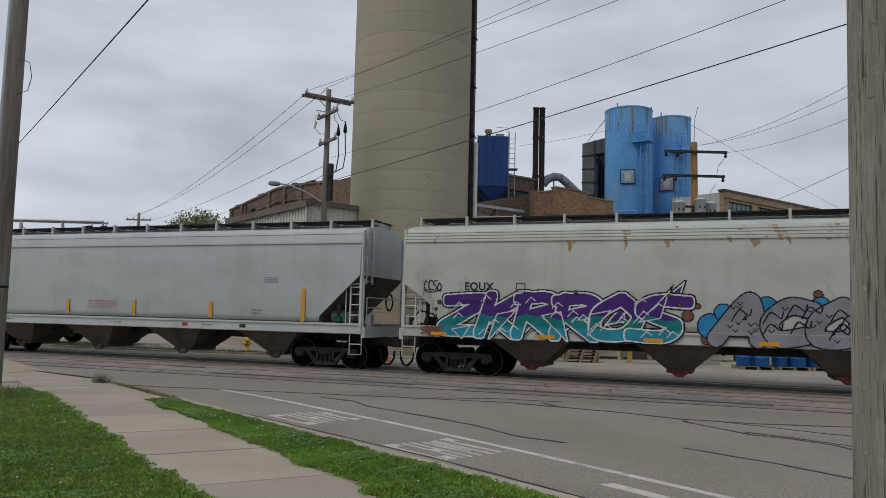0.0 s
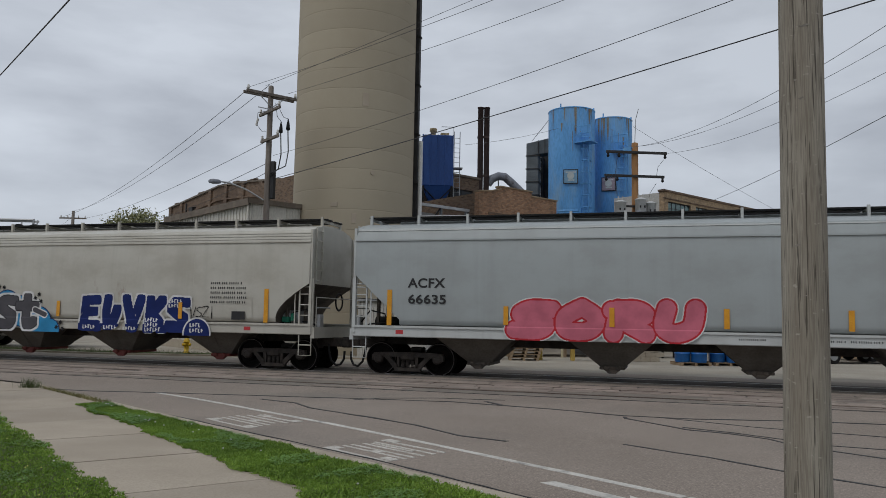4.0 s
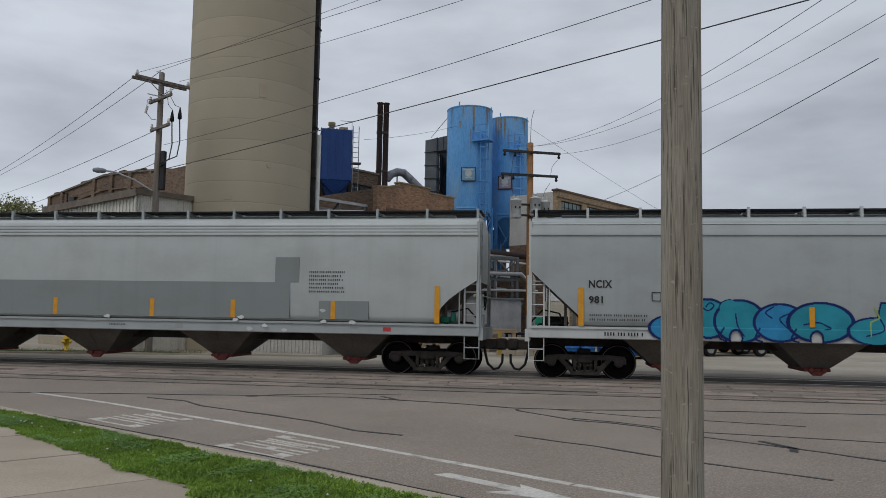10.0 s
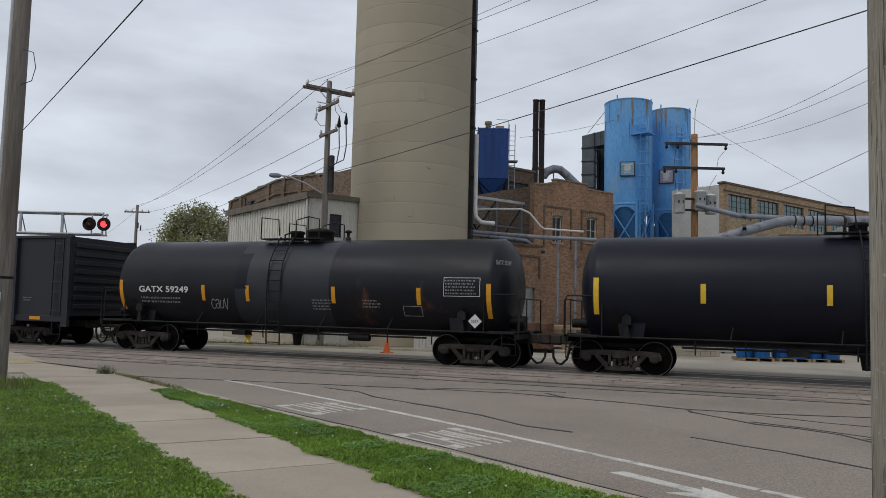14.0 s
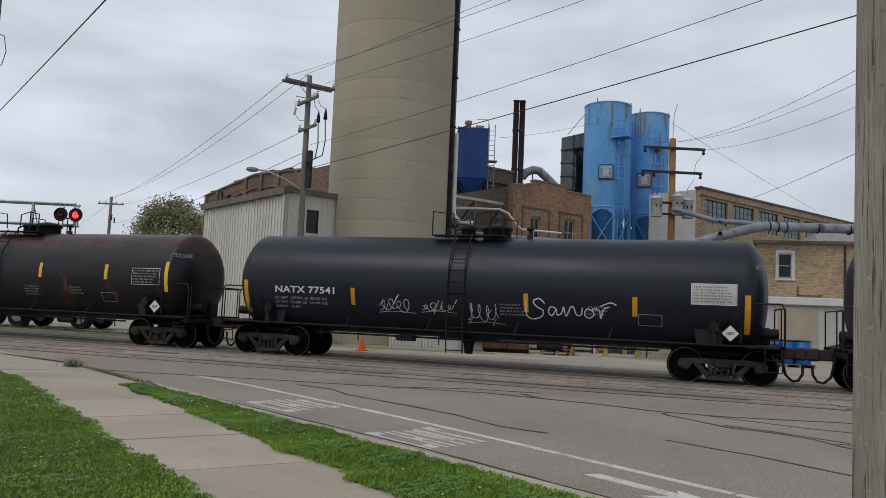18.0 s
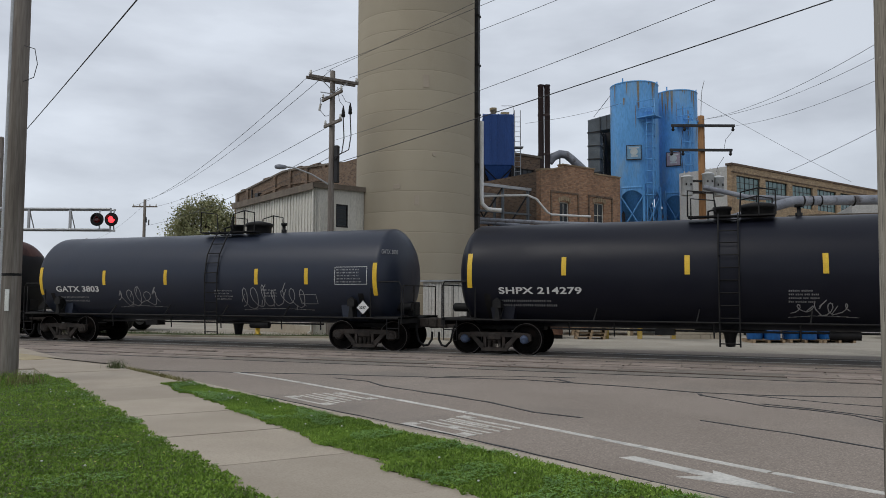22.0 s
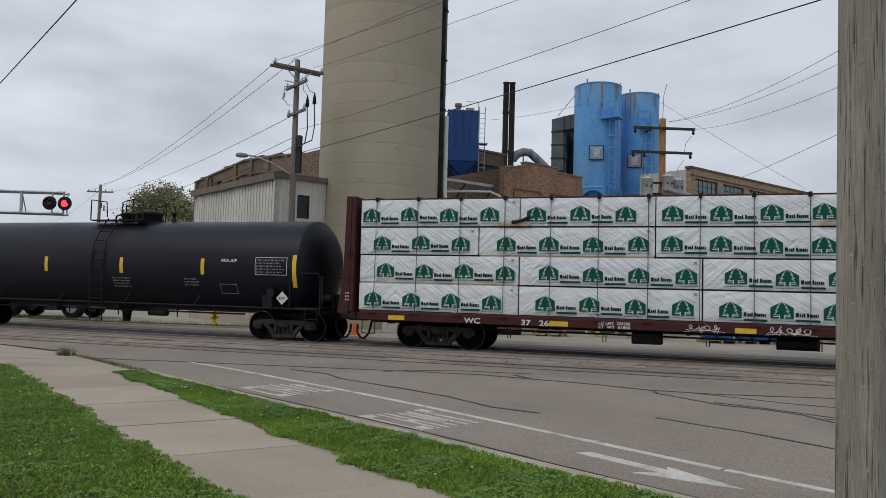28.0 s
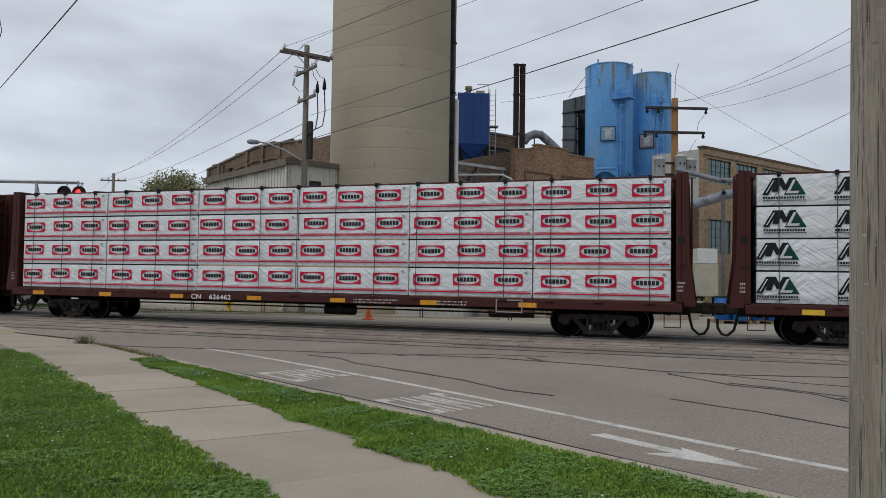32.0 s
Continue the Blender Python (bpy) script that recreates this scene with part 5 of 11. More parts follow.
crossarm(service, 10.95, -1.15, 1.15, 54)
part("arm_brace", Shape().box(-0.62, 0.0, -0.16, -0.14, 10.3, 10.34).tube((-0.62, -0.15, 10.9), (0, -0.15, 10.4), 0.02, 6).tube((0.62, -0.15, 10.9), (0, -0.15, 10.4), 0.02, 6), GREYSTEEL, service, "", pose(0, 0, 0, 0, 0, 54))
crossarm(service, 10.2, -0.7, 1.2, -35, count=2)
crossarm(service, 9.0, -0.45, 1.15, -35, count=2)
for i, (x, z) in enumerate(((0.62, 9.25), (0.95, 9.35))):
    part("cable_terminal", Shape().turned((x, -0.15, z), (0, 0, 1), [(0, 0.03), (0.05, 0.09), (0.25, 0.07), (0.5, 0.02)], 10), BLACK, service)
    part("riser_cable", Shape().pipe([(x, -0.15, z), (x + 0.05, -0.15, z - 0.9), (x - 0.05, -0.15, z - 1.5), (0.25, -0.15, z - 1.75), (0.15, -0.1, z - 1.8)], 0.025, 6), WIRE, service)
part("cutout", Shape().tube((-0.55, -0.15, 9.65), (-0.48, -0.15, 9.95), 0.05, 8), PORCELAIN, service)
for way in ([(-0.5, -0.15, 9.9), (-0.5, -0.15, 10.2), (-0.2, -0.1, 10.25)], [(-0.5, -0.15, 9.65), (-0.3, -0.1, 9.4), (-0.1, -0.1, 9.4)], [(0.3, -0.1, 10.6), (0.4, -0.1, 10.0), (0.62, -0.15, 9.75)], [(0.5, -0.1, 10.3), (0.7, -0.1, 9.95), (0.95, -0.15, 9.85)]):
    part("jumper", Shape().pipe(way, 0.012, 5), WIRE, service)
part("equipment_box", Shape().box(0.16, 0.34, -0.1, 0.1, 6.5, 8.1, 0.02), DARKTRIM, service, "tall dark steel equipment box")
lampp = part("lamp_arm", Shape().pipe([(-0.1, -0.1, 6.45), (-0.7, -0.45, 6.85), (-1.3, -0.8, 7.1), (-1.75, -1.05, 7.15)], 0.035, 8), GREYSTEEL, service)
part("lamp_head", Shape().turned((-1.6, -0.98, 7.12), (-0.86, -0.5, 0.02), [(0, 0.05), (0.08, 0.09), (0.3, 0.11), (0.46, 0.08), (0.5, 0.03)], 14), PIPEGREY, lampp, "grey cobra-head street lamp")

# brown transformer pole
ENAMEL = surface("pale_grey_enamel", (0.5, 0.52, 0.52), (0.56, 0.58, 0.58), 0.6, 6, 0.45, bump=0.0, stain=(0.36, 0.35, 0.32), amount=0.25)
bpole = thing("transformer_pole", pose(-2.0, 43.7, 0), "reddish-brown treated pole with three pale transformers", "utility pole", "utility poles")
part("shaft", pole_shaft(11.3, 0.2, 0.17), POLEBROWN, bpole)
for z, a, b in ((10.75, -1.65, 1.7), (9.45, -1.75, 1.55)):
    arm = part("crossarm", Shape().box(a, b, -0.26, -0.17, z - 0.07, z + 0.07, 0.01), DARKTRIM, bpole, "", pose(0, 0, 0, 0, 0, 21))
    for x in (a + 0.1, a + 0.7, b - 0.1):
        part("insulator", insulator(x, -0.215, z - 0.3, 1.3), BLACK, arm)
part("top_bracket", Shape().box(-0.6, 0.1, -0.12, 0.12, 11.0, 11.06).box(-0.6, -0.2, -0.2, 0.2, 10.8, 11.05), BLUE, bpole)
part("lightning_rod", Shape().pipe([(0.0, 0, 11.3), (0.05, 0, 12.6), (0.2, 0, 13.2)], 0.02, 6), GREYSTEEL, bpole)
for x, y, z in ((-0.95, -0.45, 7.0), (0.12, -0.55, 7.15), (0.75, -0.3, 7.0)):
    t = part("transformer", Shape().turned((x, y, z), (0, 0, 1), [(0, 0.27), (0.03, 0.29), (0.93, 0.29), (0.94, 0.315), (0.99, 0.315), (1.0, 0.29), (1.08, 0.1)], 24), ENAMEL, bpole, "pale grey drum transformer", pose(0, 0, 0, 0, 0, 21))
    for e in (-0.12, 0.12):
        part("lug", Shape().box(x + e - 0.03, x + e + 0.03, y - 0.33, y - 0.28, z + 0.5, z + 0.62), DARKTRIM, t)
        part("bushing", Shape().turned((x + e, y, z + 1.03), (0, 0, 1), [(0, 0.03), (0.05, 0.05), (0.25, 0.03)], 8), PORCELAIN, t)
part("hanger", Shape().box(-1.1, 0.95, -0.3, -0.15, 7.75, 7.85).box(-1.1, 0.95, -0.3, -0.15, 7.15, 7.25), DARKTRIM, bpole, "", pose(0, 0, 0, 0, 0, 21))
part("drop_lead", Shape().pipe([(1.5, 0.35, 10.4), (1.2, 0.25, 10.0), (1.1, 0.25, 9.4)], 0.012, 5).pipe([(1.1, 0.25, 9.1), (0.8, 0.1, 8.6), (0.7, 0.0, 8.2)], 0.012, 5).pipe([(-0.9, -0.6, 10.5), (-1.0, -0.7, 9.5), (-0.9, -0.7, 8.3)], 0.012, 5), WIRE, bpole)


def distant_pole(x, y, h, s, yaw, label):
    p = thing("wooden_pole", pose(x, y, 0), label, "utility pole", "utility poles")
    part("shaft", pole_shaft(h, 0.2, 0.15, 10), POLEDARK, p)
    part("crossarm", Shape().box(-s, s, -0.06, 0.06, h - 0.85, h - 0.7), POLEDARK, p, "", pose(0, 0, 0, 0, 0, yaw))
    for e in (-0.9, -0.4, 0.4, 0.9):
        part("insulator", insulator(e * s, 0, h - 0.7, 1.2), PORCELAIN, p, "", pose(0, 0, 0, 0, 0, yaw))
    part("fitting", Shape().tube((0.4, -0.2, h - 2.6), (0.4, -0.2, h - 2.0), 0.09, 8).tube((0.8, -0.2, h - 2.9), (0.8, -0.2, h - 2.3), 0.07, 8), DARKTRIM, p)


distant_pole(-61.9, 68.6, 12.5, 1.4, 21, "distant wooden pole with one crossarm")
distant_pole(-103, 100, 11.5, 1.6, 21, "distant wooden pole low on the horizon")


def wire(a, b, sag, r=0.012, name="overhead_wire", label="thin black overhead power line between poles"):
    pts = []
    for k in range(25):
        u = k / 24
        p = Vector(a).lerp(Vector(b), u)
        p.z -= sag * 4 * u * (1 - u)
        pts.append(p)
    solid(name, Shape().pipe(pts, r, 5), WIRE, label, "cable", "", "overhead lines")


# crossing signal on its cantilever
signal = thing("crossing_signal", pose(-26.6, 28.0, 0, 0, 0, 21), "cantilevered level-crossing signal with red flashing lamps", "crossing signal")
sa = Shape()
for z in (4.62, 5.55):
    sa.tube((-9.0, 0, z), (0.05, 0, z), 0.055, 10)
    sa.tube((-9.0, 0.5, z), (0.05, 0.5, z), 0.045, 10)
sa.tube((0.05, 0, 4.55), (0.05, 0, 5.6), 0.045, 8)
part("arm", sa, GREYSTEEL, signal)
for x in (-7.2, -5.4, -3.6, -1.75):
    part("arm_post", Shape().box(x - 0.05, x + 0.05, -0.04, 0.04, 4.62, 5.55).tube((x, 0, 5.55), (x, 0.5, 4.62), 0.025, 6), GREYSTEEL, signal)
part("mast", Shape().tube((-9.0, 0.25, 0), (-9.0, 0.25, 6.4), 0.16, 14).box(-9.3, -8.7, -0.05, 0.55, 0, 0.06), GREYSTEEL, signal)
for x, lit in ((-0.42, 0), (0.22, 1)):
    u = part("lamp_unit", Shape().turned((x, -0.3, 5.05), (0, 1, 0), [(0.0, 0.3), (0.015, 0.3), (0.02, 0.12), (0.16, 0.1), (0.2, 0.03)], 24), BLACK, signal, "black lamp backboard")
    part("lens", Shape().turned((x, -0.335, 5.05), (0, 1, 0), [(0.0, 0.06), (0.01, 0.14), (0.03, 0.15)], 20), LAMPRED if lit else LENSDARK, u, "red lens, lit" if lit else "dark red lens, unlit")
    vis = []
    for k in range(13):
        a = math.pi * k / 12
        vis += [(x + 0.16 * math.cos(a), -0.33, 5.05 + 0.16 * math.sin(a)), (x + 0.17 * math.cos(a), -0.62 + 0.12 * abs(math.cos(a)), 5.05 + 0.17 * math.sin(a))]
    part("hood", Shape().add(vis, [(2 * k, 2 * k + 2, 2 * k + 3, 2 * k + 1) for k in range(12)]), BLACK, u)
    part("bracket", Shape().tube((x, -0.12, 5.05), (x, 0.0, 5.55), 0.03, 6).tube((x, -0.12, 5.05), (x, 0.0, 4.62), 0.03, 6), GREYSTEEL, signal)


# ---- the train ----
TRACK_Y = 23.71
# stained steel; its dark tone puts the shade of the end pockets into colour
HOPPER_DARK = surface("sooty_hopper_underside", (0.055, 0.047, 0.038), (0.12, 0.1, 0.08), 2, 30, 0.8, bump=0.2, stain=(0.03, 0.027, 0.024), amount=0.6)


def side_frame_shape(y):
    s = -1 if y < 0 else 1
    a, b = sorted((y, y + 0.13 * s))
    sh = Shape()
    top = [(-1.08, 0.42), (-1.08, 0.56), (-0.98, 0.63), (-0.6, 0.655), (0.6, 0.655), (0.98, 0.63), (1.08, 0.56), (1.08, 0.42), (0.86, 0.38), (0.72, 0.52), (-0.72, 0.52), (-0.86, 0.38)]
    sh.plate(top, a, b)
    sh.plate([(-0.72, 0.53), (-0.56, 0.53), (-0.22, 0.2), (-0.36, 0.14)], a + 0.01, b - 0.01)
    sh.plate([(0.72, 0.53), (0.56, 0.53), (0.22, 0.2), (0.36, 0.14)], a + 0.01, b - 0.01)
    sh.plate([(-0.4, 0.12), (0.4, 0.12), (0.34, 0.22), (-0.34, 0.22)], a - 0.015, b + 0.015)
    sh.box(-0.32, -0.24, a + 0.01, b - 0.01, 0.2, 0.54).box(0.24, 0.32, a + 0.01, b - 0.01, 0.2, 0.54)
    return sh


def spring_shape(y):
    sh = Shape()
    for x in (-0.15, 0.0, 0.15):
        for k in range(6):
            sh.turned((x, y, 0.225 + 0.033 * k), (0, 0, 1), [(0, 0.055), (0.012, 0.068), (0.024, 0.055)], 10)
    return sh


def bolster_shape():
    return Shape().box(-0.22, 0.22, -1.02, 1.02, 0.42, 0.64, 0.04).box(-0.18, 0.18, -0.2, 0.2, 0.64, 0.78, 0.03).box(-0.05, 0.05, -0.7, 0.7, 0.3, 0.42)


def wheel_shape(s):
    return Shape().turned((0, 0.665 * s, 0), (0, s, 0), [(-0.03, 0.06), (-0.03, 0.482), (0.0, 0.485), (0.025, 0.46), (0.11, 0.455), (0.125, 0.445), (0.126, 0.395), (0.06, 0.37), (0.05, 0.2), (0.13, 0.16), (0.135, 0.06)], 36, crisp=True)


def tread_shape(s):
    return Shape().turned((0, 0.665 * s, 0), (0, s, 0), [(0.118, 0.4575), (0.129, 0.453), (0.1295, 0.438), (0.118, 0.435)], 36, True)


def cap_shape(s):
    sh = Shape().turned((0, 0.92 * s, 0), (0, s, 0), [(-0.08, 0.125), (0.1, 0.125), (0.13, 0.1), (0.14, 0.05)], 18)
    for k in range(3):
        a = 2.1 * k + 0.5
        sh.tube((0.06 * math.cos(a), 1.06 * s, 0.06 * math.sin(a)), (0.06 * math.cos(a), 1.085 * s, 0.06 * math.sin(a)), 0.018, 6)
    return sh


def truck(car, x, cap):
    """A two-axle truck under a car: bolster, side frames, springs, wheelsets."""
    b = part("truck", shared("bolster", bolster_shape, TRUCKM), None, car, "", pose(x, 0, 0))
    for s in (-1, 1):
        part("side_frame", shared(f"side_frame_{s}", lambda: side_frame_shape(0.88 * s), TRUCKM), None, b)
        part("spring_nest", shared(f"springs_{s}", lambda: spring_shape(0.94 * s), TRUCKM), None, b)
    for e in (-0.889, 0.889):
        part("axle", shared("axle", lambda: Shape().tube((0, -0.95, 0), (0, 0.95, 0), 0.085, 14), WHEELM), None, b, "", pose(e, 0, 0.457))
        for s in (-1, 1):
            part("wheel", shared(f"wheel_{s}", lambda: wheel_shape(s), WHEELM), None, b, "", pose(e, 0, 0.457))
            part("wheel_rim", shared(f"tread_{s}", lambda: tread_shape(s), TREAD), None, b, "", pose(e, 0, 0.457))
            part("bearing_cap", shared(f"cap_{s}_" + cap.name, lambda: cap_shape(s), cap), None, b, "", pose(e, 0, 0.457))
            part("bearing_adapter", shared(f"adapter_{s}", lambda: Shape().box(-0.15, 0.15, 0.92 * s - 0.09, 0.92 * s + 0.09, 0.108, 0.163), TRUCKM), None, b, "", pose(e, 0, 0.457))


def coupler_shape(s):
    sh = Shape().box(*sorted((-0.9 * s, 0.0)), -0.13, 0.13, 0.72, 1.0, 0.03)
    sh.box(*sorted((-0.05 * s, 0.28 * s)), -0.17, 0.17, 0.7, 1.02, 0.05)
    sh.box(*sorted((-0.95 * s, -0.8 * s)), -0.3, 0.3, 0.65, 1.1, 0.03)
    return sh


def hose_shape(s):
    return Shape().pipe([(-0.34 * s, -0.35, 0.8), (-0.3 * s, -0.38, 0.55), (-0.24 * s, -0.38, 0.32), (-0.08 * s, -0.36, 0.17), (0.06 * s, -0.34, 0.2), (0.16 * s, -0.32, 0.36), (0.17 * s, -0.3, 0.6)], 0.036, 8)


def running_gear(car, length, centres, cap):
    h = length / 2
    for s in (-1, 1):
        truck(car, s * centres / 2, cap)
        part("coupler", shared(f"coupler_{s}", lambda: coupler_shape(s), TRUCKM), None, car, "", pose(s * (h - 0.28), 0, 0))
        part("air_hose", shared(f"hose_{s}", lambda: hose_shape(s), BLACK), None, car, "", pose(s * (h - 0.28), 0, 0))


def reflectors(car, places, y, mat, lean=None):
    for x, z, w, hgt in places:
        if lean is None:
            part("reflector", Shape().box(x - w / 2, x + w / 2, y - 0.006, y, z - hgt / 2, z + hgt / 2), mat, car)
        else:
            part("reflector", lean(x - w / 2, x + w / 2, z - hgt / 2, z + hgt / 2, 0.006), mat, car)


def bars(car, x, z, w, h, rows, mat, y, seed=0, wrap=None, label="block of small lettering"):
    """Rows of small words too fine to read."""
    r = random.Random(seed)
    sh = Shape()
    step = h / rows
    for k in range(rows):
        zz, xx = z + h - step * (k + 0.75), x
        ch, left = min(0.055, step * 0.36), r.randrange(3, 8)
        stop = x + w * r.uniform(0.8, 1.0)
        while xx + ch < stop:
            if wrap:
                q = wrap(xx, xx + 0.6 * ch, zz, zz + step * 0.46, 0.006)
                sh.add(q.v, q.f)
            else:
                sh.add([(xx, y - 0.004, zz), (xx + 0.6 * ch, y - 0.004, zz), (xx + 0.6 * ch, y - 0.004, zz + step * 0.46), (xx, y - 0.004, zz + step * 0.46)], [(0, 1, 2, 3)])
            left -= 1
            xx += ch * (1.35 if left else 2.1)
            left = left or r.randrange(3, 8)
    part("lettering", sh, mat, car, label)["kind"] = "stuff"


def outline_box(car, x, z, w, h, mat, y, wrap=None, t=0.03):
    sh = Shape()
    for a, b, c, d in ((x, x + w, z, z + t), (x, x + w, z + h - t, z + h), (x, x + t, z + t, z + h - t), (x + w - t, x + w, z + t, z + h - t)):
        if wrap:
            q = wrap(a, b, c, d, 0.006)
            sh.add(q.v, q.f)
        else:
            sh.box(a, b, y - 0.005, y, c, d)
    part("lettering_frame", sh, mat, car)


STROKES = {
    "A": [[(0.05, 0.0), (0.42, 1.0), (0.62, 1.0), (0.98, 0.0)], [(0.25, 0.32), (0.78, 0.32)]],
    "a": [[(0.1, 0.78), (0.55, 0.95), (0.85, 0.7), (0.86, 0.0)], [(0.8, 0.5), (0.25, 0.45), (0.12, 0.16), (0.45, 0.04), (0.8, 0.2)]],
    "B": [[(0.15, 0.0), (0.15, 1.0)], [(0.0, 0.92), (0.55, 0.98), (0.8, 0.76), (0.3, 0.53)], [(0.3, 0.52), (0.9, 0.42), (0.85, 0.08), (0.15, 0.03)]],
    "C": [[(0.92, 0.88), (0.4, 0.98), (0.1, 0.5), (0.4, 0.04), (0.95, 0.14)]],
    "D": [[(0.2, 0.0), (0.16, 1.0)], [(0.0, 0.96), (0.6, 0.98), (0.95, 0.5), (0.6, 0.04), (0.15, 0.02)]],
    "I": [[(0.45, 1.0), (0.5, 0.0)]],
    "L": [[(0.3, 1.0), (0.18, 0.4), (0.34, 0.06), (0.95, 0.12)]],
    "l": [[(0.25, 1.0), (0.15, 0.45), (0.3, 0.08), (0.65, 0.2), (0.85, 0.62)]],
    "O": [[(0.5, 1.0), (0.1, 0.6), (0.2, 0.1), (0.78, 0.08), (0.94, 0.55), (0.5, 1.0)]],
    "R": [[(0.16, 0.0), (0.16, 1.0)], [(0.0, 0.94), (0.6, 0.99), (0.88, 0.74), (0.3, 0.5)], [(0.34, 0.5), (0.6, 0.3), (1.0, 0.0)]],
    "S": [[(0.98, 0.94), (0.4, 0.96), (0.12, 0.72), (0.5, 0.52), (0.9, 0.32), (0.7, 0.04), (0.05, 0.06)]],
    "K": [[(0.15, 0.0), (0.2, 1.0)], [(0.9, 1.0), (0.3, 0.5)], [(0.3, 0.5), (0.95, 0.0)]],
    "H": [[(0.12, 0.0), (0.18, 1.0)], [(0.85, 0.0), (0.88, 1.0)], [(0.05, 0.5), (0.95, 0.55)]],
    "E": [[(0.9, 0.98), (0.18, 0.95), (0.12, 0.04), (0.92, 0.02)], [(0.14, 0.52), (0.75, 0.54)]],
    "T": [[(0.5, 1.05), (0.45, 0.4), (0.6, 0.05), (0.95, 0.14)], [(0.0, 0.76), (1.0, 0.76)]],
    "U": [[(0.12, 1.0), (0.12, 0.3), (0.45, 0.03), (0.82, 0.3), (0.84, 1.0)]],
    "V": [[(0.05, 1.0), (0.48, 0.02), (0.95, 1.0)]],
    "Z": [[(0.05, 0.92), (0.9, 0.95), (0.5, 0.5), (0.1, 0.08), (0.98, 0.05)]],
}


def side_y(z):
    """The hopper's flank a little proud of its paint: sill, ledge and curved side."""
    return -np.interp(z, [1.0, 1.43, 1.46, 1.9, 2.35, 3.3], [1.612, 1.612, 1.6, 1.617, 1.636, 1.632])


def barrel_y(z):
    return -np.sqrt(np.maximum(0.01, (1.5 + 0.007) ** 2 - (np.asarray(z) - 2.3) ** 2))


class Mural:
    """Sprayed paint on a car's side, laid on in coats, later ones over earlier ones."""

    def __init__(self, x0, x1, z0, z1, cell=0.015, flank=side_y):
        self.x0, self.z0, self.cell, self.flank = x0, z0, cell, flank
        self.X, self.Z = np.meshgrid(np.arange(x0, x1, cell) + cell / 2, np.arange(z0, z1, cell) + cell / 2)
        self.coat = np.full(self.X.shape, -1)
        self.inks = []

    def lay(self, mask, ink):
        if ink not in self.inks:
            self.inks.append(ink)
        self.coat[mask] = self.inks.index(ink)

    def away(self, pts, block=2.0, bend=True, patch=(slice(None), slice(None))):
        """Distance of every spot from a drawn line."""
        pts = [np.array(p, float) for p in pts]
        way = []
        for k in range(len(pts) - 1):
            p, a, b, c = (pts[min(max(i, 0), len(pts) - 1)] for i in (k - 1, k, k + 1, k + 2))
            for u in np.linspace(0, 1, 9)[:-1]:
                way.append(0.5 * (2 * a + (b - p) * u + (2 * p - 5 * a + 4 * b - c) * u**2 + (3 * a - p - 3 * b + c) * u**3) if bend else a + (b - a) * u)
        way.append(pts[-1])
        X, Z = self.X[patch], self.Z[patch]
        best = np.full(X.shape, 9.0)
        for a, b in zip(way, way[1:]):
            d = b - a
            u = np.clip(((X - a[0]) * d[0] + (Z - a[1]) * d[1]) / max(1e-9, d @ d), 0, 1)
            dx, dz = np.abs(X - a[0] - u * d[0]), np.abs(Z - a[1] - u * d[1])
            best = np.minimum(best, np.hypot(dx, dz) if block == 2 else (dx**block + dz**block) ** (1 / block))
        return best

    def disc(self, x, z, r, squash=1.0):
        return np.hypot(self.X - x, (self.Z - z) / squash) - r

    def letters(self, word, x0, x1, z0, z1, fat, fill, line, edge, over=1.15, slant=0.08, block=2.0, halo=None, bend=True, seed=0):
        """Fat letters over one another; returns the distance from the whole word."""
        r = random.Random(seed)
        lw, whole = (x1 - x0) / len(word), np.full(self.X.shape, 9.0)
        fields = []
        for i, sign in enumerate(word):
            lift, near = r.uniform(-0.03, 0.03), np.full(self.X.shape, 9.0)
            for run in STROKES[sign]:
                pts = [(x0 + lw * (i + 0.5 + over * (px - 0.5) * (1 - fat / lw) + slant * (pz - 0.5)), z0 + fat / 2 + (z1 - z0 - fat) * (pz + lift * (pz > 0.5))) for px, pz in run]
                near = np.minimum(near, self.away(pts, block, bend))
            fields.append(near - fat / 2)
            whole = np.minimum(whole, near - fat / 2)
        if halo:
            self.lay(whole < halo[1], halo[0])
        for d in fields:
            self.lay(d < edge, line)
            self.lay(d < 0, fill)
        return whole

    def line(self, pts, r, ink, bend=True):
        near = r + 0.15
        cut = [max(0, int((min(p[i] for p in pts) - near - o) / self.cell)) for i, o in ((0, self.x0), (1, self.z0))]
        end = [max(0, int((max(p[i] for p in pts) + near - o) / self.cell)) + 1 for i, o in ((0, self.x0), (1, self.z0))]
        patch = (slice(cut[1], end[1]), slice(cut[0], end[0]))
        mask = np.zeros(self.X.shape, bool)
        if self.X[patch].size:
            mask[patch] = self.away(pts, 2.0, bend, patch) < r
        self.lay(mask, ink)

    def wedge(self, a, b, c):
        """Signed distance from a triangle, negative inside."""
        p, best = (a, b, c), np.full(self.X.shape, -9.0)
        turn = 1 if (b[0] - a[0]) * (c[1] - a[1]) - (b[1] - a[1]) * (c[0] - a[0]) > 0 else -1
        for k in range(3):
            (x0, z0), (x1, z1) = p[k], p[(k + 1) % 3]
            n = turn * math.hypot(x1 - x0, z1 - z0)
            best = np.maximum(best, ((self.X - x0) * (z1 - z0) - (self.Z - z0) * (x1 - x0)) / n)
        return best

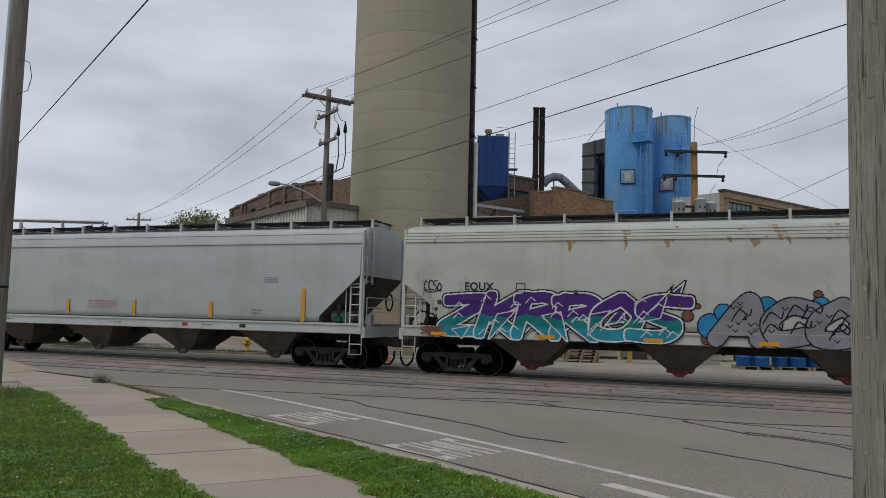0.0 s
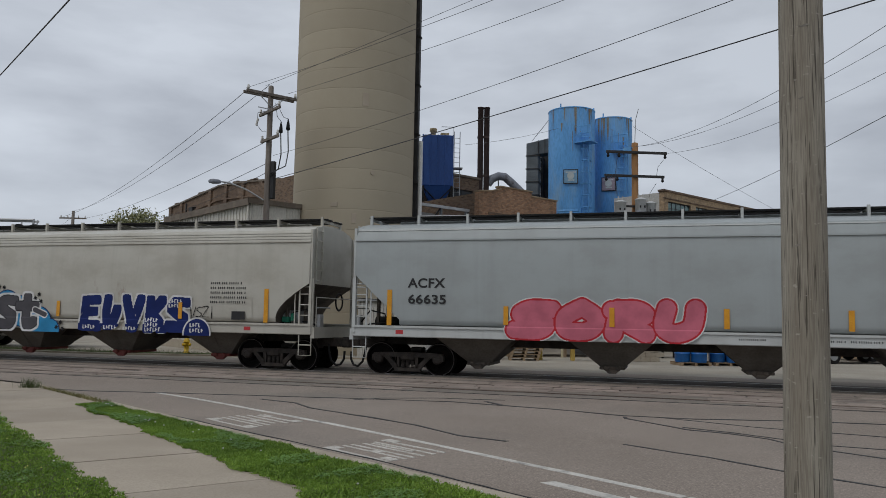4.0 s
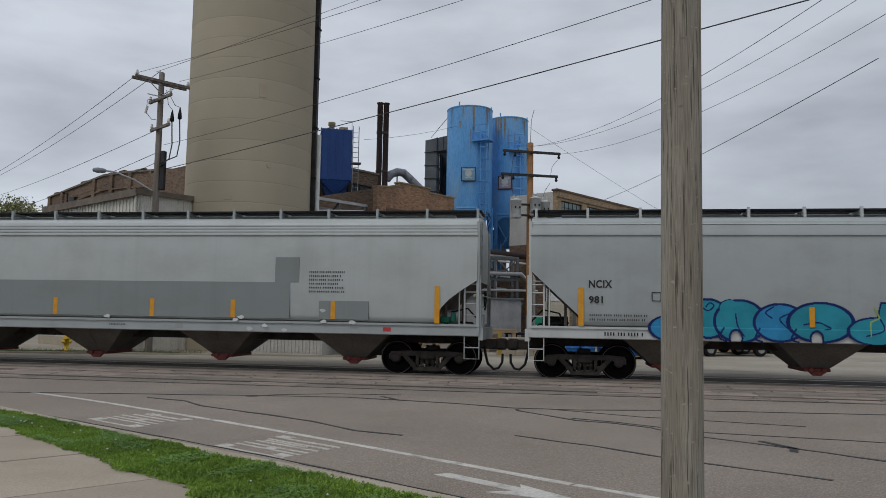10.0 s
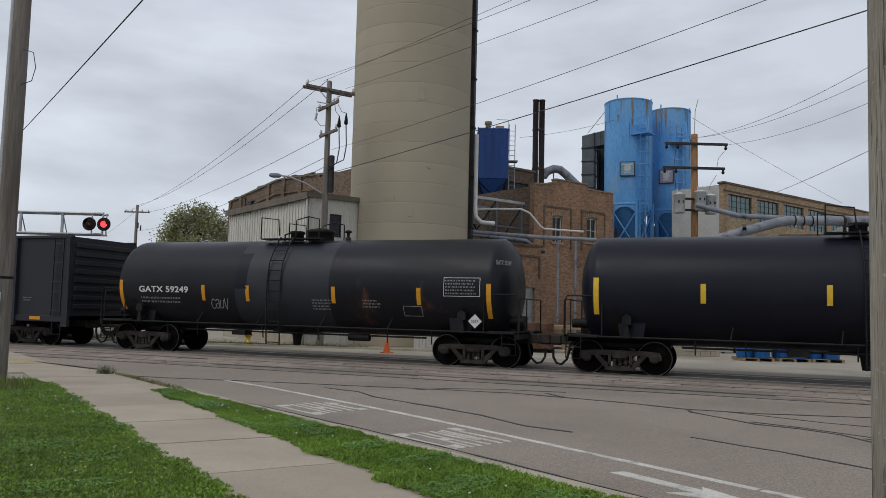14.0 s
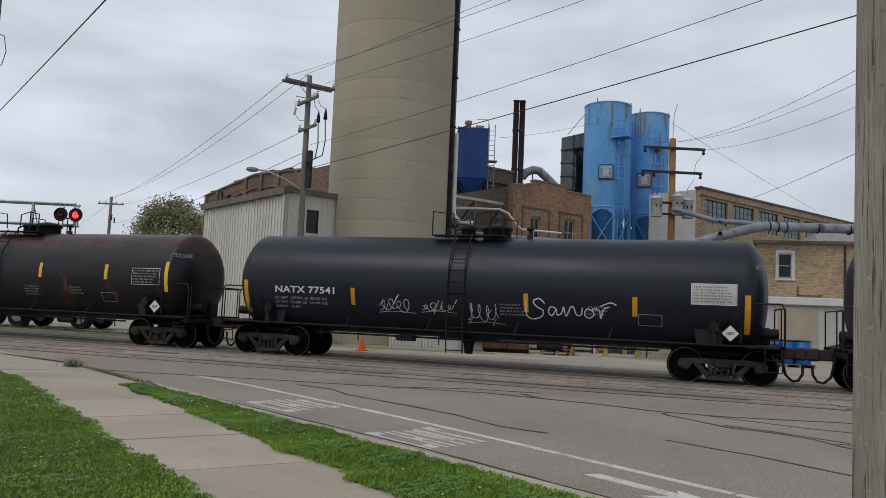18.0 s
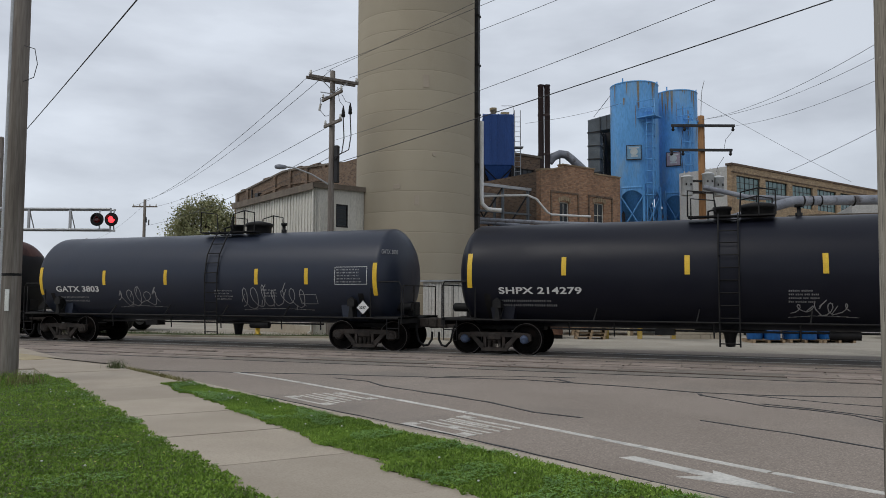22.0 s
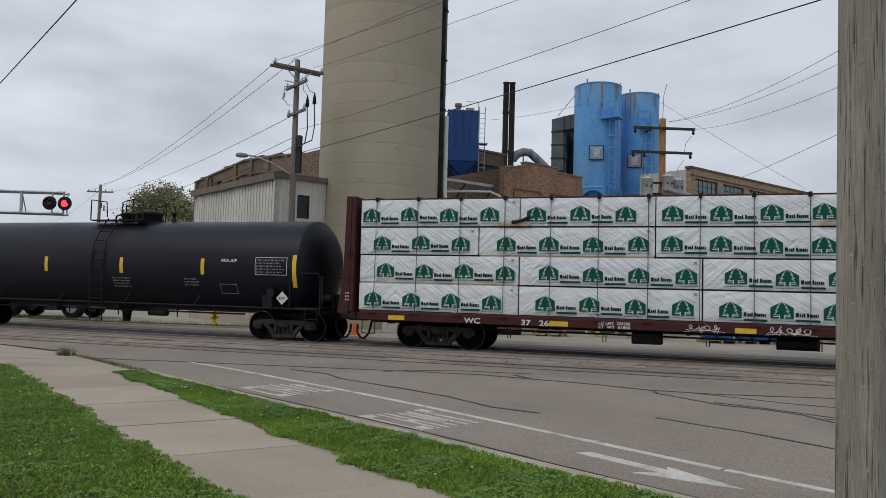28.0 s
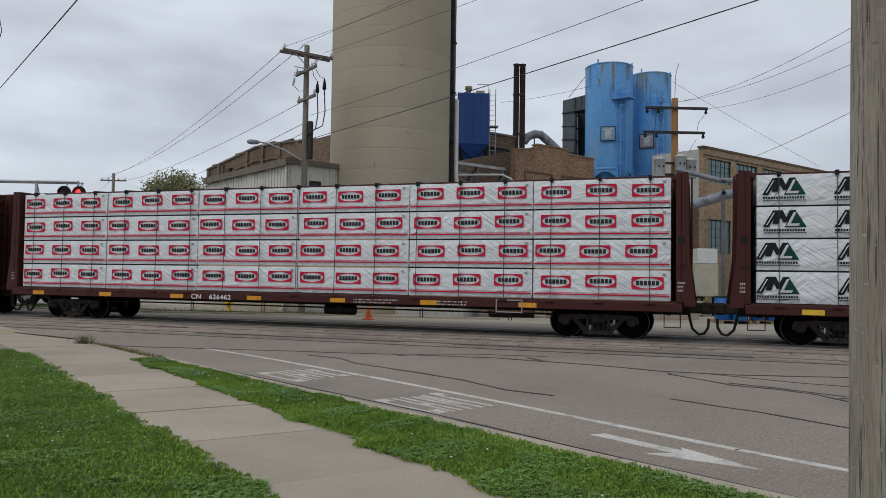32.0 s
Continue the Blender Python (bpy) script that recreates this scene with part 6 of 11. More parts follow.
    def finish(self, car, label):
        v, f, mi = [], [], []
        rows, cols = self.coat.shape
        for j in range(rows):
            row = self.coat[j]
            ends = np.flatnonzero(np.diff(row)) + 1
            za, zb = self.z0 + j * self.cell, self.z0 + (j + 1) * self.cell
            ya, yb = float(self.flank(za)), float(self.flank(zb))
            for a, b in zip([0, *ends], [*ends, cols]):
                if row[a] >= 0:
                    n, xa, xb = len(v), self.x0 + a * self.cell, self.x0 + b * self.cell
                    v += [(xa, ya, za), (xb, ya, za), (xb, yb, zb), (xa, yb, zb)]
                    f.append((n, n + 1, n + 2, n + 3))
                    mi.append(row[a])
        me = bpy.data.meshes.new("sprayed_tag")
        me.from_pydata(v, [], f)
        for m in self.inks:
            me.materials.append(m)
        me.polygons.foreach_set("material_index", np.array(mi, dtype=np.int32))
        ob = tagged(new("sprayed_tag", me), label, "", "", "stuff")
        ob.parent = car
        return ob


def scribble(m, word, x0, x1, z0, z1, r, ink, slant=0.35, seed=0):
    """A thin one-line tag in quick slanted letters."""
    rr = random.Random(seed)
    lw = (x1 - x0) / len(word)
    for i, sign in enumerate(word):
        up, tall = rr.uniform(-0.08, 0.08), rr.uniform(0.75, 1.05)
        for run in STROKES[sign]:
            m.line([(x0 + lw * (i + 0.1 + 0.95 * px + slant * (pz - 0.5)), z0 + (z1 - z0) * (up + tall * pz)) for px, pz in run], r, ink)


def star(m, x, z, r, ink):
    a = np.arctan2(m.X - x, m.Z - z)
    m.lay(np.hypot(m.X - x, m.Z - z) < r * (0.55 + 0.45 * np.cos(2.5 * ((a + 10 * math.pi) % (0.4 * math.pi) - 0.2 * math.pi) + math.pi) ** 1), ink)


def paint(name, c):
    m, nt, b = material(name, 0.6, 0.0, 0.15)
    n = ramp_of(nt, noise_of(nt, 2.0, 5), 0.3, 0.7)
    nt.links.new(blend(nt, n, tuple(0.75 * k for k in c), c), b.inputs["Base Color"])
    return m


PURPLE, CYAN, SKYB = paint("purple_spray", (0.075, 0.03, 0.19)), paint("cyan_spray", (0.03, 0.28, 0.37)), paint("sky_spray", (0.035, 0.25, 0.48))
REDS, PINK, GREYS, YELS, WHITES, BLACKS = paint("red_spray", (0.5, 0.03, 0.04)), paint("pink_spray", (0.6, 0.16, 0.22)), paint("grey_spray", (0.26, 0.26, 0.285)), paint("yellow_spray", (0.6, 0.42, 0.08)), paint("white_spray", (0.65, 0.65, 0.65)), paint("black_spray", (0.015, 0.015, 0.018))
SKYPALE = paint("pale_cyan_spray", (0.06, 0.36, 0.46))
BLUES = paint("faded_blue_spray", (0.03, 0.09, 0.2))
TEALS, NAVYS, LIMES, RUSTS, DULLGREY = paint("deep_teal_spray", (0.015, 0.2, 0.2)), paint("deep_navy_spray", (0.012, 0.025, 0.13)), paint("lime_spray", (0.3, 0.42, 0.14)), paint("rusty_brown_spray", (0.2, 0.085, 0.06)), paint("dull_grey_spray", (0.085, 0.082, 0.092))


def fitted(car, text, x0, x1, z0, z1, mat, y=-1.632, barrel=False):
    """Lettering that fills the given width and height."""
    size = z1 - z0
    ob = tank_text(car, text, x0, z0, size, mat) if barrel else lettering(text, x0, z0, size, mat, car, y)
    bpy.context.view_layer.update()
    wide = (x1 - x0) / max(0.05, ob.dimensions.x)
    ob.matrix_basis = ob.matrix_basis @ Matrix.Diagonal((wide, 1, 1, 1))
    return ob


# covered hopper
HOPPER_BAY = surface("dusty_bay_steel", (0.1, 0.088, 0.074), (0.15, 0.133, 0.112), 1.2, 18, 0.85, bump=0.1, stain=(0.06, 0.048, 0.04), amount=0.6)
GREENPAINT = paint("valve_green_paint", (0.02, 0.16, 0.1))


def hopper_body(hl, rounded, corner):
    """Rounded sides, arched roof, lower corners cut back over the end slopes."""
    sec = [(1.3, 1.42), (1.56, 1.46), (1.585, 1.6), (1.595, 1.75), (1.6, 1.9), (1.61, 2.1), (1.62, 2.35), (1.62, 2.6), (1.62, 2.86), (1.615, 3.3), (1.58, 3.8), (1.5, 4.12), (1.46, 4.2), (1.2, 4.3), (0.7, 4.4), (0.0, 4.44)]
    full = [(-y, z) for y, z in sec] + [(y, z) for y, z in reversed(sec[:-1])]
    n = len(full)
    xs = [-1, -0.75, -0.5, -0.25, 0, 0.25, 0.5, 0.75, 1]
    v = []
    for k in xs:
        for y, z in full:
            if rounded:
                cut = 1.08 * math.sin(0.5 * math.pi * min(1.0, max(0.0, 2.6 - z) / 1.05))
            else:
                cut = min(max(0.0, corner - z) * (1.08 if corner > 2.8 else 1.9), 1.36)
            v.append((k * (hl - cut), y, z))
    f = []
    for i in range(len(xs) - 1):
        f += [(n * i + k, n * i + k + 1, n * i + n + k + 1, n * i + n + k) for k in range(n - 1)] + [(n * i + n - 1, n * i, n * i + n, n * i + 2 * n - 1)]
    sh, slopes = Shape().add(v, f, True), [Shape(), Shape()]
    for e, base in enumerate((0, n * (len(xs) - 1))):
        for k in range(len(sec) - 1):
            a, b, c, d = base + k, base + k + 1, base + n - 2 - k, base + n - 1 - k
            (sh if sec[k][1] > (2.55 if rounded else corner - 0.06) else slopes[e]).add([v[a], v[b], v[c], v[d]], [(0, 1, 2, 3)] if b != c else [(0, 1, 3)])
    return sh, slopes


def eave_shape(hl, profile):
    """A pressed eave strip along one side."""
    n = len(profile)
    v = [(-hl, y, z) for y, z in profile] + [(hl, y, z) for y, z in profile]
    return Shape().add(v, [(k, (k + 1) % n, n + (k + 1) % n, n + k) for k in range(n)] + [tuple(range(n)), tuple(range(2 * n - 1, n - 1, -1))])


def end_frame(s, hl, h):
    """Corner posts, end platform, ladders and rails at one end."""
    sh = Shape()
    x = s * (hl + 0.02)
    e = s * (h - 0.62)
    for y in (-1.52, 1.52):
        sh.box(x - 0.04, x + 0.04, y - 0.06, y + 0.06, 1.2, 4.2)
    sh.box(*sorted((s * (hl - 1.2), e)), -1.5, -1.42, 1.1, 1.25).box(*sorted((s * (hl - 1.2), e)), 1.42, 1.5, 1.1, 1.25)
    sh.box(*sorted((e - s * 0.06, e + s * 0.06)), -1.52, 1.52, 1.0, 1.32)
    sh.box(*sorted((s * (hl - 0.9), e)), -1.4, 1.4, 1.2, 1.24)
    return sh


def ladder_shape(x, w, y, z0, z1, n, r=0.018):
    sh = Shape()
    for a in (x - w / 2, x + w / 2):
        sh.box(a - 0.022, a + 0.022, y - 0.03, y + 0.01, z0, z1)
    for k in range(n):
        z = z0 + (z1 - z0) * (k + 0.5) / n
        sh.tube((x - w / 2, y - 0.02, z), (x + w / 2, y - 0.02, z), r, 6)
    return sh


def bay_shape(x, w):
    """One discharge bay: a long trough that tapers to a gate."""
    sh = Shape()
    sh.add([(x - w, -1.3, 1.2), (x + w, -1.3, 1.2), (x + w, 1.3, 1.2), (x - w, 1.3, 1.2), (x - 0.33, -0.6, 0.42), (x + 0.33, -0.6, 0.42), (x + 0.33, 0.6, 0.42), (x - 0.33, 0.6, 0.42)], [(0, 1, 5, 4), (1, 2, 6, 5), (2, 3, 7, 6), (3, 0, 4, 7), (7, 6, 5, 4)])
    return sh


def gate_shape(x):
    return Shape().box(x - 0.34, x + 0.34, -0.7, 0.7, 0.34, 0.43, 0.02).plate([(x - 0.22, 0.35), (x + 0.22, 0.35), (x + 0.1, 0.24), (x - 0.1, 0.24)], -0.72, -0.62)


def hopper(length, body, sill, gate, label, centre, deck=BLACK, bays=4, post_mat=None, rounded=False, seams=False, corner=2.86, cap=TRUCKM):
    car = thing("hopper_car", pose(centre, TRACK_Y, 0), label, "rail car", "train cars")
    h = length / 2
    hl = h - 0.72
    shell, slopes = hopper_body(hl, rounded, corner)
    part("body", shell, body, car)
    # body paint in reality; the dark colour stands in for shade inside the openings
    for q in slopes:
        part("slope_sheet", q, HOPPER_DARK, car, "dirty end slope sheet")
    part("side_sill", Shape().box(-h + 0.65, h - 0.65, -1.56, -1.48, 1.1, 1.4, 0.02).box(-h + 0.65, h - 0.65, -1.6, -1.48, 1.36, 1.42), sill, car)
    part("side_sill", Shape().box(-h + 0.65, h - 0.65, 1.48, 1.56, 1.1, 1.4, 0.02), sill, car)
    part("centre_sill", Shape().box(-h + 0.6, h - 0.6, -0.2, 0.2, 0.85, 1.15), TRUCKM, car)
    if seams:
        for k in range(8):
            x = (k - 3.5) * 2.05
            part("panel_seam", shared("panel_seam_" + sill.name, lambda: Shape().add([(e, y, z) for y, z in ((-1.605, 1.55), (-1.6145, 2.1), (-1.6235, 2.35), (-1.6235, 2.9), (-1.6185, 3.3), (-1.586, 3.78)) for e in (-0.009, 0.009)], [(2 * q, 2 * q + 1, 2 * q + 3, 2 * q + 2) for q in range(5)]), sill), None, car, "", pose(x, 0, 0))
    for m in (1, -1):
        part("eave_strip", eave_shape(hl, [(m * 1.44, 4.215), (m * 1.5, 4.19), (m * 1.545, 4.08), (m * 1.615, 3.86), (m * 1.618, 3.82), (m * 1.56, 3.8), (m * 1.4, 3.85)]), body, car)
        for z, y in ((4.02, 1.578), (4.1, 1.55), (3.93, 1.605)) if rounded else ((4.13, 1.54),):
            part("eave_rib", eave_shape(hl, [(m * (y - 0.05), z - 0.018), (m * (y + 0.012), z - 0.016), (m * (y + 0.004), z + 0.016), (m * (y - 0.05), z + 0.02)]), sill, car)
    for s in (-1, 1):
        ef = part("end_frame", end_frame(s, hl, h), post_mat or sill, car)
        part("ladder", ladder_shape(s * (h - 0.85), 0.42, -1.5, 1.2, 2.75, 5), post_mat or sill, ef)
        part("ladder", Shape().box(s * (hl + 0.05) - 0.02, s * (hl + 0.05) + 0.02, -1.3, -1.26, 2.6, 4.3).box(s * (hl + 0.05) - 0.02, s * (hl + 0.05) + 0.02, -0.9, -0.86, 2.6, 4.3).add(*rungs(s * (hl + 0.07), -1.3, -0.86, 2.7, 4.2, 6)), post_mat or sill, ef)
        part("handrail", Shape().pipe([(s * (h - 0.64), -1.46, 1.3), (s * (h - 0.64), -1.46, 2.7), (s * (hl + 0.1), -1.46, 2.75)], 0.02, 6).pipe([(s * (h - 0.64), 1.46, 1.3), (s * (h - 0.64), 1.46, 2.7), (s * (hl + 0.1), 1.46, 2.75)], 0.02, 6).pipe([(s * (h - 0.62), -1.3, 1.3), (s * (h - 0.62), -1.3, 2.2), (s * (h - 0.62), 1.3, 2.2), (s * (h - 0.62), 1.3, 1.3)], 0.018, 6), post_mat or sill, ef)
        part("step", Shape().pipe([(s * (h - 0.66), -1.5, 1.12), (s * (h - 0.66), -1.5, 0.5), (s * (h - 1.06), -1.5, 0.5), (s * (h - 1.06), -1.5, 1.12)], 0.018, 6).tube((s * (h - 0.66), -1.5, 0.8), (s * (h - 1.06), -1.5, 0.8), 0.018, 6), post_mat or sill, ef)
        part("slope_post", Shape().box(*sorted((s * (hl - 0.95), s * (hl - 0.87))), -1.2, -1.1, 1.25, 2.0), HOPPER_DARK, ef)
        part("slope_post", Shape().box(*sorted((s * (hl - 0.5), s * (hl - 0.42))), -0.9, -0.8, 1.25, 2.4), HOPPER_DARK, ef)
        part("shear_plate", Shape().box(*sorted((s * (hl - 1.5), s * (h - 0.7))), -1.0, 1.0, 1.24, 1.3), HOPPER_DARK, ef)
        part("end_rail", Shape().pipe([(s * (h - 0.68), -1.53, 2.5), (s * (h - 1.2), -1.53, 2.5), (s * (h - 1.2), -1.53, 1.42)], 0.022, 6), post_mat or sill, ef)
    for s, name in ((1, "brake_pipe"), (-1, "brake_rod")):
        part(name, Shape().pipe([(s * (hl - 0.9), -1.05, 1.3), (s * (hl - 0.75), -1.1, 1.75), (s * (hl - 0.3), -1.1, 1.85), (s * (h - 0.7), -1.0, 1.5)], 0.025, 6).pipe([(s * (hl - 1.0), -0.9, 1.5), (s * (hl - 0.2), -0.9, 1.45), (s * (h - 0.68), -0.8, 1.2)], 0.03, 6), BLACK, car)
        part("gladhand_bracket", Shape().box(*sorted((s * (h - 0.7), s * (h - 0.58))), -1.1, -0.85, 1.3, 1.7, 0.02).tube((s * (h - 0.64), -1.2, 1.9), (s * (h - 0.64), -0.3, 1.9), 0.02, 6), GREYSTEEL, car)
    part("test_valve", Shape().box(h - 1.75, h - 1.5, -1.3, -1.15, 1.45, 1.62, 0.02).turned((h - 1.4, -1.25, 1.5), (0, 0, 1), [(0, 0.07), (0.2, 0.07), (0.22, 0.03)], 10), GREENPAINT, car, "green brake valve")
    part("brake_wheel", Shape().turned((h - 0.72, 0.5, 2.1), (1, 0, 0), [(0, 0.28), (0.02, 0.3), (0.04, 0.28), (0.041, 0.24), (0.0, 0.24)], 18, True), BLACK, car)
    part("brake_cylinder", Shape().tube((-h + 1.0, -0.5, 1.5), (-h + 1.7, -0.5, 1.5), 0.18, 12), BLACK, car)
    part("air_reservoir", Shape().tube((h - 1.9, -0.95, 1.62), (h - 1.25, -0.95, 1.62), 0.2, 12), GREYSTEEL, car)
    span = 2 * (hl - 1.6)
    for k in range(bays):
        x = -hl + 1.6 + span * (k + 0.5) / bays
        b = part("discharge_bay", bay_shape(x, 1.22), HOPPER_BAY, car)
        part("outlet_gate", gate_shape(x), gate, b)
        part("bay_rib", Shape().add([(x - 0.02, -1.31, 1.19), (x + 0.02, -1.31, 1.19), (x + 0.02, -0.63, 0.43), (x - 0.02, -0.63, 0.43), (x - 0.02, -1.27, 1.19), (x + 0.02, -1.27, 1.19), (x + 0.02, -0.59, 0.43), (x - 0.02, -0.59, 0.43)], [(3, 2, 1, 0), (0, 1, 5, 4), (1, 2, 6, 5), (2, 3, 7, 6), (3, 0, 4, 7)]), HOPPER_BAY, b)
        if cap is HUBBLUE:
            part("gate_drive", Shape().turned((x - 0.1, -0.78, 0.38), (0, 1, 0), [(0, 0.04), (0.01, 0.1), (0.05, 0.1), (0.06, 0.04)], 14).box(x + 0.02, x + 0.26, -0.76, -0.72, 0.33, 0.4), HUBBLUE, b, "blue gate drive")
        else:
            part("gate_drive", Shape().turned((x - 0.16, -0.76, 0.38), (0, 1, 0), [(0, 0.03), (0.01, 0.07), (0.05, 0.07), (0.06, 0.03)], 12).turned((x + 0.16, -0.76, 0.38), (0, 1, 0), [(0, 0.03), (0.01, 0.07), (0.05, 0.07), (0.06, 0.03)], 12), gate, b, "rusty gate drive")
    part("running_board", Shape().box(-hl, hl, -0.62, -0.12, 4.6, 4.64).box(-hl, hl, 0.12, 0.62, 4.6, 4.64), deck, car, "dark steel roof walkway")
    n = int(2 * hl / 1.42)
    for k in range(n + 1):
        x = -hl + 0.1 + (2 * hl - 0.2) * k / n
        part("walkway_bracket", shared("walk_bracket_" + sill.name, lambda: Shape().box(-0.035, 0.035, -0.7, -0.62, 4.3, 4.68).box(-0.035, 0.035, 0.62, 0.7, 4.3, 4.68).box(-0.03, 0.03, -0.7, 0.7, 4.52, 4.6), sill), None, car, "", pose(x, 0, 0))
    part("roof_hatch", Shape().box(-hl + 0.8, hl - 0.8, -0.1, 0.1, 4.42, 4.56, 0.02), body, car)
    running_gear(car, length, length - 4.3, cap)
    return car


def rungs(x, y0, y1, z0, z1, n):
    q = Shape()
    for k in range(n):
        z = z0 + (z1 - z0) * k / (n - 1)
        q.tube((x, y0, z), (x, y1, z), 0.016, 6)
    return q.v, q.f


# tank car
TR, TZ = 1.5, 2.3


def tank_wrap(x0, x1, z0, z1, lift):
    """A patch that follows the barrel's near side."""
    n = max(2, int((z1 - z0) / 0.12) + 1)
    sh = Shape()
    v = []
    for k in range(n):
        z = z0 + (z1 - z0) * k / (n - 1)
        y = -math.sqrt(max(0.01, (TR + lift) ** 2 - (z - TZ) ** 2))
        v += [(x0, y, z), (x1, y, z)]
    return sh.add(v, [(2 * k, 2 * k + 1, 2 * k + 3, 2 * k + 2) for k in range(n - 1)], True)


def tank_text(car, text, x, z, size, mat, wide=1.0, label=""):
    mid = z + size / 2 - TZ
    lean = math.degrees(math.asin(max(-0.95, min(0.95, mid / TR))))
    y = -math.sqrt((TR + 0.03) ** 2 - mid**2)
    off = size / 2
    return lettering(text, x, TZ + mid - off * math.cos(radians(lean)), size, mat, car, y - off * math.sin(radians(lean)) * 1.0, -lean, wide, label=label)


def barrel_shape(hb):
    prof = [(-hb - 0.52, 0.02), (-hb - 0.505, 0.4), (-hb - 0.45, 0.8), (-hb - 0.34, 1.12), (-hb - 0.2, 1.34), (-hb - 0.08, 1.455), (-hb, TR), (-hb + 0.1, TR), (0, TR), (hb - 0.1, TR), (hb, TR), (hb + 0.08, 1.455), (hb + 0.2, 1.34), (hb + 0.34, 1.12), (hb + 0.45, 0.8), (hb + 0.505, 0.4), (hb + 0.52, 0.02)]
    return Shape().turned((0, 0, TZ), (1, 0, 0), prof, 56)


def tank(length, body, label, centre, cap=TRUCKM, dome=0.0, marks=YELLOW, trim=BLACK, inner=(-3.6, -1.5, 1.6, 4.6), zmark=2.1):
    car = thing("tank_car", pose(centre, TRACK_Y, 0), label, "rail car", "train cars")
    h = length / 2
    hb = h - 1.45
    part("barrel", shared(f"barrel_{length:.2f}_{body.name}", lambda: barrel_shape(hb), body), None, car)
    for s in (-1, 1):
        es = part("stub_sill", Shape().box(*sorted((s * (hb - 1.9), s * (h - 0.6))), -0.25, 0.25, 0.7, 1.05, 0.02), trim, car)
        part("saddle", Shape().plate([(s * (hb - 1.25), 1.0), (s * (hb - 0.65), 1.0), (s * (hb - 0.55), 1.6), (s * (hb - 1.35), 1.6)], -1.2, 1.2), body, car)
        part("end_platform", Shape().box(*sorted((s * (hb - 0.1), s * (h - 0.62))), -1.45, 1.45, 0.98, 1.06, 0.02).box(*sorted((s * (h - 0.74), s * (h - 0.62))), -1.45, 1.45, 0.86, 1.06), trim, car)
        part("end_rail", Shape().pipe([(s * (hb - 0.2), -1.43, 1.05), (s * (hb - 0.2), -1.43, 1.95), (s * (hb + 0.0), -1.43, 2.1), (s * (h - 0.72), -1.43, 2.1), (s * (h - 0.64), -1.43, 1.95), (s * (h - 0.64), -1.43, 1.05)], 0.022, 6).pipe([(s * (h - 0.64), -1.3, 1.05), (s * (h - 0.64), -1.3, 2.0), (s * (h - 0.64), 1.3, 2.0), (s * (h - 0.64), 1.3, 1.05)], 0.02, 6).tube((s * (h - 0.64), -0.5, 1.05), (s * (h - 0.64), -0.5, 2.0), 0.018, 6), trim, es)
        part("step", Shape().pipe([(s * (h - 0.7), -1.46, 1.0), (s * (h - 0.7), -1.46, 0.42), (s * (h - 1.1), -1.46, 0.42), (s * (h - 1.1), -1.46, 1.0)], 0.018, 6).tube((s * (h - 0.7), -1.46, 0.72), (s * (h - 1.1), -1.46, 0.72), 0.016, 6), trim, es)
        part("brake_cylinder", Shape().tube((s * (hb + 0.1), -0.5, 1.35), (s * (hb + 0.75), -0.5, 1.35), 0.13, 10), trim, es)
        part("valve_box", Shape().box(*sorted((s * (hb + 0.2), s * (hb + 0.6))), 0.1, 0.5, 1.06, 1.5, 0.02), trim, es)
        part("side_pad", tank_wrap(s * (hb - 0.55) - 0.09, s * (hb - 0.55) + 0.09, 0.95, 1.75, 0.02), trim, car)
    part("side_rail", Shape().pipe([(-hb + 0.1, -1.42, 1.02), (hb - 0.1, -1.42, 1.02)], 0.028, 8).pipe([(-hb + 0.1, 1.42, 1.02), (hb - 0.1, 1.42, 1.02)], 0.028, 8), trim, car)
    for k in range(6):
        x = -hb + 0.9 + (2 * hb - 1.8) * k / 5
        part("rail_stay", Shape().tube((x, -1.42, 1.02), (x + 0.07, -1.2, 1.35), 0.022, 6), trim, car)
    # centre ladder, platform and fittings
    lx = dome
    lad = Shape()
    for a in (lx - 0.24, lx + 0.24):
        lad.pipe([(a, -1.46, 0.42), (a, -1.52, 1.2), (a, -1.56, 2.3), (a, -1.45, 3.0), (a, -1.12, 3.55), (a, -0.85, 3.85)], 0.022, 6)
    for k in range(11):
        z = 0.5 + 0.32 * k
        y = -1.5 if z < 2.3 else -math.sqrt(max(0.1, 1.6**2 - (z - 2.3) ** 2))
        lad.tube((lx - 0.24, y, z), (lx + 0.24, y, z), 0.016, 6)
    part("ladder", lad, trim, car)
    pf = part("top_platform", Shape().box(lx - 1.0, lx + 1.15, -0.85, -0.45, 3.78, 3.82).box(lx - 1.0, lx + 1.15, 0.45, 0.85, 3.78, 3.82), trim, car)
    for y in (-0.85, 0.85):
        part("platform_rail", Shape().pipe([(lx - 1.0, y, 3.8), (lx - 1.0, y, 4.5), (lx - 0.35, y, 4.42), (lx - 0.3, y, 3.9)], 0.022, 6), trim, pf)
        part("platform_rail", Shape().pipe([(lx + 0.3, y, 3.9), (lx + 0.32, y, 4.4), (lx + 0.75, y, 4.5), (lx + 1.15, y, 4.42), (lx + 1.15, y, 3.8)], 0.022, 6), trim, pf)
        part("rail_post", Shape().tube((lx + 0.75, y, 3.8), (lx + 0.75, y, 4.5), 0.02, 6), trim, pf)
    part("manway", Shape().turned((lx + 0.75, 0, 3.72), (0, 0, 1), [(0, 0.42), (0.3, 0.42), (0.32, 0.47), (0.4, 0.47), (0.44, 0.4), (0.5, 0.1)], 24), trim, car)
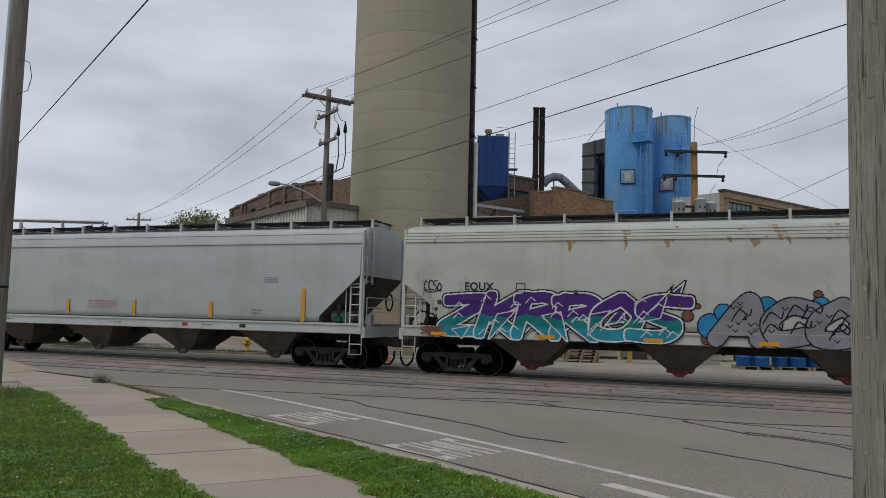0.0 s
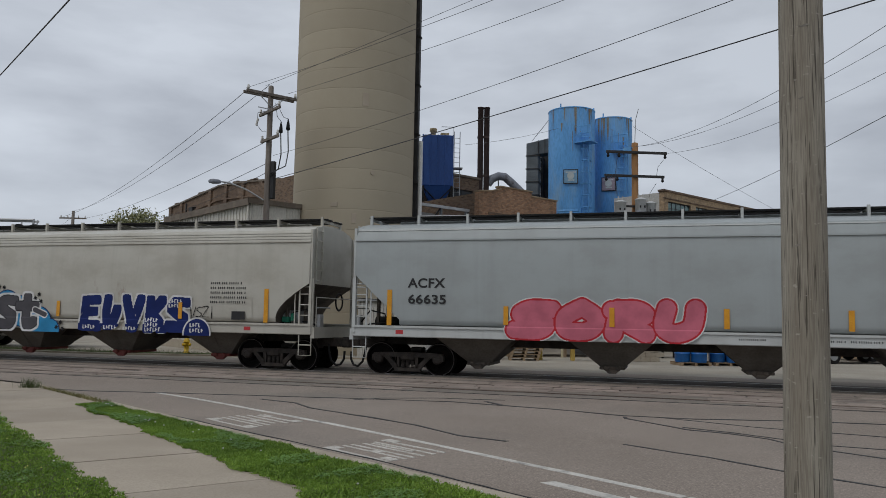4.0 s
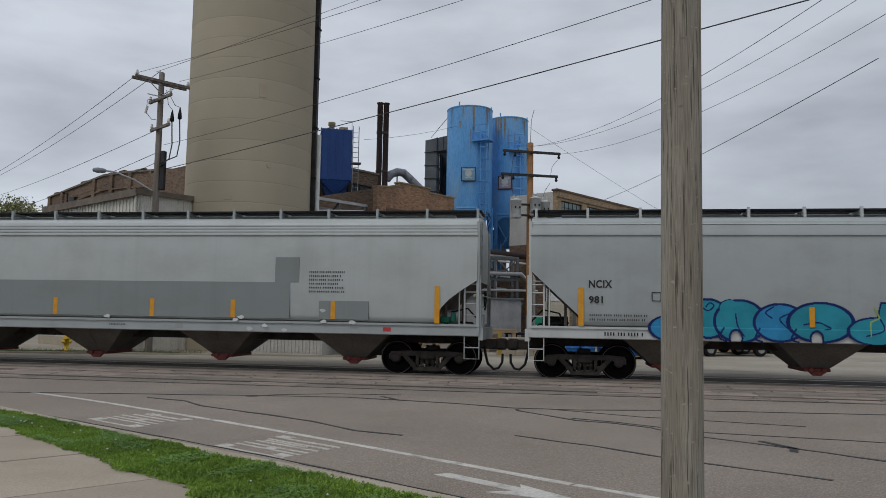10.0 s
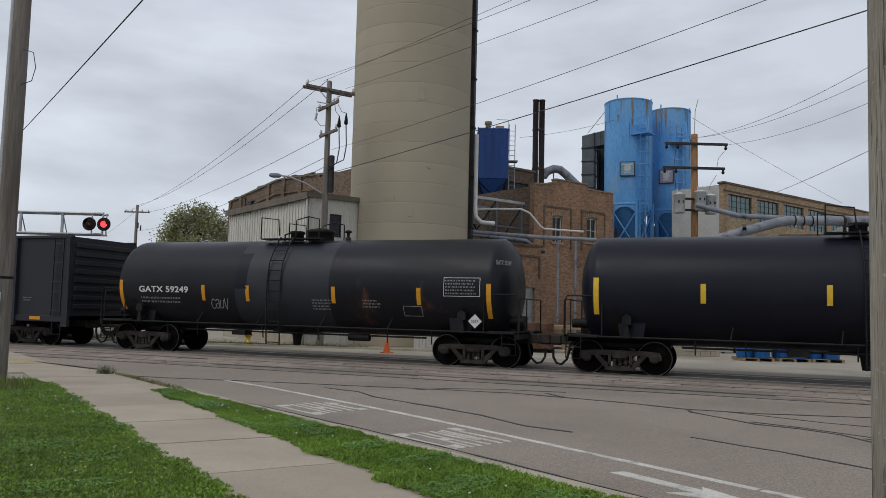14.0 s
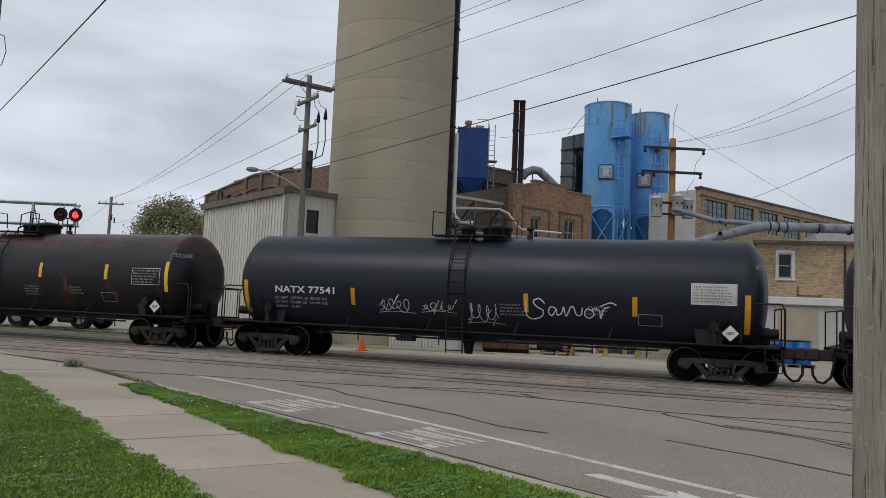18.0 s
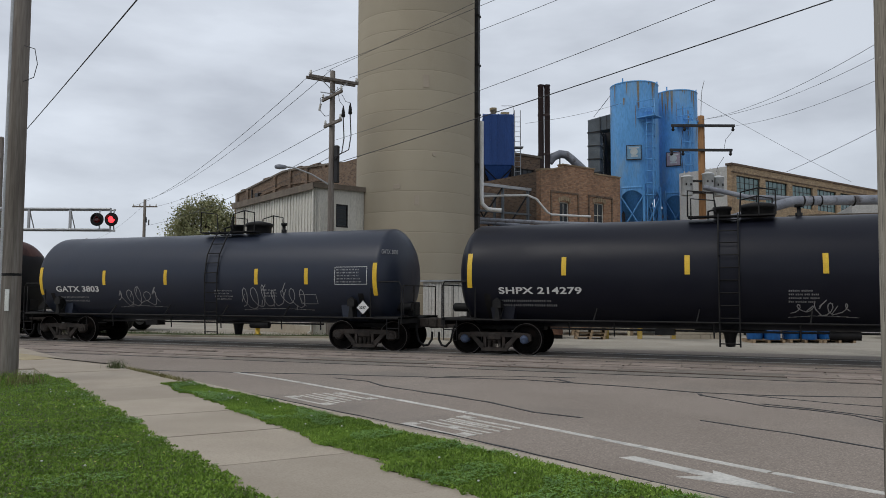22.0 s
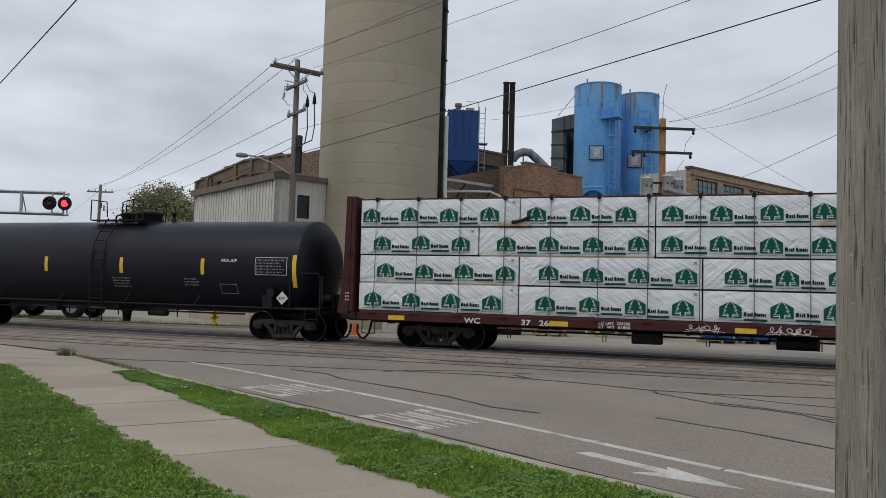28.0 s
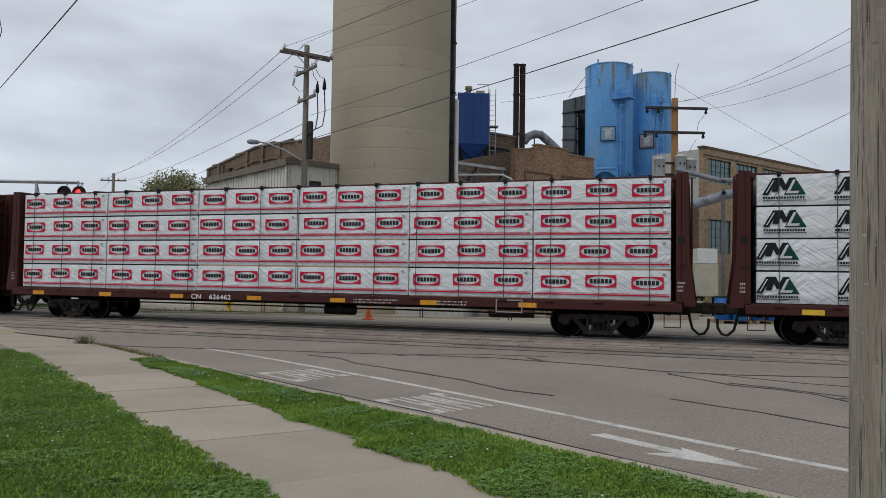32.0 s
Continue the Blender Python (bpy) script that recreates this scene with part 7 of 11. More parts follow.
    part("valve_housing", Shape().turned((lx - 0.15, 0, 3.72), (0, 0, 1), [(0, 0.22), (0.3, 0.22), (0.32, 0.26), (0.4, 0.24)], 16), trim, car)
    part("vent_valve", Shape().turned((lx + 1.75, 0, 3.78), (0, 0, 1), [(0, 0.09), (0.12, 0.09), (0.13, 0.05), (0.26, 0.05), (0.27, 0.11), (0.34, 0.11), (0.36, 0.04)], 12), trim, car)
    part("lid_bolt", Shape().pipe([(lx - 0.5, -0.2, 3.78), (lx - 0.5, -0.2, 4.0), (lx - 0.3, -0.2, 4.05)], 0.03, 6), trim, car)
    part("bottom_outlet", Shape().turned((lx, 0, 0.35), (0, 0, 1), [(0, 0.12), (0.3, 0.16), (0.5, 0.25)], 14).box(lx - 0.9, lx + 0.9, -0.06, 0.06, 0.72, 0.8), trim, car)
    part("piping", Shape().pipe([(-hb + 2.2, -0.7, 0.78), (hb - 2.2, -0.7, 0.78)], 0.03, 6).box(-2.4, -1.9, -0.9, -0.5, 0.66, 0.82), trim, car)
    part("air_reservoir", Shape().tube((1.8, -0.7, 0.72), (2.5, -0.7, 0.72), 0.11, 10), trim, car)
    for x in (-4.6, -3.4, -0.9, 1.1, 3.4, 4.8):
        part("drop_stay", shared("drop_stay_" + trim.name, lambda: Shape().tube((0, -1.4, 1.02), (0, -1.35, 0.62), 0.02, 6), trim), None, car, "", pose(x, 0, 0))
    # reflective strips
    strips = [(-hb + 0.05, zmark, 0.14, 0.98), (hb - 0.05, zmark, 0.14, 0.98)] + [(x, zmark + 0.1, 0.13, 0.5) for x in inner]
    reflectors(car, strips, 0, marks, tank_wrap)
    running_gear(car, length, length - 4.15, cap)
    return car


def head_text(car, text, hb, z, size, mat):
    """Small lettering on the rounded rear head, turned with the dish."""
    a, b = Vector((hb + 0.07, -1.36, 0)), Vector((hb + 0.37, -0.82, 0))
    yaw = math.degrees(math.atan2(b.y - a.y, b.x - a.x))
    ob = lettering(text, 0, 0, size, mat, car)
    bpy.context.view_layer.update()
    ob.matrix_basis = pose(a.x + 0.055, a.y - 0.035, z, 0, 0, yaw) @ pose(0, 0, 0, 90, 0, 0) @ Matrix.Diagonal(((b - a).length / max(0.05, ob.dimensions.x), 1, 1, 1))
    return ob


def flourish(m, x0, x1, z0, z1, r, ink, seed=0):
    """A quick looping signature in one pull, with a few crossing strokes."""
    rr = random.Random(seed)
    n = max(3, int((x1 - x0) / (0.2 if x1 - x0 < 1.2 else 0.31)))
    lw, pts, high = (x1 - x0) / n, [], [rr.uniform(0.45, 1.0) for _ in range(n + 1)]
    kick = [rr.uniform(0.25, 0.85) for _ in range(n + 1)]
    for i in range(10 * n):
        t = i / 10
        k = int(t)
        a = 2 * math.pi * t
        pts.append((x0 + lw * (t + kick[k] * 0.75 * math.sin(a)), z0 + (z1 - z0) * (0.5 - 0.5 * high[k] * math.cos(a) + 0.07 * math.sin(2.3 * t + seed))))
    m.line(pts, r, ink, False)
    for _ in range(n):
        x, z = rr.uniform(x0, x1), rr.uniform(z0, z1)
        m.line([(x - 0.05, z - rr.uniform(0.05, 0.16)), (x + rr.uniform(0.0, 0.12), z + rr.uniform(0.05, 0.16))], r, ink, False)
    m.line([(x0 - 0.05, z0 - 0.03), ((x0 + x1) / 2, z0 + 0.02), (x1 + 0.12, z0 - 0.02)], 0.7 * r, ink)


def placard(car, x, z, mat, y=-1.5, r=0.2):
    p = part("placard", Shape().plate([(x - r, z), (x, z - r), (x + r, z), (x, z + r)], y - 0.02, y), mat, car, "diamond hazard placard")
    part("placard_frame", Shape().plate([(x - r - 0.03, z), (x, z - r - 0.03), (x + r + 0.03, z), (x, z + r + 0.03)], y - 0.01, y + 0.01), BLACK, p)
    if mat is RED:
        part("placard_bar", Shape().box(x - 0.13, x + 0.13, y - 0.026, y - 0.02, z - 0.05, z + 0.05), LETTERWHITE, p)
    lettering("1202" if mat is RED else "3257", x - 0.115, z - 0.035, 0.075, LETTERBLACK, p, y - 0.03)


# gondola
def gondola(length, body, label, centre):
    car = thing("gondola_car", pose(centre, TRACK_Y, 0), label, "rail car", "train cars")
    h = length / 2
    hl = h - 0.75
    part("side_panel", Shape().box(-hl, hl, -1.5, -1.44, 0.95, 3.9), body, car)
    part("side_panel", Shape().box(-hl, hl, 1.44, 1.5, 0.95, 3.9), body, car)
    part("floor_pan", Shape().box(-hl, hl, -1.44, 1.44, 0.95, 1.1), body, car)
    part("load", Shape().box(-hl + 0.1, hl - 0.1, -1.42, 1.42, 1.1, 3.0), BALLAST, car)
    part("top_chord", Shape().box(-hl, hl, -1.58, -1.42, 3.84, 3.95, 0.015).box(-hl, hl, 1.42, 1.58, 3.84, 3.95, 0.015), body, car)
    part("side_sill", Shape().box(-hl, hl, -1.56, -1.4, 0.88, 1.1, 0.015).box(-hl, hl, 1.4, 1.56, 0.88, 1.1, 0.015), body, car)
    for x in [-hl + 0.1] + [0.14 + 1.18 * k for k in range(-6, 7)] + [hl - 0.1]:
        for m in (-1, 1):
            part("side_post", shared(f"gondola_post_{m}_" + body.name, lambda: Shape().plate([(-0.14, 0.72), (0.14, 0.72), (0.13, 1.2), (0.075, 3.84), (-0.075, 3.84), (-0.13, 1.2)], *sorted((m * 1.5, m * 1.62))), body), None, car, "", pose(x, 0, 0))
    for s in (-1, 1):
        ew = part("end_wall", Shape().box(*sorted((s * (hl - 0.08), s * hl)), -1.44, 1.44, 0.95, 3.9), body, car)
        for k in range(8):
            part("end_corrugation", Shape().box(*sorted((s * hl, s * (hl + 0.09))), -1.4, 1.4, 1.35 + 0.31 * k, 1.52 + 0.31 * k, 0.02), body, ew)
        part("ladder", ladder_shape(s * (hl - 0.5), 0.42, -1.62, 1.1, 3.8, 8), body, car)
        part("step", Shape().pipe([(s * (hl - 0.3), -1.55, 0.95), (s * (hl - 0.3), -1.55, 0.45), (s * (hl - 0.7), -1.55, 0.45), (s * (hl - 0.7), -1.55, 0.95)], 0.018, 6), body, car)
    part("underframe", Shape().box(-h + 0.6, h - 0.6, -0.25, 0.25, 0.7, 0.95).tube((1.0, -0.7, 0.6), (1.9, -0.7, 0.6), 0.15, 10).box(-2.5, -1.6, -0.8, -0.3, 0.5, 0.88), BLACK, car)
    running_gear(car, length, length - 6.4, TRUCKM)
    return car


# centre-beam flat car with wrapped timber
def wrap_shape(w, h, d, seed):
    """A wrapped pack: slack sheet on the near face, creased along the edges."""
    r = random.Random(seed)
    sh = Shape()
    nx, nz = 16, 6
    v = []
    for j in range(nz + 1):
        for i in range(nx + 1):
            edge = min(i, nx - i) == 0 or min(j, nz - j) == 0
            fold = 0.012 * math.sin(2.2 * i + 1.7 * j + seed) + 0.01 * r.uniform(-1, 1)
            v.append((w * i / nx, 0.02 if edge else -0.012 + 0.6 * fold, h * j / nz + (0.008 * r.uniform(-1, 1) if 0 < j < nz else 0)))
    sh.add(v, [((nx + 1) * j + i, (nx + 1) * j + i + 1, (nx + 1) * (j + 1) + i + 1, (nx + 1) * (j + 1) + i) for j in range(nz) for i in range(nx)], True)
    sh.box(0.0, w, 0.021, d, 0.0, h)
    return sh


def wrap_material(name, tint):
    m, nt, b = material(name, 0.36, 0.0, 0.5)
    col = blend(nt, ramp_of(nt, noise_of(nt, 1.6, 5), 0.35, 0.7), tuple(0.88 * c for c in tint), tint)
    creases = []
    for turn, scale in ((0.75, 2.2), (-0.6, 2.6), (0.2, 1.6)):
        tc, mp, n = nt.nodes.new("ShaderNodeTexCoord"), nt.nodes.new("ShaderNodeMapping"), nt.nodes.new("ShaderNodeTexNoise")
        tw, info, shift = nt.nodes.new("ShaderNodeMapping"), nt.nodes.new("ShaderNodeObjectInfo"), nt.nodes.new("ShaderNodeVectorMath")
        tw.inputs["Rotation"].default_value, mp.inputs["Scale"].default_value = (0, turn, 0), (0.3, 1, 3.9)
        shift.operation = "SCALE"
        shift.inputs[0].default_value = (31, 0, 17)
        nt.links.new(info.outputs["Random"], shift.inputs["Scale"])
        nt.links.new(shift.outputs["Vector"], mp.inputs["Location"])
        n.inputs["Scale"].default_value, n.inputs["Detail"].default_value, n.inputs["Roughness"].default_value = scale, 5, 0.55
        nt.links.new(tc.outputs["Object"], tw.inputs["Vector"])
        nt.links.new(tw.outputs["Vector"], mp.inputs["Vector"])
        nt.links.new(mp.outputs["Vector"], n.inputs["Vector"])
        creases.append(ramp_of(nt, n.outputs["Fac"], 0.35, 0.68))
    mask = ramp_of(nt, noise_of(nt, 0.7, 2), 0.3, 0.7)
    mixed = blend(nt, mask, creases[0], creases[1])
    mixed = blend(nt, 0.3, mixed, creases[2])
    nt.links.new(col, b.inputs["Base Color"])
    relief(nt, b, mixed, 0.75, 0.05)
    return m


WRAP = wrap_material("white_timber_wrap", (0.735, 0.77, 0.79))
WRAPWHITE = paint("white_print_gap", (0.68, 0.71, 0.72))
GREENINK, REDINK = paint("green_print", (0.004, 0.1, 0.06)), paint("red_print", (0.6, 0.018, 0.06))
MAROON = car_paint("maroon_car_paint", (0.06, 0.015, 0.014), (0.04, 0.025, 0.022), 0.5, 0.15, 0.6, spec=0.2)
LUMBER = surface("sawn_timber", (0.42, 0.3, 0.16), (0.55, 0.41, 0.24), 3, 30, 0.8, bump=0.2)


INKBLACK, INKGREEN = paint("dark_green_black_print", (0.012, 0.02, 0.02)), paint("deep_green_print", (0.006, 0.06, 0.042))
CABLE, _nt, _b = material("dark_tie_cable", 0.5)
_b.inputs["Base Color"].default_value = (0.035, 0.035, 0.036, 1)


def slabs(*boxes):
    sh = Shape()
    for a, b, c, d in boxes:
        sh.box(a, b, -0.004, 0, c, d)
    return sh


def word_bars(x, z, h, signs):
    """A printed word as a row of plain bars: (width, height) for each letter, None for a gap."""
    boxes = []
    for w, tall in signs:
        if tall:
            boxes.append((x, x + 0.78 * w, z, z + h * tall))
        x += w
    return slabs(*boxes)


TWO_WORDS = [(0.085, 1.35), (0.05, 1), (0.045, 1), (0.04, 1.3), (0.03, 0), (0.055, 1.35), (0.036, 1), (0.05, 1), (0.045, 1), (0.05, 1), (0.036, 1)]
ONE_WORD = [(0.1, 1)] * 6


def house_mark():
    """A solid house outline."""
    return Shape().plate([(-0.265, 0.0), (0.265, 0.0), (0.265, 0.27), (0.0, 0.42), (-0.265, 0.27)], -0.004, 0)


def fir(grow, y):
    """A stepped fir; grow widens it evenly."""
    half = [(0.0, 0.4), (0.105, 0.29), (0.065, 0.29), (0.145, 0.195), (0.085, 0.195), (0.17, 0.095), (0.045, 0.095), (0.045, 0.0)]
    right = [(x + (grow if x else 0), z + (grow * 1.3 if k == 0 else -0.6 * grow if z and k % 2 else 0.0)) for k, (x, z) in enumerate(half)]
    tiers = Shape()
    for a, b in ((0, 1), (2, 3), (4, 5)):
        (xa, za), (xb, zb) = right[a], right[b]
        tiers.plate([(-xb, zb), (xb, zb), (xa, za), (-xa, za)] if xa else [(-xb, zb), (xb, zb), (0.0, za)], y - 0.0004 * a, -0.001)
    return tiers.plate([(-right[7][0], 0.0), (right[7][0], 0.0), (right[6][0], right[6][1] + 0.02), (-right[6][0], right[6][1] + 0.02)], y - 0.0028, -0.001)


def fir_halo():
    """The white outline of the fir, with white strokes up both walls."""
    sh = fir(0.026, -0.0046)
    for m in (-1, 1):
        sh.box(*sorted((m * 0.065, m * 0.2)), -0.0066, -0.0045, 0.04, 0.06)
    return sh


def peak_mark():
    """A slanted strip and two dark strokes beside a peak."""
    sh = Shape()
    sh.plate([(-0.52, 0.0), (-0.38, 0.0), (-0.14, 0.42), (-0.28, 0.42)], -0.004, 0)
    sh.plate([(-0.3, 0.08), (-0.16, 0.08), (-0.06, 0.42), (-0.2, 0.42)], -0.0042, 0)
    sh.plate([(-0.2, 0.42), (-0.06, 0.42), (0.08, 0.12), (-0.04, 0.12)], -0.0045, 0)
    sh.plate([(-0.04, 0.12), (0.08, 0.12), (0.22, 0.42), (0.1, 0.42)], -0.0048, 0)
    return sh


def peak_lines():
    """The pale letter strokes on the green peak."""
    return Shape().plate([(0.02, 0.03), (0.3, 0.03), (0.33, 0.09), (0.12, 0.09), (0.25, 0.37), (0.19, 0.37)], -0.0068, -0.005).plate([(-0.44, 0.05), (-0.41, 0.05), (-0.24, 0.36), (-0.27, 0.36)], -0.0068, -0.0045)


def oval_ring():
    """A printed rectangle with an oval left white."""
    n, ox, oz, w, h = 40, 0.372, 0.137, 0.41, 0.165
    out = []
    for k in range(n):
        a = 2 * math.pi * (k + 0.5) / n
        c, q = math.cos(a), math.sin(a)
        m = min(w / max(abs(c), 1e-6), h / max(abs(q), 1e-6))
        out.append((m * c, m * q))
    v = [(a, -0.003, b) for a, b in out] + [(ox * math.cos(2 * math.pi * (k + 0.5) / n), -0.003, oz * math.sin(2 * math.pi * (k + 0.5) / n)) for k in range(n)]
    return Shape().add(v, [(k, (k + 1) % n, n + (k + 1) % n, n + k) for k in range(n)])


def centrebeam(length, label, centre, kind, il=22.2, seed=0):
    car = thing("centerbeam_car", pose(centre, TRACK_Y, 0), label, "rail car", "train cars")
    h = length / 2
    hi = il / 2
    part("deck", Shape().box(-h + 0.7, h - 0.7, -1.5, 1.5, 0.92, 1.06, 0.015), MAROON, car)
    for m in (-1, 1):
        part("side_sill", Shape().box(-h + 0.75, h - 0.75, *sorted((m * 1.46, m * 1.56)), 0.79, 1.02, 0.015), MAROON, car)
    for s in (-1, 1):
        bk = part("bulkhead", Shape().box(*sorted((s * hi, s * (hi + 0.14))), -1.5, 1.5, 1.0, 4.4, 0.02), MAROON, car)
        for y in (-1.45, 1.45):
            part("bulkhead_post", Shape().plate([(s * (hi + 0.14), 0.95), (s * (hi + 0.5), 0.95), (s * (hi + 0.34), 2.2), (s * (hi + 0.3), 4.4), (s * (hi + 0.14), 4.4)], y - 0.05, y + 0.05), MAROON, bk)
        for y in (-0.5, 0.5):
            part("bulkhead_post", Shape().box(*sorted((s * (hi + 0.14), s * (hi + 0.3))), y - 0.06, y + 0.06, 1.0, 4.4), MAROON, bk)
        for k in range(8):
            part("bulkhead_rib", Shape().box(*sorted((s * (hi + 0.14), s * (hi + 0.24))), -1.4, 1.4, 1.25 + 0.41 * k, 1.33 + 0.41 * k), MAROON, bk)
        part("ladder", Shape().box(*sorted((s * (hi + 0.36), s * (hi + 0.4))), -1.2, -1.16, 1.0, 4.3).box(*sorted((s * (hi + 0.36), s * (hi + 0.4))), -0.8, -0.76, 1.0, 4.3).add(*rungs(s * (hi + 0.38), -1.2, -0.76, 1.2, 4.2, 9)), MAROON, bk)
        part("grab_iron", Shape().pipe([(s * (hi + 0.02), -1.5, 2.0), (s * (hi + 0.02), -1.56, 2.0), (s * (hi + 0.24), -1.56, 2.0), (s * (hi + 0.24), -1.5, 2.0)], 0.014, 5), MAROON, bk)
        part("bulkhead_plate", Shape().box(*sorted((s * (hi + 0.06), s * (hi + 0.22))), -1.508, -1.5, 2.55, 2.75), BLACK, bk, "small dark plate")
        bars(car, s * (hi + 0.15) - 0.1, 1.3, 0.2, 0.3, 3, LETTERWHITE, -1.5, seed + 40 + s)
        part("step", Shape().pipe([(s * (h - 0.8), -1.52, 0.75), (s * (h - 0.8), -1.52, 0.4), (s * (h - 1.2), -1.52, 0.4), (s * (h - 1.2), -1.52, 0.75)], 0.018, 6), MAROON, car)
    part("top_beam", Shape().box(-hi - 0.3, hi + 0.3, -0.14, 0.14, 4.36, 4.5, 0.015), MAROON, car)
    part("centre_beam", Shape().box(-hi, hi, -0.05, 0.05, 1.06, 4.36), MAROON, car)
    part("underframe", Shape().box(-h + 0.6, h - 0.6, -0.3, 0.3, 0.68, 0.92), BLACK, car)
    part("air_reservoir", Shape().tube((0.6, -0.6, 0.56), (1.6, -0.6, 0.56), 0.16, 10), BLACK, car)
    if kind != "oval":
        part("brake_valve", Shape().box(-3.0, -2.2, -0.9, -0.4, 0.4, 0.7, 0.03), BLACK, car)
    part("train_pipe", Shape().tube((-hi + 2, -0.8, 0.62), (hi - 2, -0.8, 0.62), 0.025, 6), BLACK, car)
    running_gear(car, length, length - 5.9, TRUCKM)
    # tie-down cables over the load, with winches under the sill
    n = int(round(il / 1.32))
    for k in range(n):
        x = -hi + il * (k + 0.5) / n
        part("tie_cable", shared("tie_cable", lambda: Shape().pipe([(0, -0.16, 4.44), (0, -1.3, 4.36), (0, -1.452, 4.3), (0, -1.462, 2.6), (0, -1.5, 1.02)], 0.011, 5), CABLE), None, car, "", pose(x, 0, 0))
        part("corner_guard", shared("corner_guard", lambda: Shape().box(-0.045, 0.045, -1.475, -1.3, 4.24, 4.36, 0.01), BLACK), None, car, "", pose(x, 0, 0))
        part("winch", shared("cable_winch", lambda: Shape().box(-0.13, 0.13, -1.6, -1.56, 0.97, 1.04, 0.01), MAROON), None, car, "", pose(x, 0, 0))
        if k % 2:
            part("tie_down", shared("tiedown", lambda: Shape().pipe([(-0.04, -1.5, 0.72), (-0.04, -1.5, 0.45), (0.04, -1.5, 0.45), (0.04, -1.5, 0.72)], 0.014, 5), BLACK), None, car, "", pose(x + 0.2, 0, 0))
    tiers = [1.08, 1.9, 2.71, 3.52, 4.33]
    r = random.Random(seed)
    step, mz = {"tree": (1.24, 0.13), "oval": (1.13, 0.46), "peak": (1.45, 0.25)}[kind]
    for side in (-1, 1):
        for t in range(4):
            z0, z1 = tiers[t], tiers[t + 1] - 0.045
            lens = [4.9, 4.9, 4.9, 3.7, 3.7] if kind != "oval" else [3.7] * 6
            if seed == 26:
                lens = [4.94, 4.95, 4.86, 4.87, 2.48]
            elif seed != 27:
                r.shuffle(lens)
            total, cuts = sum(lens), [-hi + 0.12]
            for a in lens:
                cuts.append(cuts[-1] + a * (il - 0.24) / total)
            for k in range(len(lens)):
                x0, x1 = cuts[k] + 0.012 + 0.02 * r.random() + (0.1 if (seed, k) == (26, 2) else 0), cuts[k + 1] - 0.012
                if side > 0:
                    if t == 0:
                        part("timber_pack", Shape().box(x0, x1, 0.1, 1.4, 1.08, 4.3), WRAP, car)
                    continue
                w = x1 - x0
                pk = part("timber_pack", wrap_shape(w, z1 - z0, 1.25, seed + 10 * t + k), WRAP, car, "", pose(x0, -1.4 + 0.012 * r.uniform(-1, 1), z0))
                part("runner", Shape().box(0.03, w - 0.03, 0.03, 1.2, -0.043, -0.001), LUMBER if r.random() < 0.2 else BLACK, pk)
                pitch = w / max(1, round(w / step - 0.15))
                x = 0.33 + r.uniform(0, 0.5) if kind == "tree" else 0.5 + r.uniform(-0.05, 0.2)
                while x < w - (0.34 if kind == "tree" else 0.46):
                    at = pose(x, -0.03, mz + 0.02 * r.uniform(-1, 1))
                    if kind == "tree":
                        part("printed_mark", shared("print_house", house_mark, GREENINK), None, pk, "", at)
                        part("printed_outline", shared("print_halo", fir_halo, WRAPWHITE), None, pk, "white fir outline", at)["kind"] = "stuff"
                        part("printed_fir", shared("print_fir", lambda: fir(0.0, -0.0085), GREENINK), None, pk, "green fir", at)["kind"] = "stuff"
                        if x + 0.9 < w:
                            part("printed_word", shared("print_word", lambda: word_bars(0.31, 0.05, 0.075, TWO_WORDS), INKBLACK), None, pk, "row of dark letter blocks", at)["kind"] = "stuff"
                            part("printed_bar", shared("print_bar", lambda: slabs((0.31, 0.86, -0.07, -0.015)), INKGREEN), None, pk, "", at)
                        part("printed_line", shared("print_line", lambda: slabs((-0.28, 0.3, -0.065, -0.055)), GREENINK), None, pk, "", at)
                    elif kind == "oval":
                        part("printed_mark", shared("print_oval", oval_ring, REDINK), None, pk, "", at)
                        part("printed_word", shared("print_oval_word", lambda: word_bars(-0.29, -0.055, 0.115, ONE_WORD), LETTERBLACK), None, pk, "row of black letter blocks", at)["kind"] = "stuff"
                    else:
                        part("printed_mark", shared("print_peak", peak_mark, INKBLACK), None, pk, "", at)
                        part("printed_peak", shared("print_half_peak", lambda: Shape().plate([(-0.02, 0.0), (0.48, 0.0), (0.22, 0.44)], -0.0046, 0), INKGREEN), None, pk, "", at)
                        part("printed_line", shared("print_peak_line", peak_lines, WHITES), None, pk, "", at)
                        part("printed_word", shared("print_peak_word", lambda: slabs(*[(-0.5 + 0.06 * q, -0.5 + 0.06 * q + 0.042, -0.1, -0.045) for q in range(16)], *[(-0.5 + 0.045 * q, -0.5 + 0.045 * q + 0.03, -0.155, -0.125) for q in range(22)]), INKBLACK), None, pk, "rows of dark letter blocks", at)["kind"] = "stuff"
                    x += pitch
                if kind == "oval":
                    part("printed_band", Shape().box(0.02, w - 0.02, -0.026, -0.018, 0.1, 0.135), REDINK, pk)
                    part("printed_band", Shape().box(0.02, w - 0.02, -0.026, -0.018, 0.155, 0.165), REDINK, pk)
                part("pack_label", Shape().box(w - 0.2, w - 0.12, -0.02, -0.012, z1 - z0 - 0.13, z1 - z0 - 0.07), LETTERGREY, pk, "small grey printed label")
    spots = [1.07 + 2.87 * k for k in range(7)] if kind == "oval" else [1.45, 6.2, 9.8, 12.3, 14.75, 18.35, 20.9] if seed == 26 else [1.4, 6.05, 10.7, 15.24, 20.15]
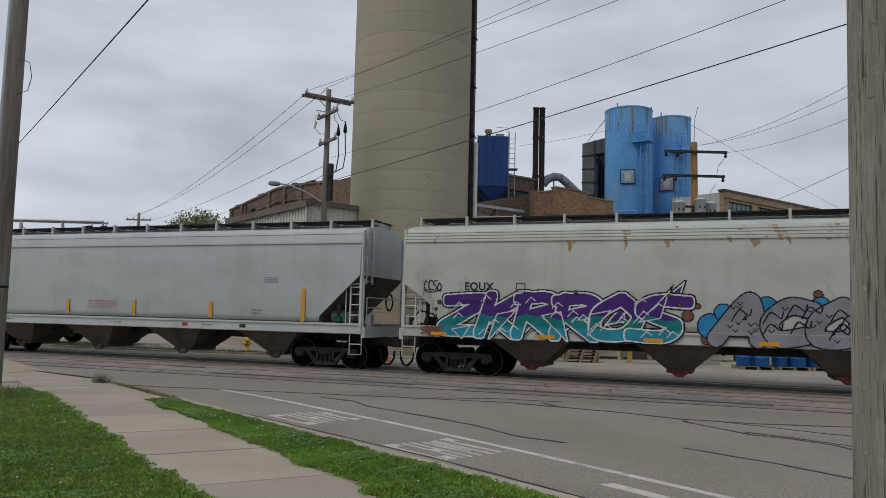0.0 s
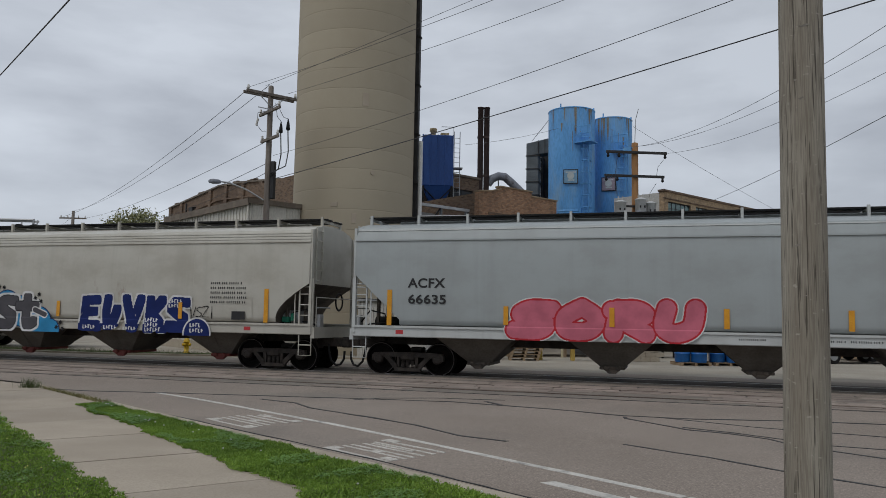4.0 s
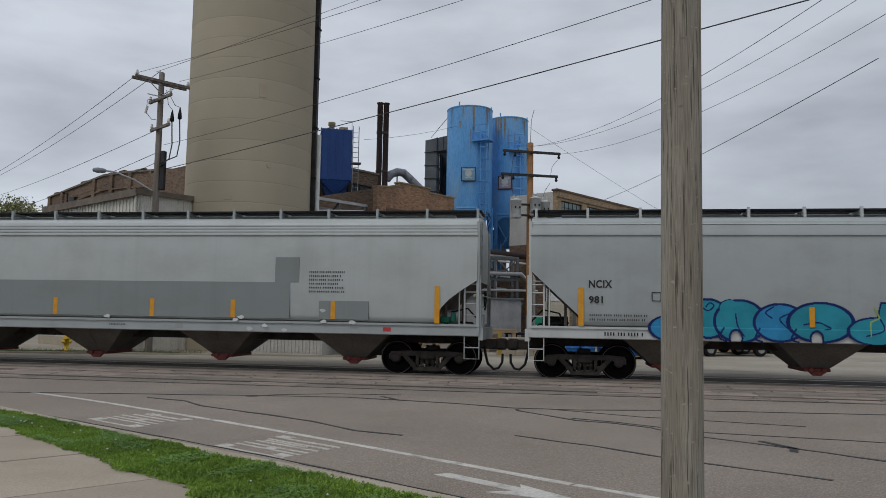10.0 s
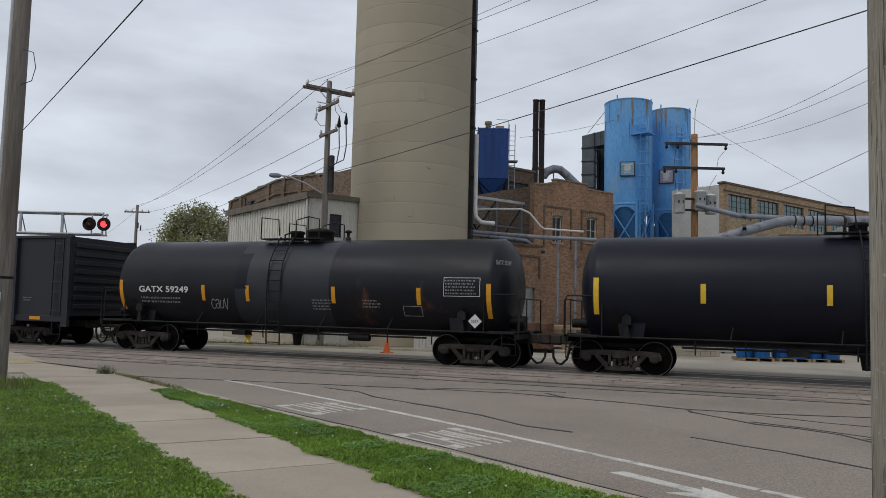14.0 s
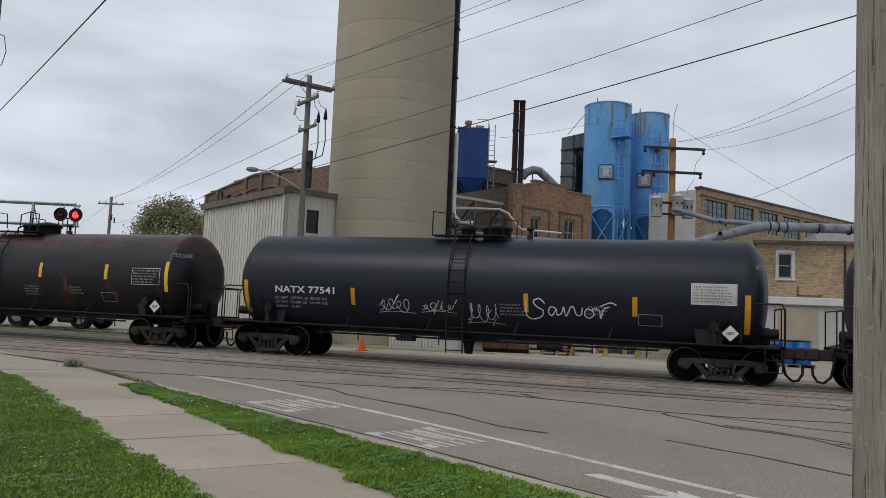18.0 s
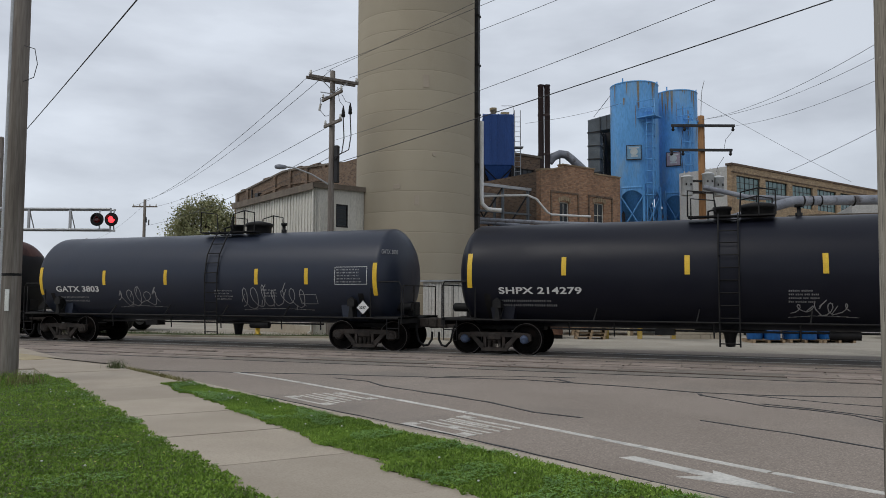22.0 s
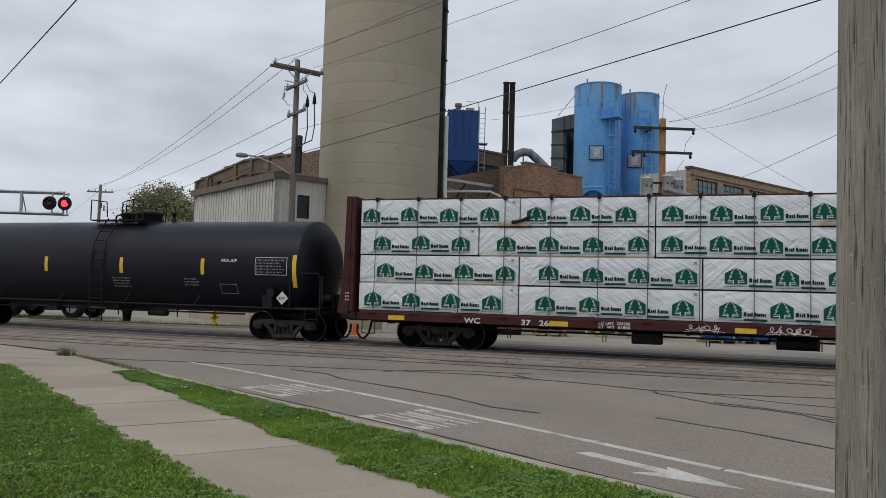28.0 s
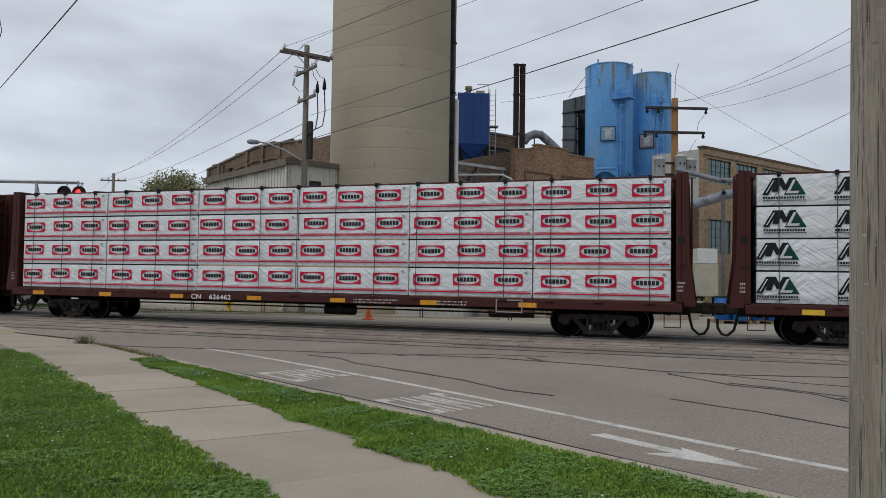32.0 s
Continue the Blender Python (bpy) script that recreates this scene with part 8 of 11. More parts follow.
    reflectors(car, [(-hi + q, 0.88, 0.5, 0.13) for q in spots], -1.565, ORANGE if kind == "oval" else YELLOW)
    if kind == "tree":
        part("reflector", Shape().box(hi + 0.05, hi + 0.14, -1.512, -1.503, 1.15, 1.85), YELLOW, car)
    outline_box(car, -hi + (16.75 if seed == 26 else 17.4), 0.66, 0.75, 0.36, LETTERGREY, -1.575, t=0.03)
    return car


def torn_flap(car, x, z, w):
    """A strip of sheet torn loose and curled, the sawn boards bare behind it."""
    f = part("torn_wrap", Shape().pipe([(x + w * k / 6, -1.47 - 0.02 * math.sin(k), z + 0.1 + 0.16 * (k / 6) ** 2) for k in range(7)], 0.05, 10), BLACK, car, "curled torn flap of wrapping, black inside")
    part("bare_board", Shape().box(x - 0.4, x + w, -1.452, -1.43, z - 0.0, z + 0.07), LUMBER, f)

# ---- make-up of the train, front to rear ----
SPEED = 15.16
JOINTS = [-9.96, 10.7, 31.4, 50.9, 70.4, 88.35, 108.34, 129.15, 149.74, 169.79, 190.9, 206.96, 224.19, 240.89, 257.51, 274.95, 291.32, 308.08, 324.45, 342.3, 360.05, 377.7, 395.87, 414.06, 436.81, 460.82, 484.8]
JOINTS = [-48.4, -29.2] + JOINTS + [508.7, 532.5]


def slot(k):
    """Length and middle of the k-th car at the start of the clip; car 1 is the one whose rear end stands in view first."""
    a, b = JOINTS[k], JOINTS[k + 1]
    return b - a, (a + b) / 2


REDGATE, BLUEGATE = surface("red_outlet_paint", (0.13, 0.03, 0.025), (0.2, 0.05, 0.04), 5, 30, 0.7), surface("rusty_outlet_paint", (0.07, 0.06, 0.05), (0.14, 0.11, 0.085), 5, 30, 0.7)
GREYCAR = car_paint("grey_hopper_paint", (0.418, 0.446, 0.442), dirty=0.18, streak=0.2)
GREYSILL = car_paint("grey_sill_paint", (0.5, 0.52, 0.51), dirty=0.2)
CREAM = car_paint("rusted_cream_hopper_paint", (0.475, 0.489, 0.446), (0.26, 0.22, 0.16), 0.3, 0.12)
WHITECAR = car_paint("white_grey_hopper_paint", (0.475, 0.499, 0.489), dirty=0.14, streak=0.2)
TANCAR = car_paint("tan_grey_hopper_paint", (0.475, 0.461, 0.408), (0.24, 0.2, 0.15), 0.35, 0.08)
PALECAR = car_paint("pale_green_grey_paint", (0.456, 0.489, 0.475), dirty=0.12, streak=0.2)
MIDCAR = car_paint("mid_grey_hopper_paint", (0.345, 0.375, 0.378), dirty=0.18, streak=0.2)
BLACKCAR = car_paint("black_tank_paint", (0.0085, 0.0095, 0.0165), (0.017, 0.018, 0.0245), 0.3, 0.0, 0.42, spec=0.2)
INKYCAR = car_paint("blue_black_tank_paint", (0.0135, 0.0155, 0.0255), (0.026, 0.027, 0.033), 0.3, 0.0, 0.4, spec=0.26)
NAVYCAR = car_paint("dark_slate_tank_paint", (0.024, 0.0295, 0.046), (0.04, 0.043, 0.053), 0.25, 0.0, 0.4, spec=0.28)
SLATECAR = car_paint("blue_slate_tank_paint", (0.043, 0.055, 0.08), (0.06, 0.068, 0.082), 0.25, 0.0, 0.42, spec=0.28)
RUSTCAR = car_paint("burnt_crown_tank_paint", (0.0085, 0.009, 0.0115), (0.026, 0.024, 0.025), 0.35, 0.0, 0.45, spec=0.2, top=(3.22, 0.3, 0.8))
BROWNCAR = car_paint("rust_shouldered_tank_paint", (0.01, 0.0095, 0.01), (0.035, 0.028, 0.025), 0.4, 0.12, 0.45, spec=0.2, top=(3.15, 1.35, 0.62))
DUSKCAR = car_paint("brown_topped_tank_paint", (0.0095, 0.009, 0.01), (0.026, 0.022, 0.021), 0.35, 0.05, 0.42, spec=0.3, top=(3.2, 0.7, 0.5))
CHARCOAL = car_paint("charcoal_tank_paint", (0.0105, 0.0112, 0.0155), (0.024, 0.0235, 0.025), 0.4, 0.04, 0.42, spec=0.22)
GONDOLAP = car_paint("black_gondola_paint", (0.017, 0.018, 0.026), (0.045, 0.043, 0.042), 0.35, 0.03, 0.55, spec=0.3)

CARS = []


def h_marks(inner, ends, z=1.75):
    return [(x, z, 0.13, 0.5) for x in inner] + [(x, z + 0.18, 0.14, 1.0) for x in ends]


def add_hopper(k, body, sill, gate, label, mark=ORANGE, inner=(-5.2, -2.4, 0.4, 3.1, 5.8), ends=(-7.95, 8.5), **kw):
    n, c = slot(k)
    car = hopper(n, body, sill, gate, label, c, **kw)
    reflectors(car, h_marks(inner, ends), -1.628, mark)
    rs = random.Random(k)
    for _ in range(3):
        x = rs.uniform(-n / 2 + 2, n / 2 - 3)
        bars(car, x, 1.2, rs.uniform(0.4, 0.9), 0.1, 1, LETTERBLACK, -1.562, 400 + k)
    for m in (RED, LETTERBLACK, LETTERGREY):
        x = rs.uniform(-n / 2 + 1.5, n / 2 - 1.5)
        part("decal", Shape().box(x, x + 0.22, -1.565, -1.56, 1.19, 1.3), m, car, "small square decal")
    CARS.append((car, c))
    return car


def add_tank(k, body, label, **kw):
    n, c = slot(k)
    car = tank(n, body, label, c, **kw)
    CARS.append((car, c))
    return car, n / 2 - 1.55


K, W, G = LETTERBLACK, LETTERWHITE, LETTERGREY
add_hopper(0, GREYCAR, GREYSILL, BLUEGATE, "light grey covered hopper car with rusty outlet gates")
car = add_hopper(1, GREYCAR, GREYSILL, BLUEGATE, "light grey covered hopper car with orange reflector strips", inner=(-5.4, -2.4, 0.5, 3.6), ends=(-8.2, 7.0), seams=True)
bars(car, 5.6, 2.6, 0.55, 0.2, 3, K, -1.632, 3)
bars(car, -1.5, 1.7, 1.5, 0.3, 3, RED, -1.632, 4)
bars(car, 5.2, 1.6, 0.4, 0.2, 2, K, -1.632, 5)

car = add_hopper(2, CREAM, CREAM, REDGATE, "rust-stained cream covered hopper car covered in purple and teal tags", inner=(), ends=(), rounded=True)
fitted(car, "EQUX", -7.75, -6.9, 2.45, 2.67, K)
bars(car, -7.78, 2.03, 0.9, 0.22, 1, K, -1.632, 6)
m = Mural(-9.1, 5.0, 1.08, 2.75)
wave = 1.74 + 0.05 * np.sin(4.1 * m.X) + 0.03 * np.sin(9.3 * m.X + 1)
rw = random.Random(31)
spikes = []
for k in range(15):
    x, z, up = -8.3 + 0.43 * k, rw.uniform(1.3, 2.1), rw.choice((-1, 1))
    spikes.append(m.wedge((x - 0.2, z), (x + 0.28, z + 0.1), (x + rw.uniform(-0.45, 0.5), min(2.62, max(1.1, z + up * rw.uniform(0.35, 0.7))))))
for edge, ink in ((0.075, BLACKS), (0.04, WHITES), (0.0, PURPLE)):
    for d in spikes:
        m.lay(d < edge, ink)
whole = m.letters("ZKRROS", -8.3, -1.95, 1.12, 2.4, 0.29, PURPLE, WHITES, 0.04, 1.62, 0.28, 3.0, (BLACKS, 0.075), seed=1)
for d in spikes[1::3]:
    m.lay(d < 0.03, WHITES)
    m.lay(d < 0.0, PURPLE)
for k in range(26):
    x, z = rw.uniform(-8.1, -2.1), rw.uniform(1.25, 2.25)
    m.line([(x - 0.12, z - 0.1), (x + 0.03, z + 0.06), (x + 0.16, z - 0.04)], 0.013, WHITES, False)
purple = m.coat == m.inks.index(PURPLE)
m.lay(purple & (m.Z < wave), TEALS)
m.lay(purple & (m.Z < 1.42), CYAN)
for x, z, q in ((-1.75, 1.85, 0.13), (-1.5, 2.1, 0.05), (-1.95, 2.12, 0.04), (-8.5, 2.1, 0.04), (-8.6, 1.9, 0.03), (-4.6, 2.42, 0.035), (-2.2, 2.35, 0.03), (1.25, 2.42, 0.09), (3.3, 2.46, 0.08), (-1.3, 1.27, 0.12), (3.8, 1.6, 0.1), (4.1, 2.0, 0.12), (4.35, 1.8, 0.08)):
    m.lay(m.disc(x, z, q) < 0.025, BLACKS)
    m.lay(m.disc(x, z, q) < 0, RUSTS)
for x, z, q in ((-1.2, 1.6, 0.3), (0.1, 2.1, 0.24), (1.3, 2.15, 0.2), (2.2, 1.4, 0.24), (2.75, 2.2, 0.26), (3.6, 2.15, 0.2), (-0.9, 1.95, 0.2), (4.3, 1.95, 0.2)):
    m.lay(m.disc(x, z, q) < 0.03, BLACKS)
    m.lay(m.disc(x, z, q) < 0, SKYB)
whole = m.letters("ACOUR", -1.0, 4.3, 1.1, 2.36, 0.4, GREYS, BLACKS, 0.035, 1.6, 0.25, 2.0, seed=4)
for k in range(14):
    x, z = rw.uniform(-0.7, 4.0), rw.uniform(1.3, 2.2)
    m.line([(x - 0.2, z - 0.16), (x - 0.02, z + 0.12), (x + 0.2, z - 0.02), (x + 0.26, z + 0.14)], 0.018, BLACKS)
rb = random.Random(12)
for _ in range(40):
    x, z = rb.uniform(-0.8, 4.0), rb.uniform(1.2, 2.25)
    if whole[int((z - 1.08) / 0.015), int((x + 9.1) / 0.015)] < -0.07:
        m.line([(x - 0.06, z + 0.05), (x, z - 0.02), (x + 0.06, z + 0.05)], 0.012, BLACKS, False)
for k in range(16):
    m.line([(rb.uniform(-9.05, -8.3), rb.uniform(1.1, 1.42)), (rb.uniform(-9.05, -8.3), rb.uniform(1.1, 1.42))], 0.02, RUSTS)
scribble(m, "CCSO", -9.0, -8.45, 2.42, 2.7, 0.014, BLACKS, 0.1, 5)
m.line([(-8.95, 2.42), (-8.7, 2.38), (-8.45, 2.46)], 0.012, BLACKS)
m.finish(car, "purple and teal tag beside a grey bubble-letter tag with blue clouds")
outline_box(car, -6.25, 2.4, 0.26, 0.26, K, -1.632, t=0.02)
reflectors(car, [(x, 1.2, 0.48, 0.1) for x in (-8.5, -5.4, -2.6, 0.15, 2.9, 5.7, 9.0)], -1.613, ORANGE)
m = Mural(-9.2, 9.2, 3.3, 4.2, 0.02, lambda z: -np.interp(z, [3.3, 3.78, 3.8, 3.84, 3.87, 4.08, 4.19], [1.621, 1.589, 1.6, 1.624, 1.621, 1.552, 1.507]))
rr = random.Random(8)
for _ in range(70):
    x, w, n, top = rr.gauss(3.5, 4.5), rr.uniform(0.02, 0.16), rr.uniform(0.05, 0.6) ** 1.6, rr.choice((4.16, 4.1, 3.98, 3.86, 3.8))
    u = (top - m.Z) / n
    m.lay((u > 0) & (u < 1) & (np.abs(m.X - x + 0.02 * np.sin(20 * m.Z)) < w * (1 - 0.8 * u) * (0.75 + 0.4 * np.sin(37 * m.X + 11 * m.Z))), rr.choice((RUSTEAVE, RUSTEAVE, RUSTPALE)))
m.finish(car, "rust runs down from the eave")
bars(car, 5.0, 1.75, 1.2, 0.62, 8, K, -1.632, 61)
bars(car, 7.6, 1.75, 0.6, 0.3, 3, K, -1.632, 62)
part("data_panel", Shape().box(6.85, 7.3, -1.636, -1.628, 1.62, 1.9), K, car)

car = add_hopper(3, WHITECAR, WHITECAR, BLUEGATE, "pale grey covered hopper car with turquoise tag and blue outlets", cap=HUBBLUE, inner=(0.1, 2.8, 5.5), ends=(-7.9, 8.1))
fitted(car, "DOWX", -7.58, -6.63, 2.53, 2.76, K)
fitted(car, "60506", -7.56, -6.68, 2.1, 2.32, K)
fitted(car, "LD LMT 219800", -7.57, -6.66, 1.74, 1.82, K)
fitted(car, "LT  WT  66200", -7.56, -6.66, 1.6, 1.68, K)
fitted(car, "EMPTY LOAD", 7.18, 7.72, 1.25, 1.31, K, -1.565)
fitted(car, "JACK HERE", 7.98, 8.24, 1.24, 1.28, K, -1.565)
fitted(car, "PULL HERE", 8.42, 8.7, 1.25, 1.29, K, -1.565)
fitted(car, "LIFT HERE", 8.42, 8.7, 1.19, 1.23, K, -1.565)
fitted(car, "PLATE", -5.97, -5.76, 2.45, 2.5, K)
fitted(car, "C", -5.9, -5.83, 2.35, 2.42, K)
outline_box(car, -6.0, 2.3, 0.27, 0.25, K, -1.632, t=0.02)
m = Mural(-6.6, 0.3, 1.1, 2.35)
m.letters("DUUaL", -5.75, -1.75, 1.12, 2.14, 0.36, CYAN, NAVYS, 0.06, 1.3, 0.04, 2.0, (WHITES, 0.1), seed=3)
m.lay(m.disc(-5.2, 1.75, 0.42, 0.8) < 0.06, NAVYS)
m.lay(m.disc(-5.2, 1.75, 0.42, 0.8) < 0.0, CYAN)
m.line([(-5.05, 1.65), (-4.95, 1.85), (-4.85, 1.6)], 0.03, NAVYS)
scribble(m, "CUVaL", -6.5, -5.75, 1.48, 1.85, 0.018, BLACKS, 0.1, 2)
m.line([(-6.45, 1.92), (-6.2, 2.0), (-6.0, 1.94), (-6.2, 1.88), (-6.45, 1.92)], 0.018, BLACKS)
m.line([(-6.3, 1.32), (-6.0, 1.4), (-5.7, 1.3), (-5.6, 1.38)], 0.014, BLACKS)
scribble(m, "USHER", -1.8, -0.75, 1.78, 2.12, 0.026, BLACKS, 0.2, 8)
scribble(m, "STaTIC", -1.3, -0.1, 1.24, 1.52, 0.024, BLACKS, 0.2, 9)
for _x in np.arange(-5.5, -1.9, 0.17):
    m.lay((np.abs(m.X - _x - 0.25 * (m.Z - 1.6)) < 0.022) & (np.abs(m.Z - 1.75 - 0.1 * math.sin(5 * _x)) < 0.17) & (m.coat == m.inks.index(CYAN)), SKYPALE)
m.finish(car, "turquoise bubble-letter tag outlined in navy, black scrawl beside it")
bars(car, 6.25, 2.7, 0.65, 0.26, 3, K, -1.632, 9)
bars(car, 6.25, 1.8, 0.75, 0.5, 6, K, -1.632, 10)
bars(car, 0.95, 1.6, 1.7, 0.18, 2, RED, -1.632, 15)

car = add_hopper(4, TANCAR, TANCAR, REDGATE, "tan-grey covered hopper car with blue and grey tags", post_mat=TANCAR, inner=(0.1, 4.7), ends=(-7.6, 7.65), rounded=True, seams=True)
fitted(car, "DOWX", -7.2, -6.2, 2.36, 2.57, K)
fitted(car, "21532", -7.2, -6.18, 1.93, 2.14, K)
bars(car, -7.2, 1.5, 0.95, 0.22, 2, K, -1.632, 16)
outline_box(car, -5.6, 2.15, 0.26, 0.22, K, -1.632, t=0.02)
m = Mural(-6.4, 7.2, 0.99, 2.62)
for x, z, q in ((-4.7, 1.7, 0.55), (-4.1, 1.8, 0.55), (-3.4, 1.85, 0.55), (-2.7, 1.85, 0.52), (-2.0, 1.8, 0.52), (-1.35, 1.65, 0.5), (-5.2, 1.3, 0.5), (-0.7, 1.3, 0.5), (-5.6, 1.05, 0.35), (-0.2, 1.05, 0.35)):
    m.lay(m.disc(x, z, q) < 0.03, NAVYS)
for x, z, q in ((-4.7, 1.7, 0.55), (-4.1, 1.8, 0.55), (-3.4, 1.85, 0.55), (-2.7, 1.85, 0.52), (-2.0, 1.8, 0.52), (-1.35, 1.65, 0.5), (-5.2, 1.3, 0.5), (-0.7, 1.3, 0.5), (-5.6, 1.05, 0.35), (-0.2, 1.05, 0.35)):
    m.lay(m.disc(x, z, q) < 0, SKYB)
m.letters("KOaST", -5.0, -0.75, 1.03, 2.2, 0.31, DULLGREY, BLACKS, 0.02, 1.2, 0.06, 4.0, (WHITES, 0.09), seed=6)
for a, b in (((-5.25, 1.6), (-4.85, 1.75)), ((-0.85, 1.7), (-0.45, 1.55))):
    m.line([a, b], 0.12, WHITES)
    m.line([a, b], 0.08, DULLGREY)
for x, z in ((-5.25, 2.2), (-5.05, 2.12), (-5.2, 1.98), (-4.35, 2.36), (-4.15, 2.42), (-3.3, 2.45), (-3.15, 2.38), (-2.35, 2.44), (-2.15, 2.42), (-0.7, 2.2), (-0.85, 2.08), (-0.62, 1.98), (0.2, 1.3), (0.05, 1.15), (0.3, 1.1), (-6.1, 1.4), (-5.95, 1.3), (-6.05, 1.12)):
    for a in (0.3, 1.35, 2.4):
        m.line([(x - 0.06 * math.cos(a), z - 0.06 * math.sin(a)), (x + 0.06 * math.cos(a), z + 0.06 * math.sin(a))], 0.018, BLACKS, False)
m.letters("ElVKS", 0.95, 5.0, 1.08, 2.22, 0.31, NAVYS, WHITES, 0.035, 1.2, 0.05, 5.0, (WHITES, 0.055), bend=False, seed=12)
m.lay((np.abs(m.X - 2.9) < 2.0) & (np.abs(m.Z - 1.17) < 0.14) & (m.coat != -1), NAVYS)
m.lay(np.maximum(m.disc(5.3, 1.05, 0.45), 0.99 - m.Z) < 0.05, WHITES)
m.lay(np.maximum(m.disc(5.3, 1.05, 0.45), 0.99 - m.Z) < 0.0, NAVYS)
for x, z, w in ((1.08, 1.14, 0.55), (1.88, 1.14, 0.55), (2.62, 1.12, 0.6), (3.42, 1.4, 0.55), (3.42, 1.25, 0.6), (3.42, 1.1, 0.62), (4.27, 1.98, 0.6), (4.27, 1.84, 0.5), (5.05, 1.26, 0.45), (5.05, 1.1, 0.5)):
    step = 0.1
    for i in range(int(w / step)):
        m.lay((np.abs(m.X - x - step * i - 0.02) < 0.018) & (m.Z > z) & (m.Z < z + 0.1), WHITES)
        m.lay((np.abs(m.X - x - step * i - 0.04) < 0.035) & (np.abs(m.Z - z - 0.05 * (i % 3)) < 0.014), WHITES)
scribble(m, "VSZI", 5.0, 5.9, 1.55, 1.95, 0.012, BLACKS, 0.1, 7)
scribble(m, "SZ", -5.95, -5.45, 1.65, 2.0, 0.01, RUSTS, 0.1, 17)
m.finish(car, "dark grey tag on a blue cloud and a row of navy blocks with white edges")
m = Mural(-9.0, -7.9, 2.7, 3.4)
scribble(m, "KOSER", -8.95, -8.0, 2.78, 3.2, 0.016, REDS, 0.25, 3)
flourish(m, -8.6, -8.1, 2.72, 2.85, 0.012, REDS, 4)
m.finish(car, "small red scribbled tag")
bars(car, 5.75, 1.95, 1.4, 0.72, 5, K, -1.632, 36)
part("data_panel", Shape().box(6.5, 6.95, -1.636, -1.628, 1.5, 1.75), K, car)

car = add_hopper(5, MIDCAR, GREYSILL, BLUEGATE, "mid-grey covered hopper car with a pink tag", inner=(-4.6, -1.8, 1.0, 3.8))
fitted(car, "ACFX", -7.4, -6.3, 2.5, 2.76, K)
fitted(car, "66635", -7.4, -6.3, 2.05, 2.3, K)
m = Mural(-4.7, 0.8, 1.1, 2.3)
m.letters("SORU", -4.5, 0.5, 1.12, 2.2, 0.44, PINK, REDS, 0.05, 1.2, 0.1, 2.0, (WHITES, 0.08), seed=8)
m.finish(car, "pink and red tag")
bars(car, 7.0, 1.5, 1.05, 0.42, 4, K, -1.632, 17)
part("data_panel", Shape().box(6.5, 6.95, -1.636, -1.628, 1.56, 1.92), K, car)

car, hl = add_tank(6, SLATECAR, "dark slate-blue tank car with yellow reflector strips", inner=(-4.6, -1.55, 1.45, 4.6), zmark=2.35, dome=0.5)
fitted(car, "NATX 310494", -6.68, -4.84, 2.03, 2.23, YELLOW, barrel=True)
bars(car, -6.67, 1.6, 1.6, 0.36, 3, LETTERGREY, 0, 18, tank_wrap)
outline_box(car, -4.0, 2.05, 0.26, 0.26, G, 0, tank_wrap, 0.02)
bars(car, 6.2, 2.08, 1.05, 0.5, 5, G, 0, 19, tank_wrap, "stencilled test data table")
outline_box(car, 6.15, 2.05, 1.08, 0.57, W, 0, tank_wrap, 0.015)
placard(car, 6.88, 1.55, RED, -1.42)

car = add_hopper(7, PALECAR, WHITECAR, BLUEGATE, "clean pale grey covered hopper car with black lettering", corner=2.46, mark=YELLOW, inner=(-5.2, -2.4, 0.4, 3.2, 5.8), ends=(-7.95, 8.3))
fitted(car, "NCIX", -7.5, -6.69, 2.35, 2.57, K)
fitted(car, "6191", -7.5, -6.9, 1.94, 2.15, K)
fitted(car, "LD LMT 221200 LB 100300 KG", -7.5, -5.84, 1.58, 1.66, K)
fitted(car, "LT WT 64800 LB 29400 KG", -7.5, -5.84, 1.44, 1.52, K)
outline_box(car, -6.43, 2.1, 0.25, 0.25, K, -1.632, t=0.02)
bars(car, 4.0, 2.3, 1.2, 0.75, 7, K, -1.632, 20)

PATCHB = car_paint("pale_blue_touch_up", (0.33, 0.42, 0.48), dirty=0.1)
car = add_hopper(8, GREYCAR, WHITECAR, REDGATE, "grey covered hopper car with a red and black tag", mark=YELLOW, inner=(2.8, 5.6), ends=(-7.94, 8.52), rounded=True)
fitted(car, "NCIX", -7.52, -6.97, 2.4, 2.61, K)
fitted(car, "40690", -7.56, -6.58, 1.98, 2.18, K)
fitted(car, "LD LMT 220300 LB 99900 KG", -7.55, -5.96, 1.63, 1.7, K)
fitted(car, "LT WT 65700 LB 29800 KG", -7.55, -5.96, 1.47, 1.54, K)
part("paint_patch", Shape().box(-7.53, -6.6, -1.63, -1.6, 2.38, 2.63), PATCHB, car, "pale blue touched-up patch under the letters")
outline_box(car, -6.0, 2.2, 0.22, 0.22, K, -1.632, t=0.02)
m = Mural(-6.7, 1.9, 0.99, 2.75)
BLOCKS = (("B", -5.0, -3.8), ("l", -3.8, -2.95), ("O", -2.98, -1.95), ("B", -2.02, -0.92), ("S", -1.0, 0.3))
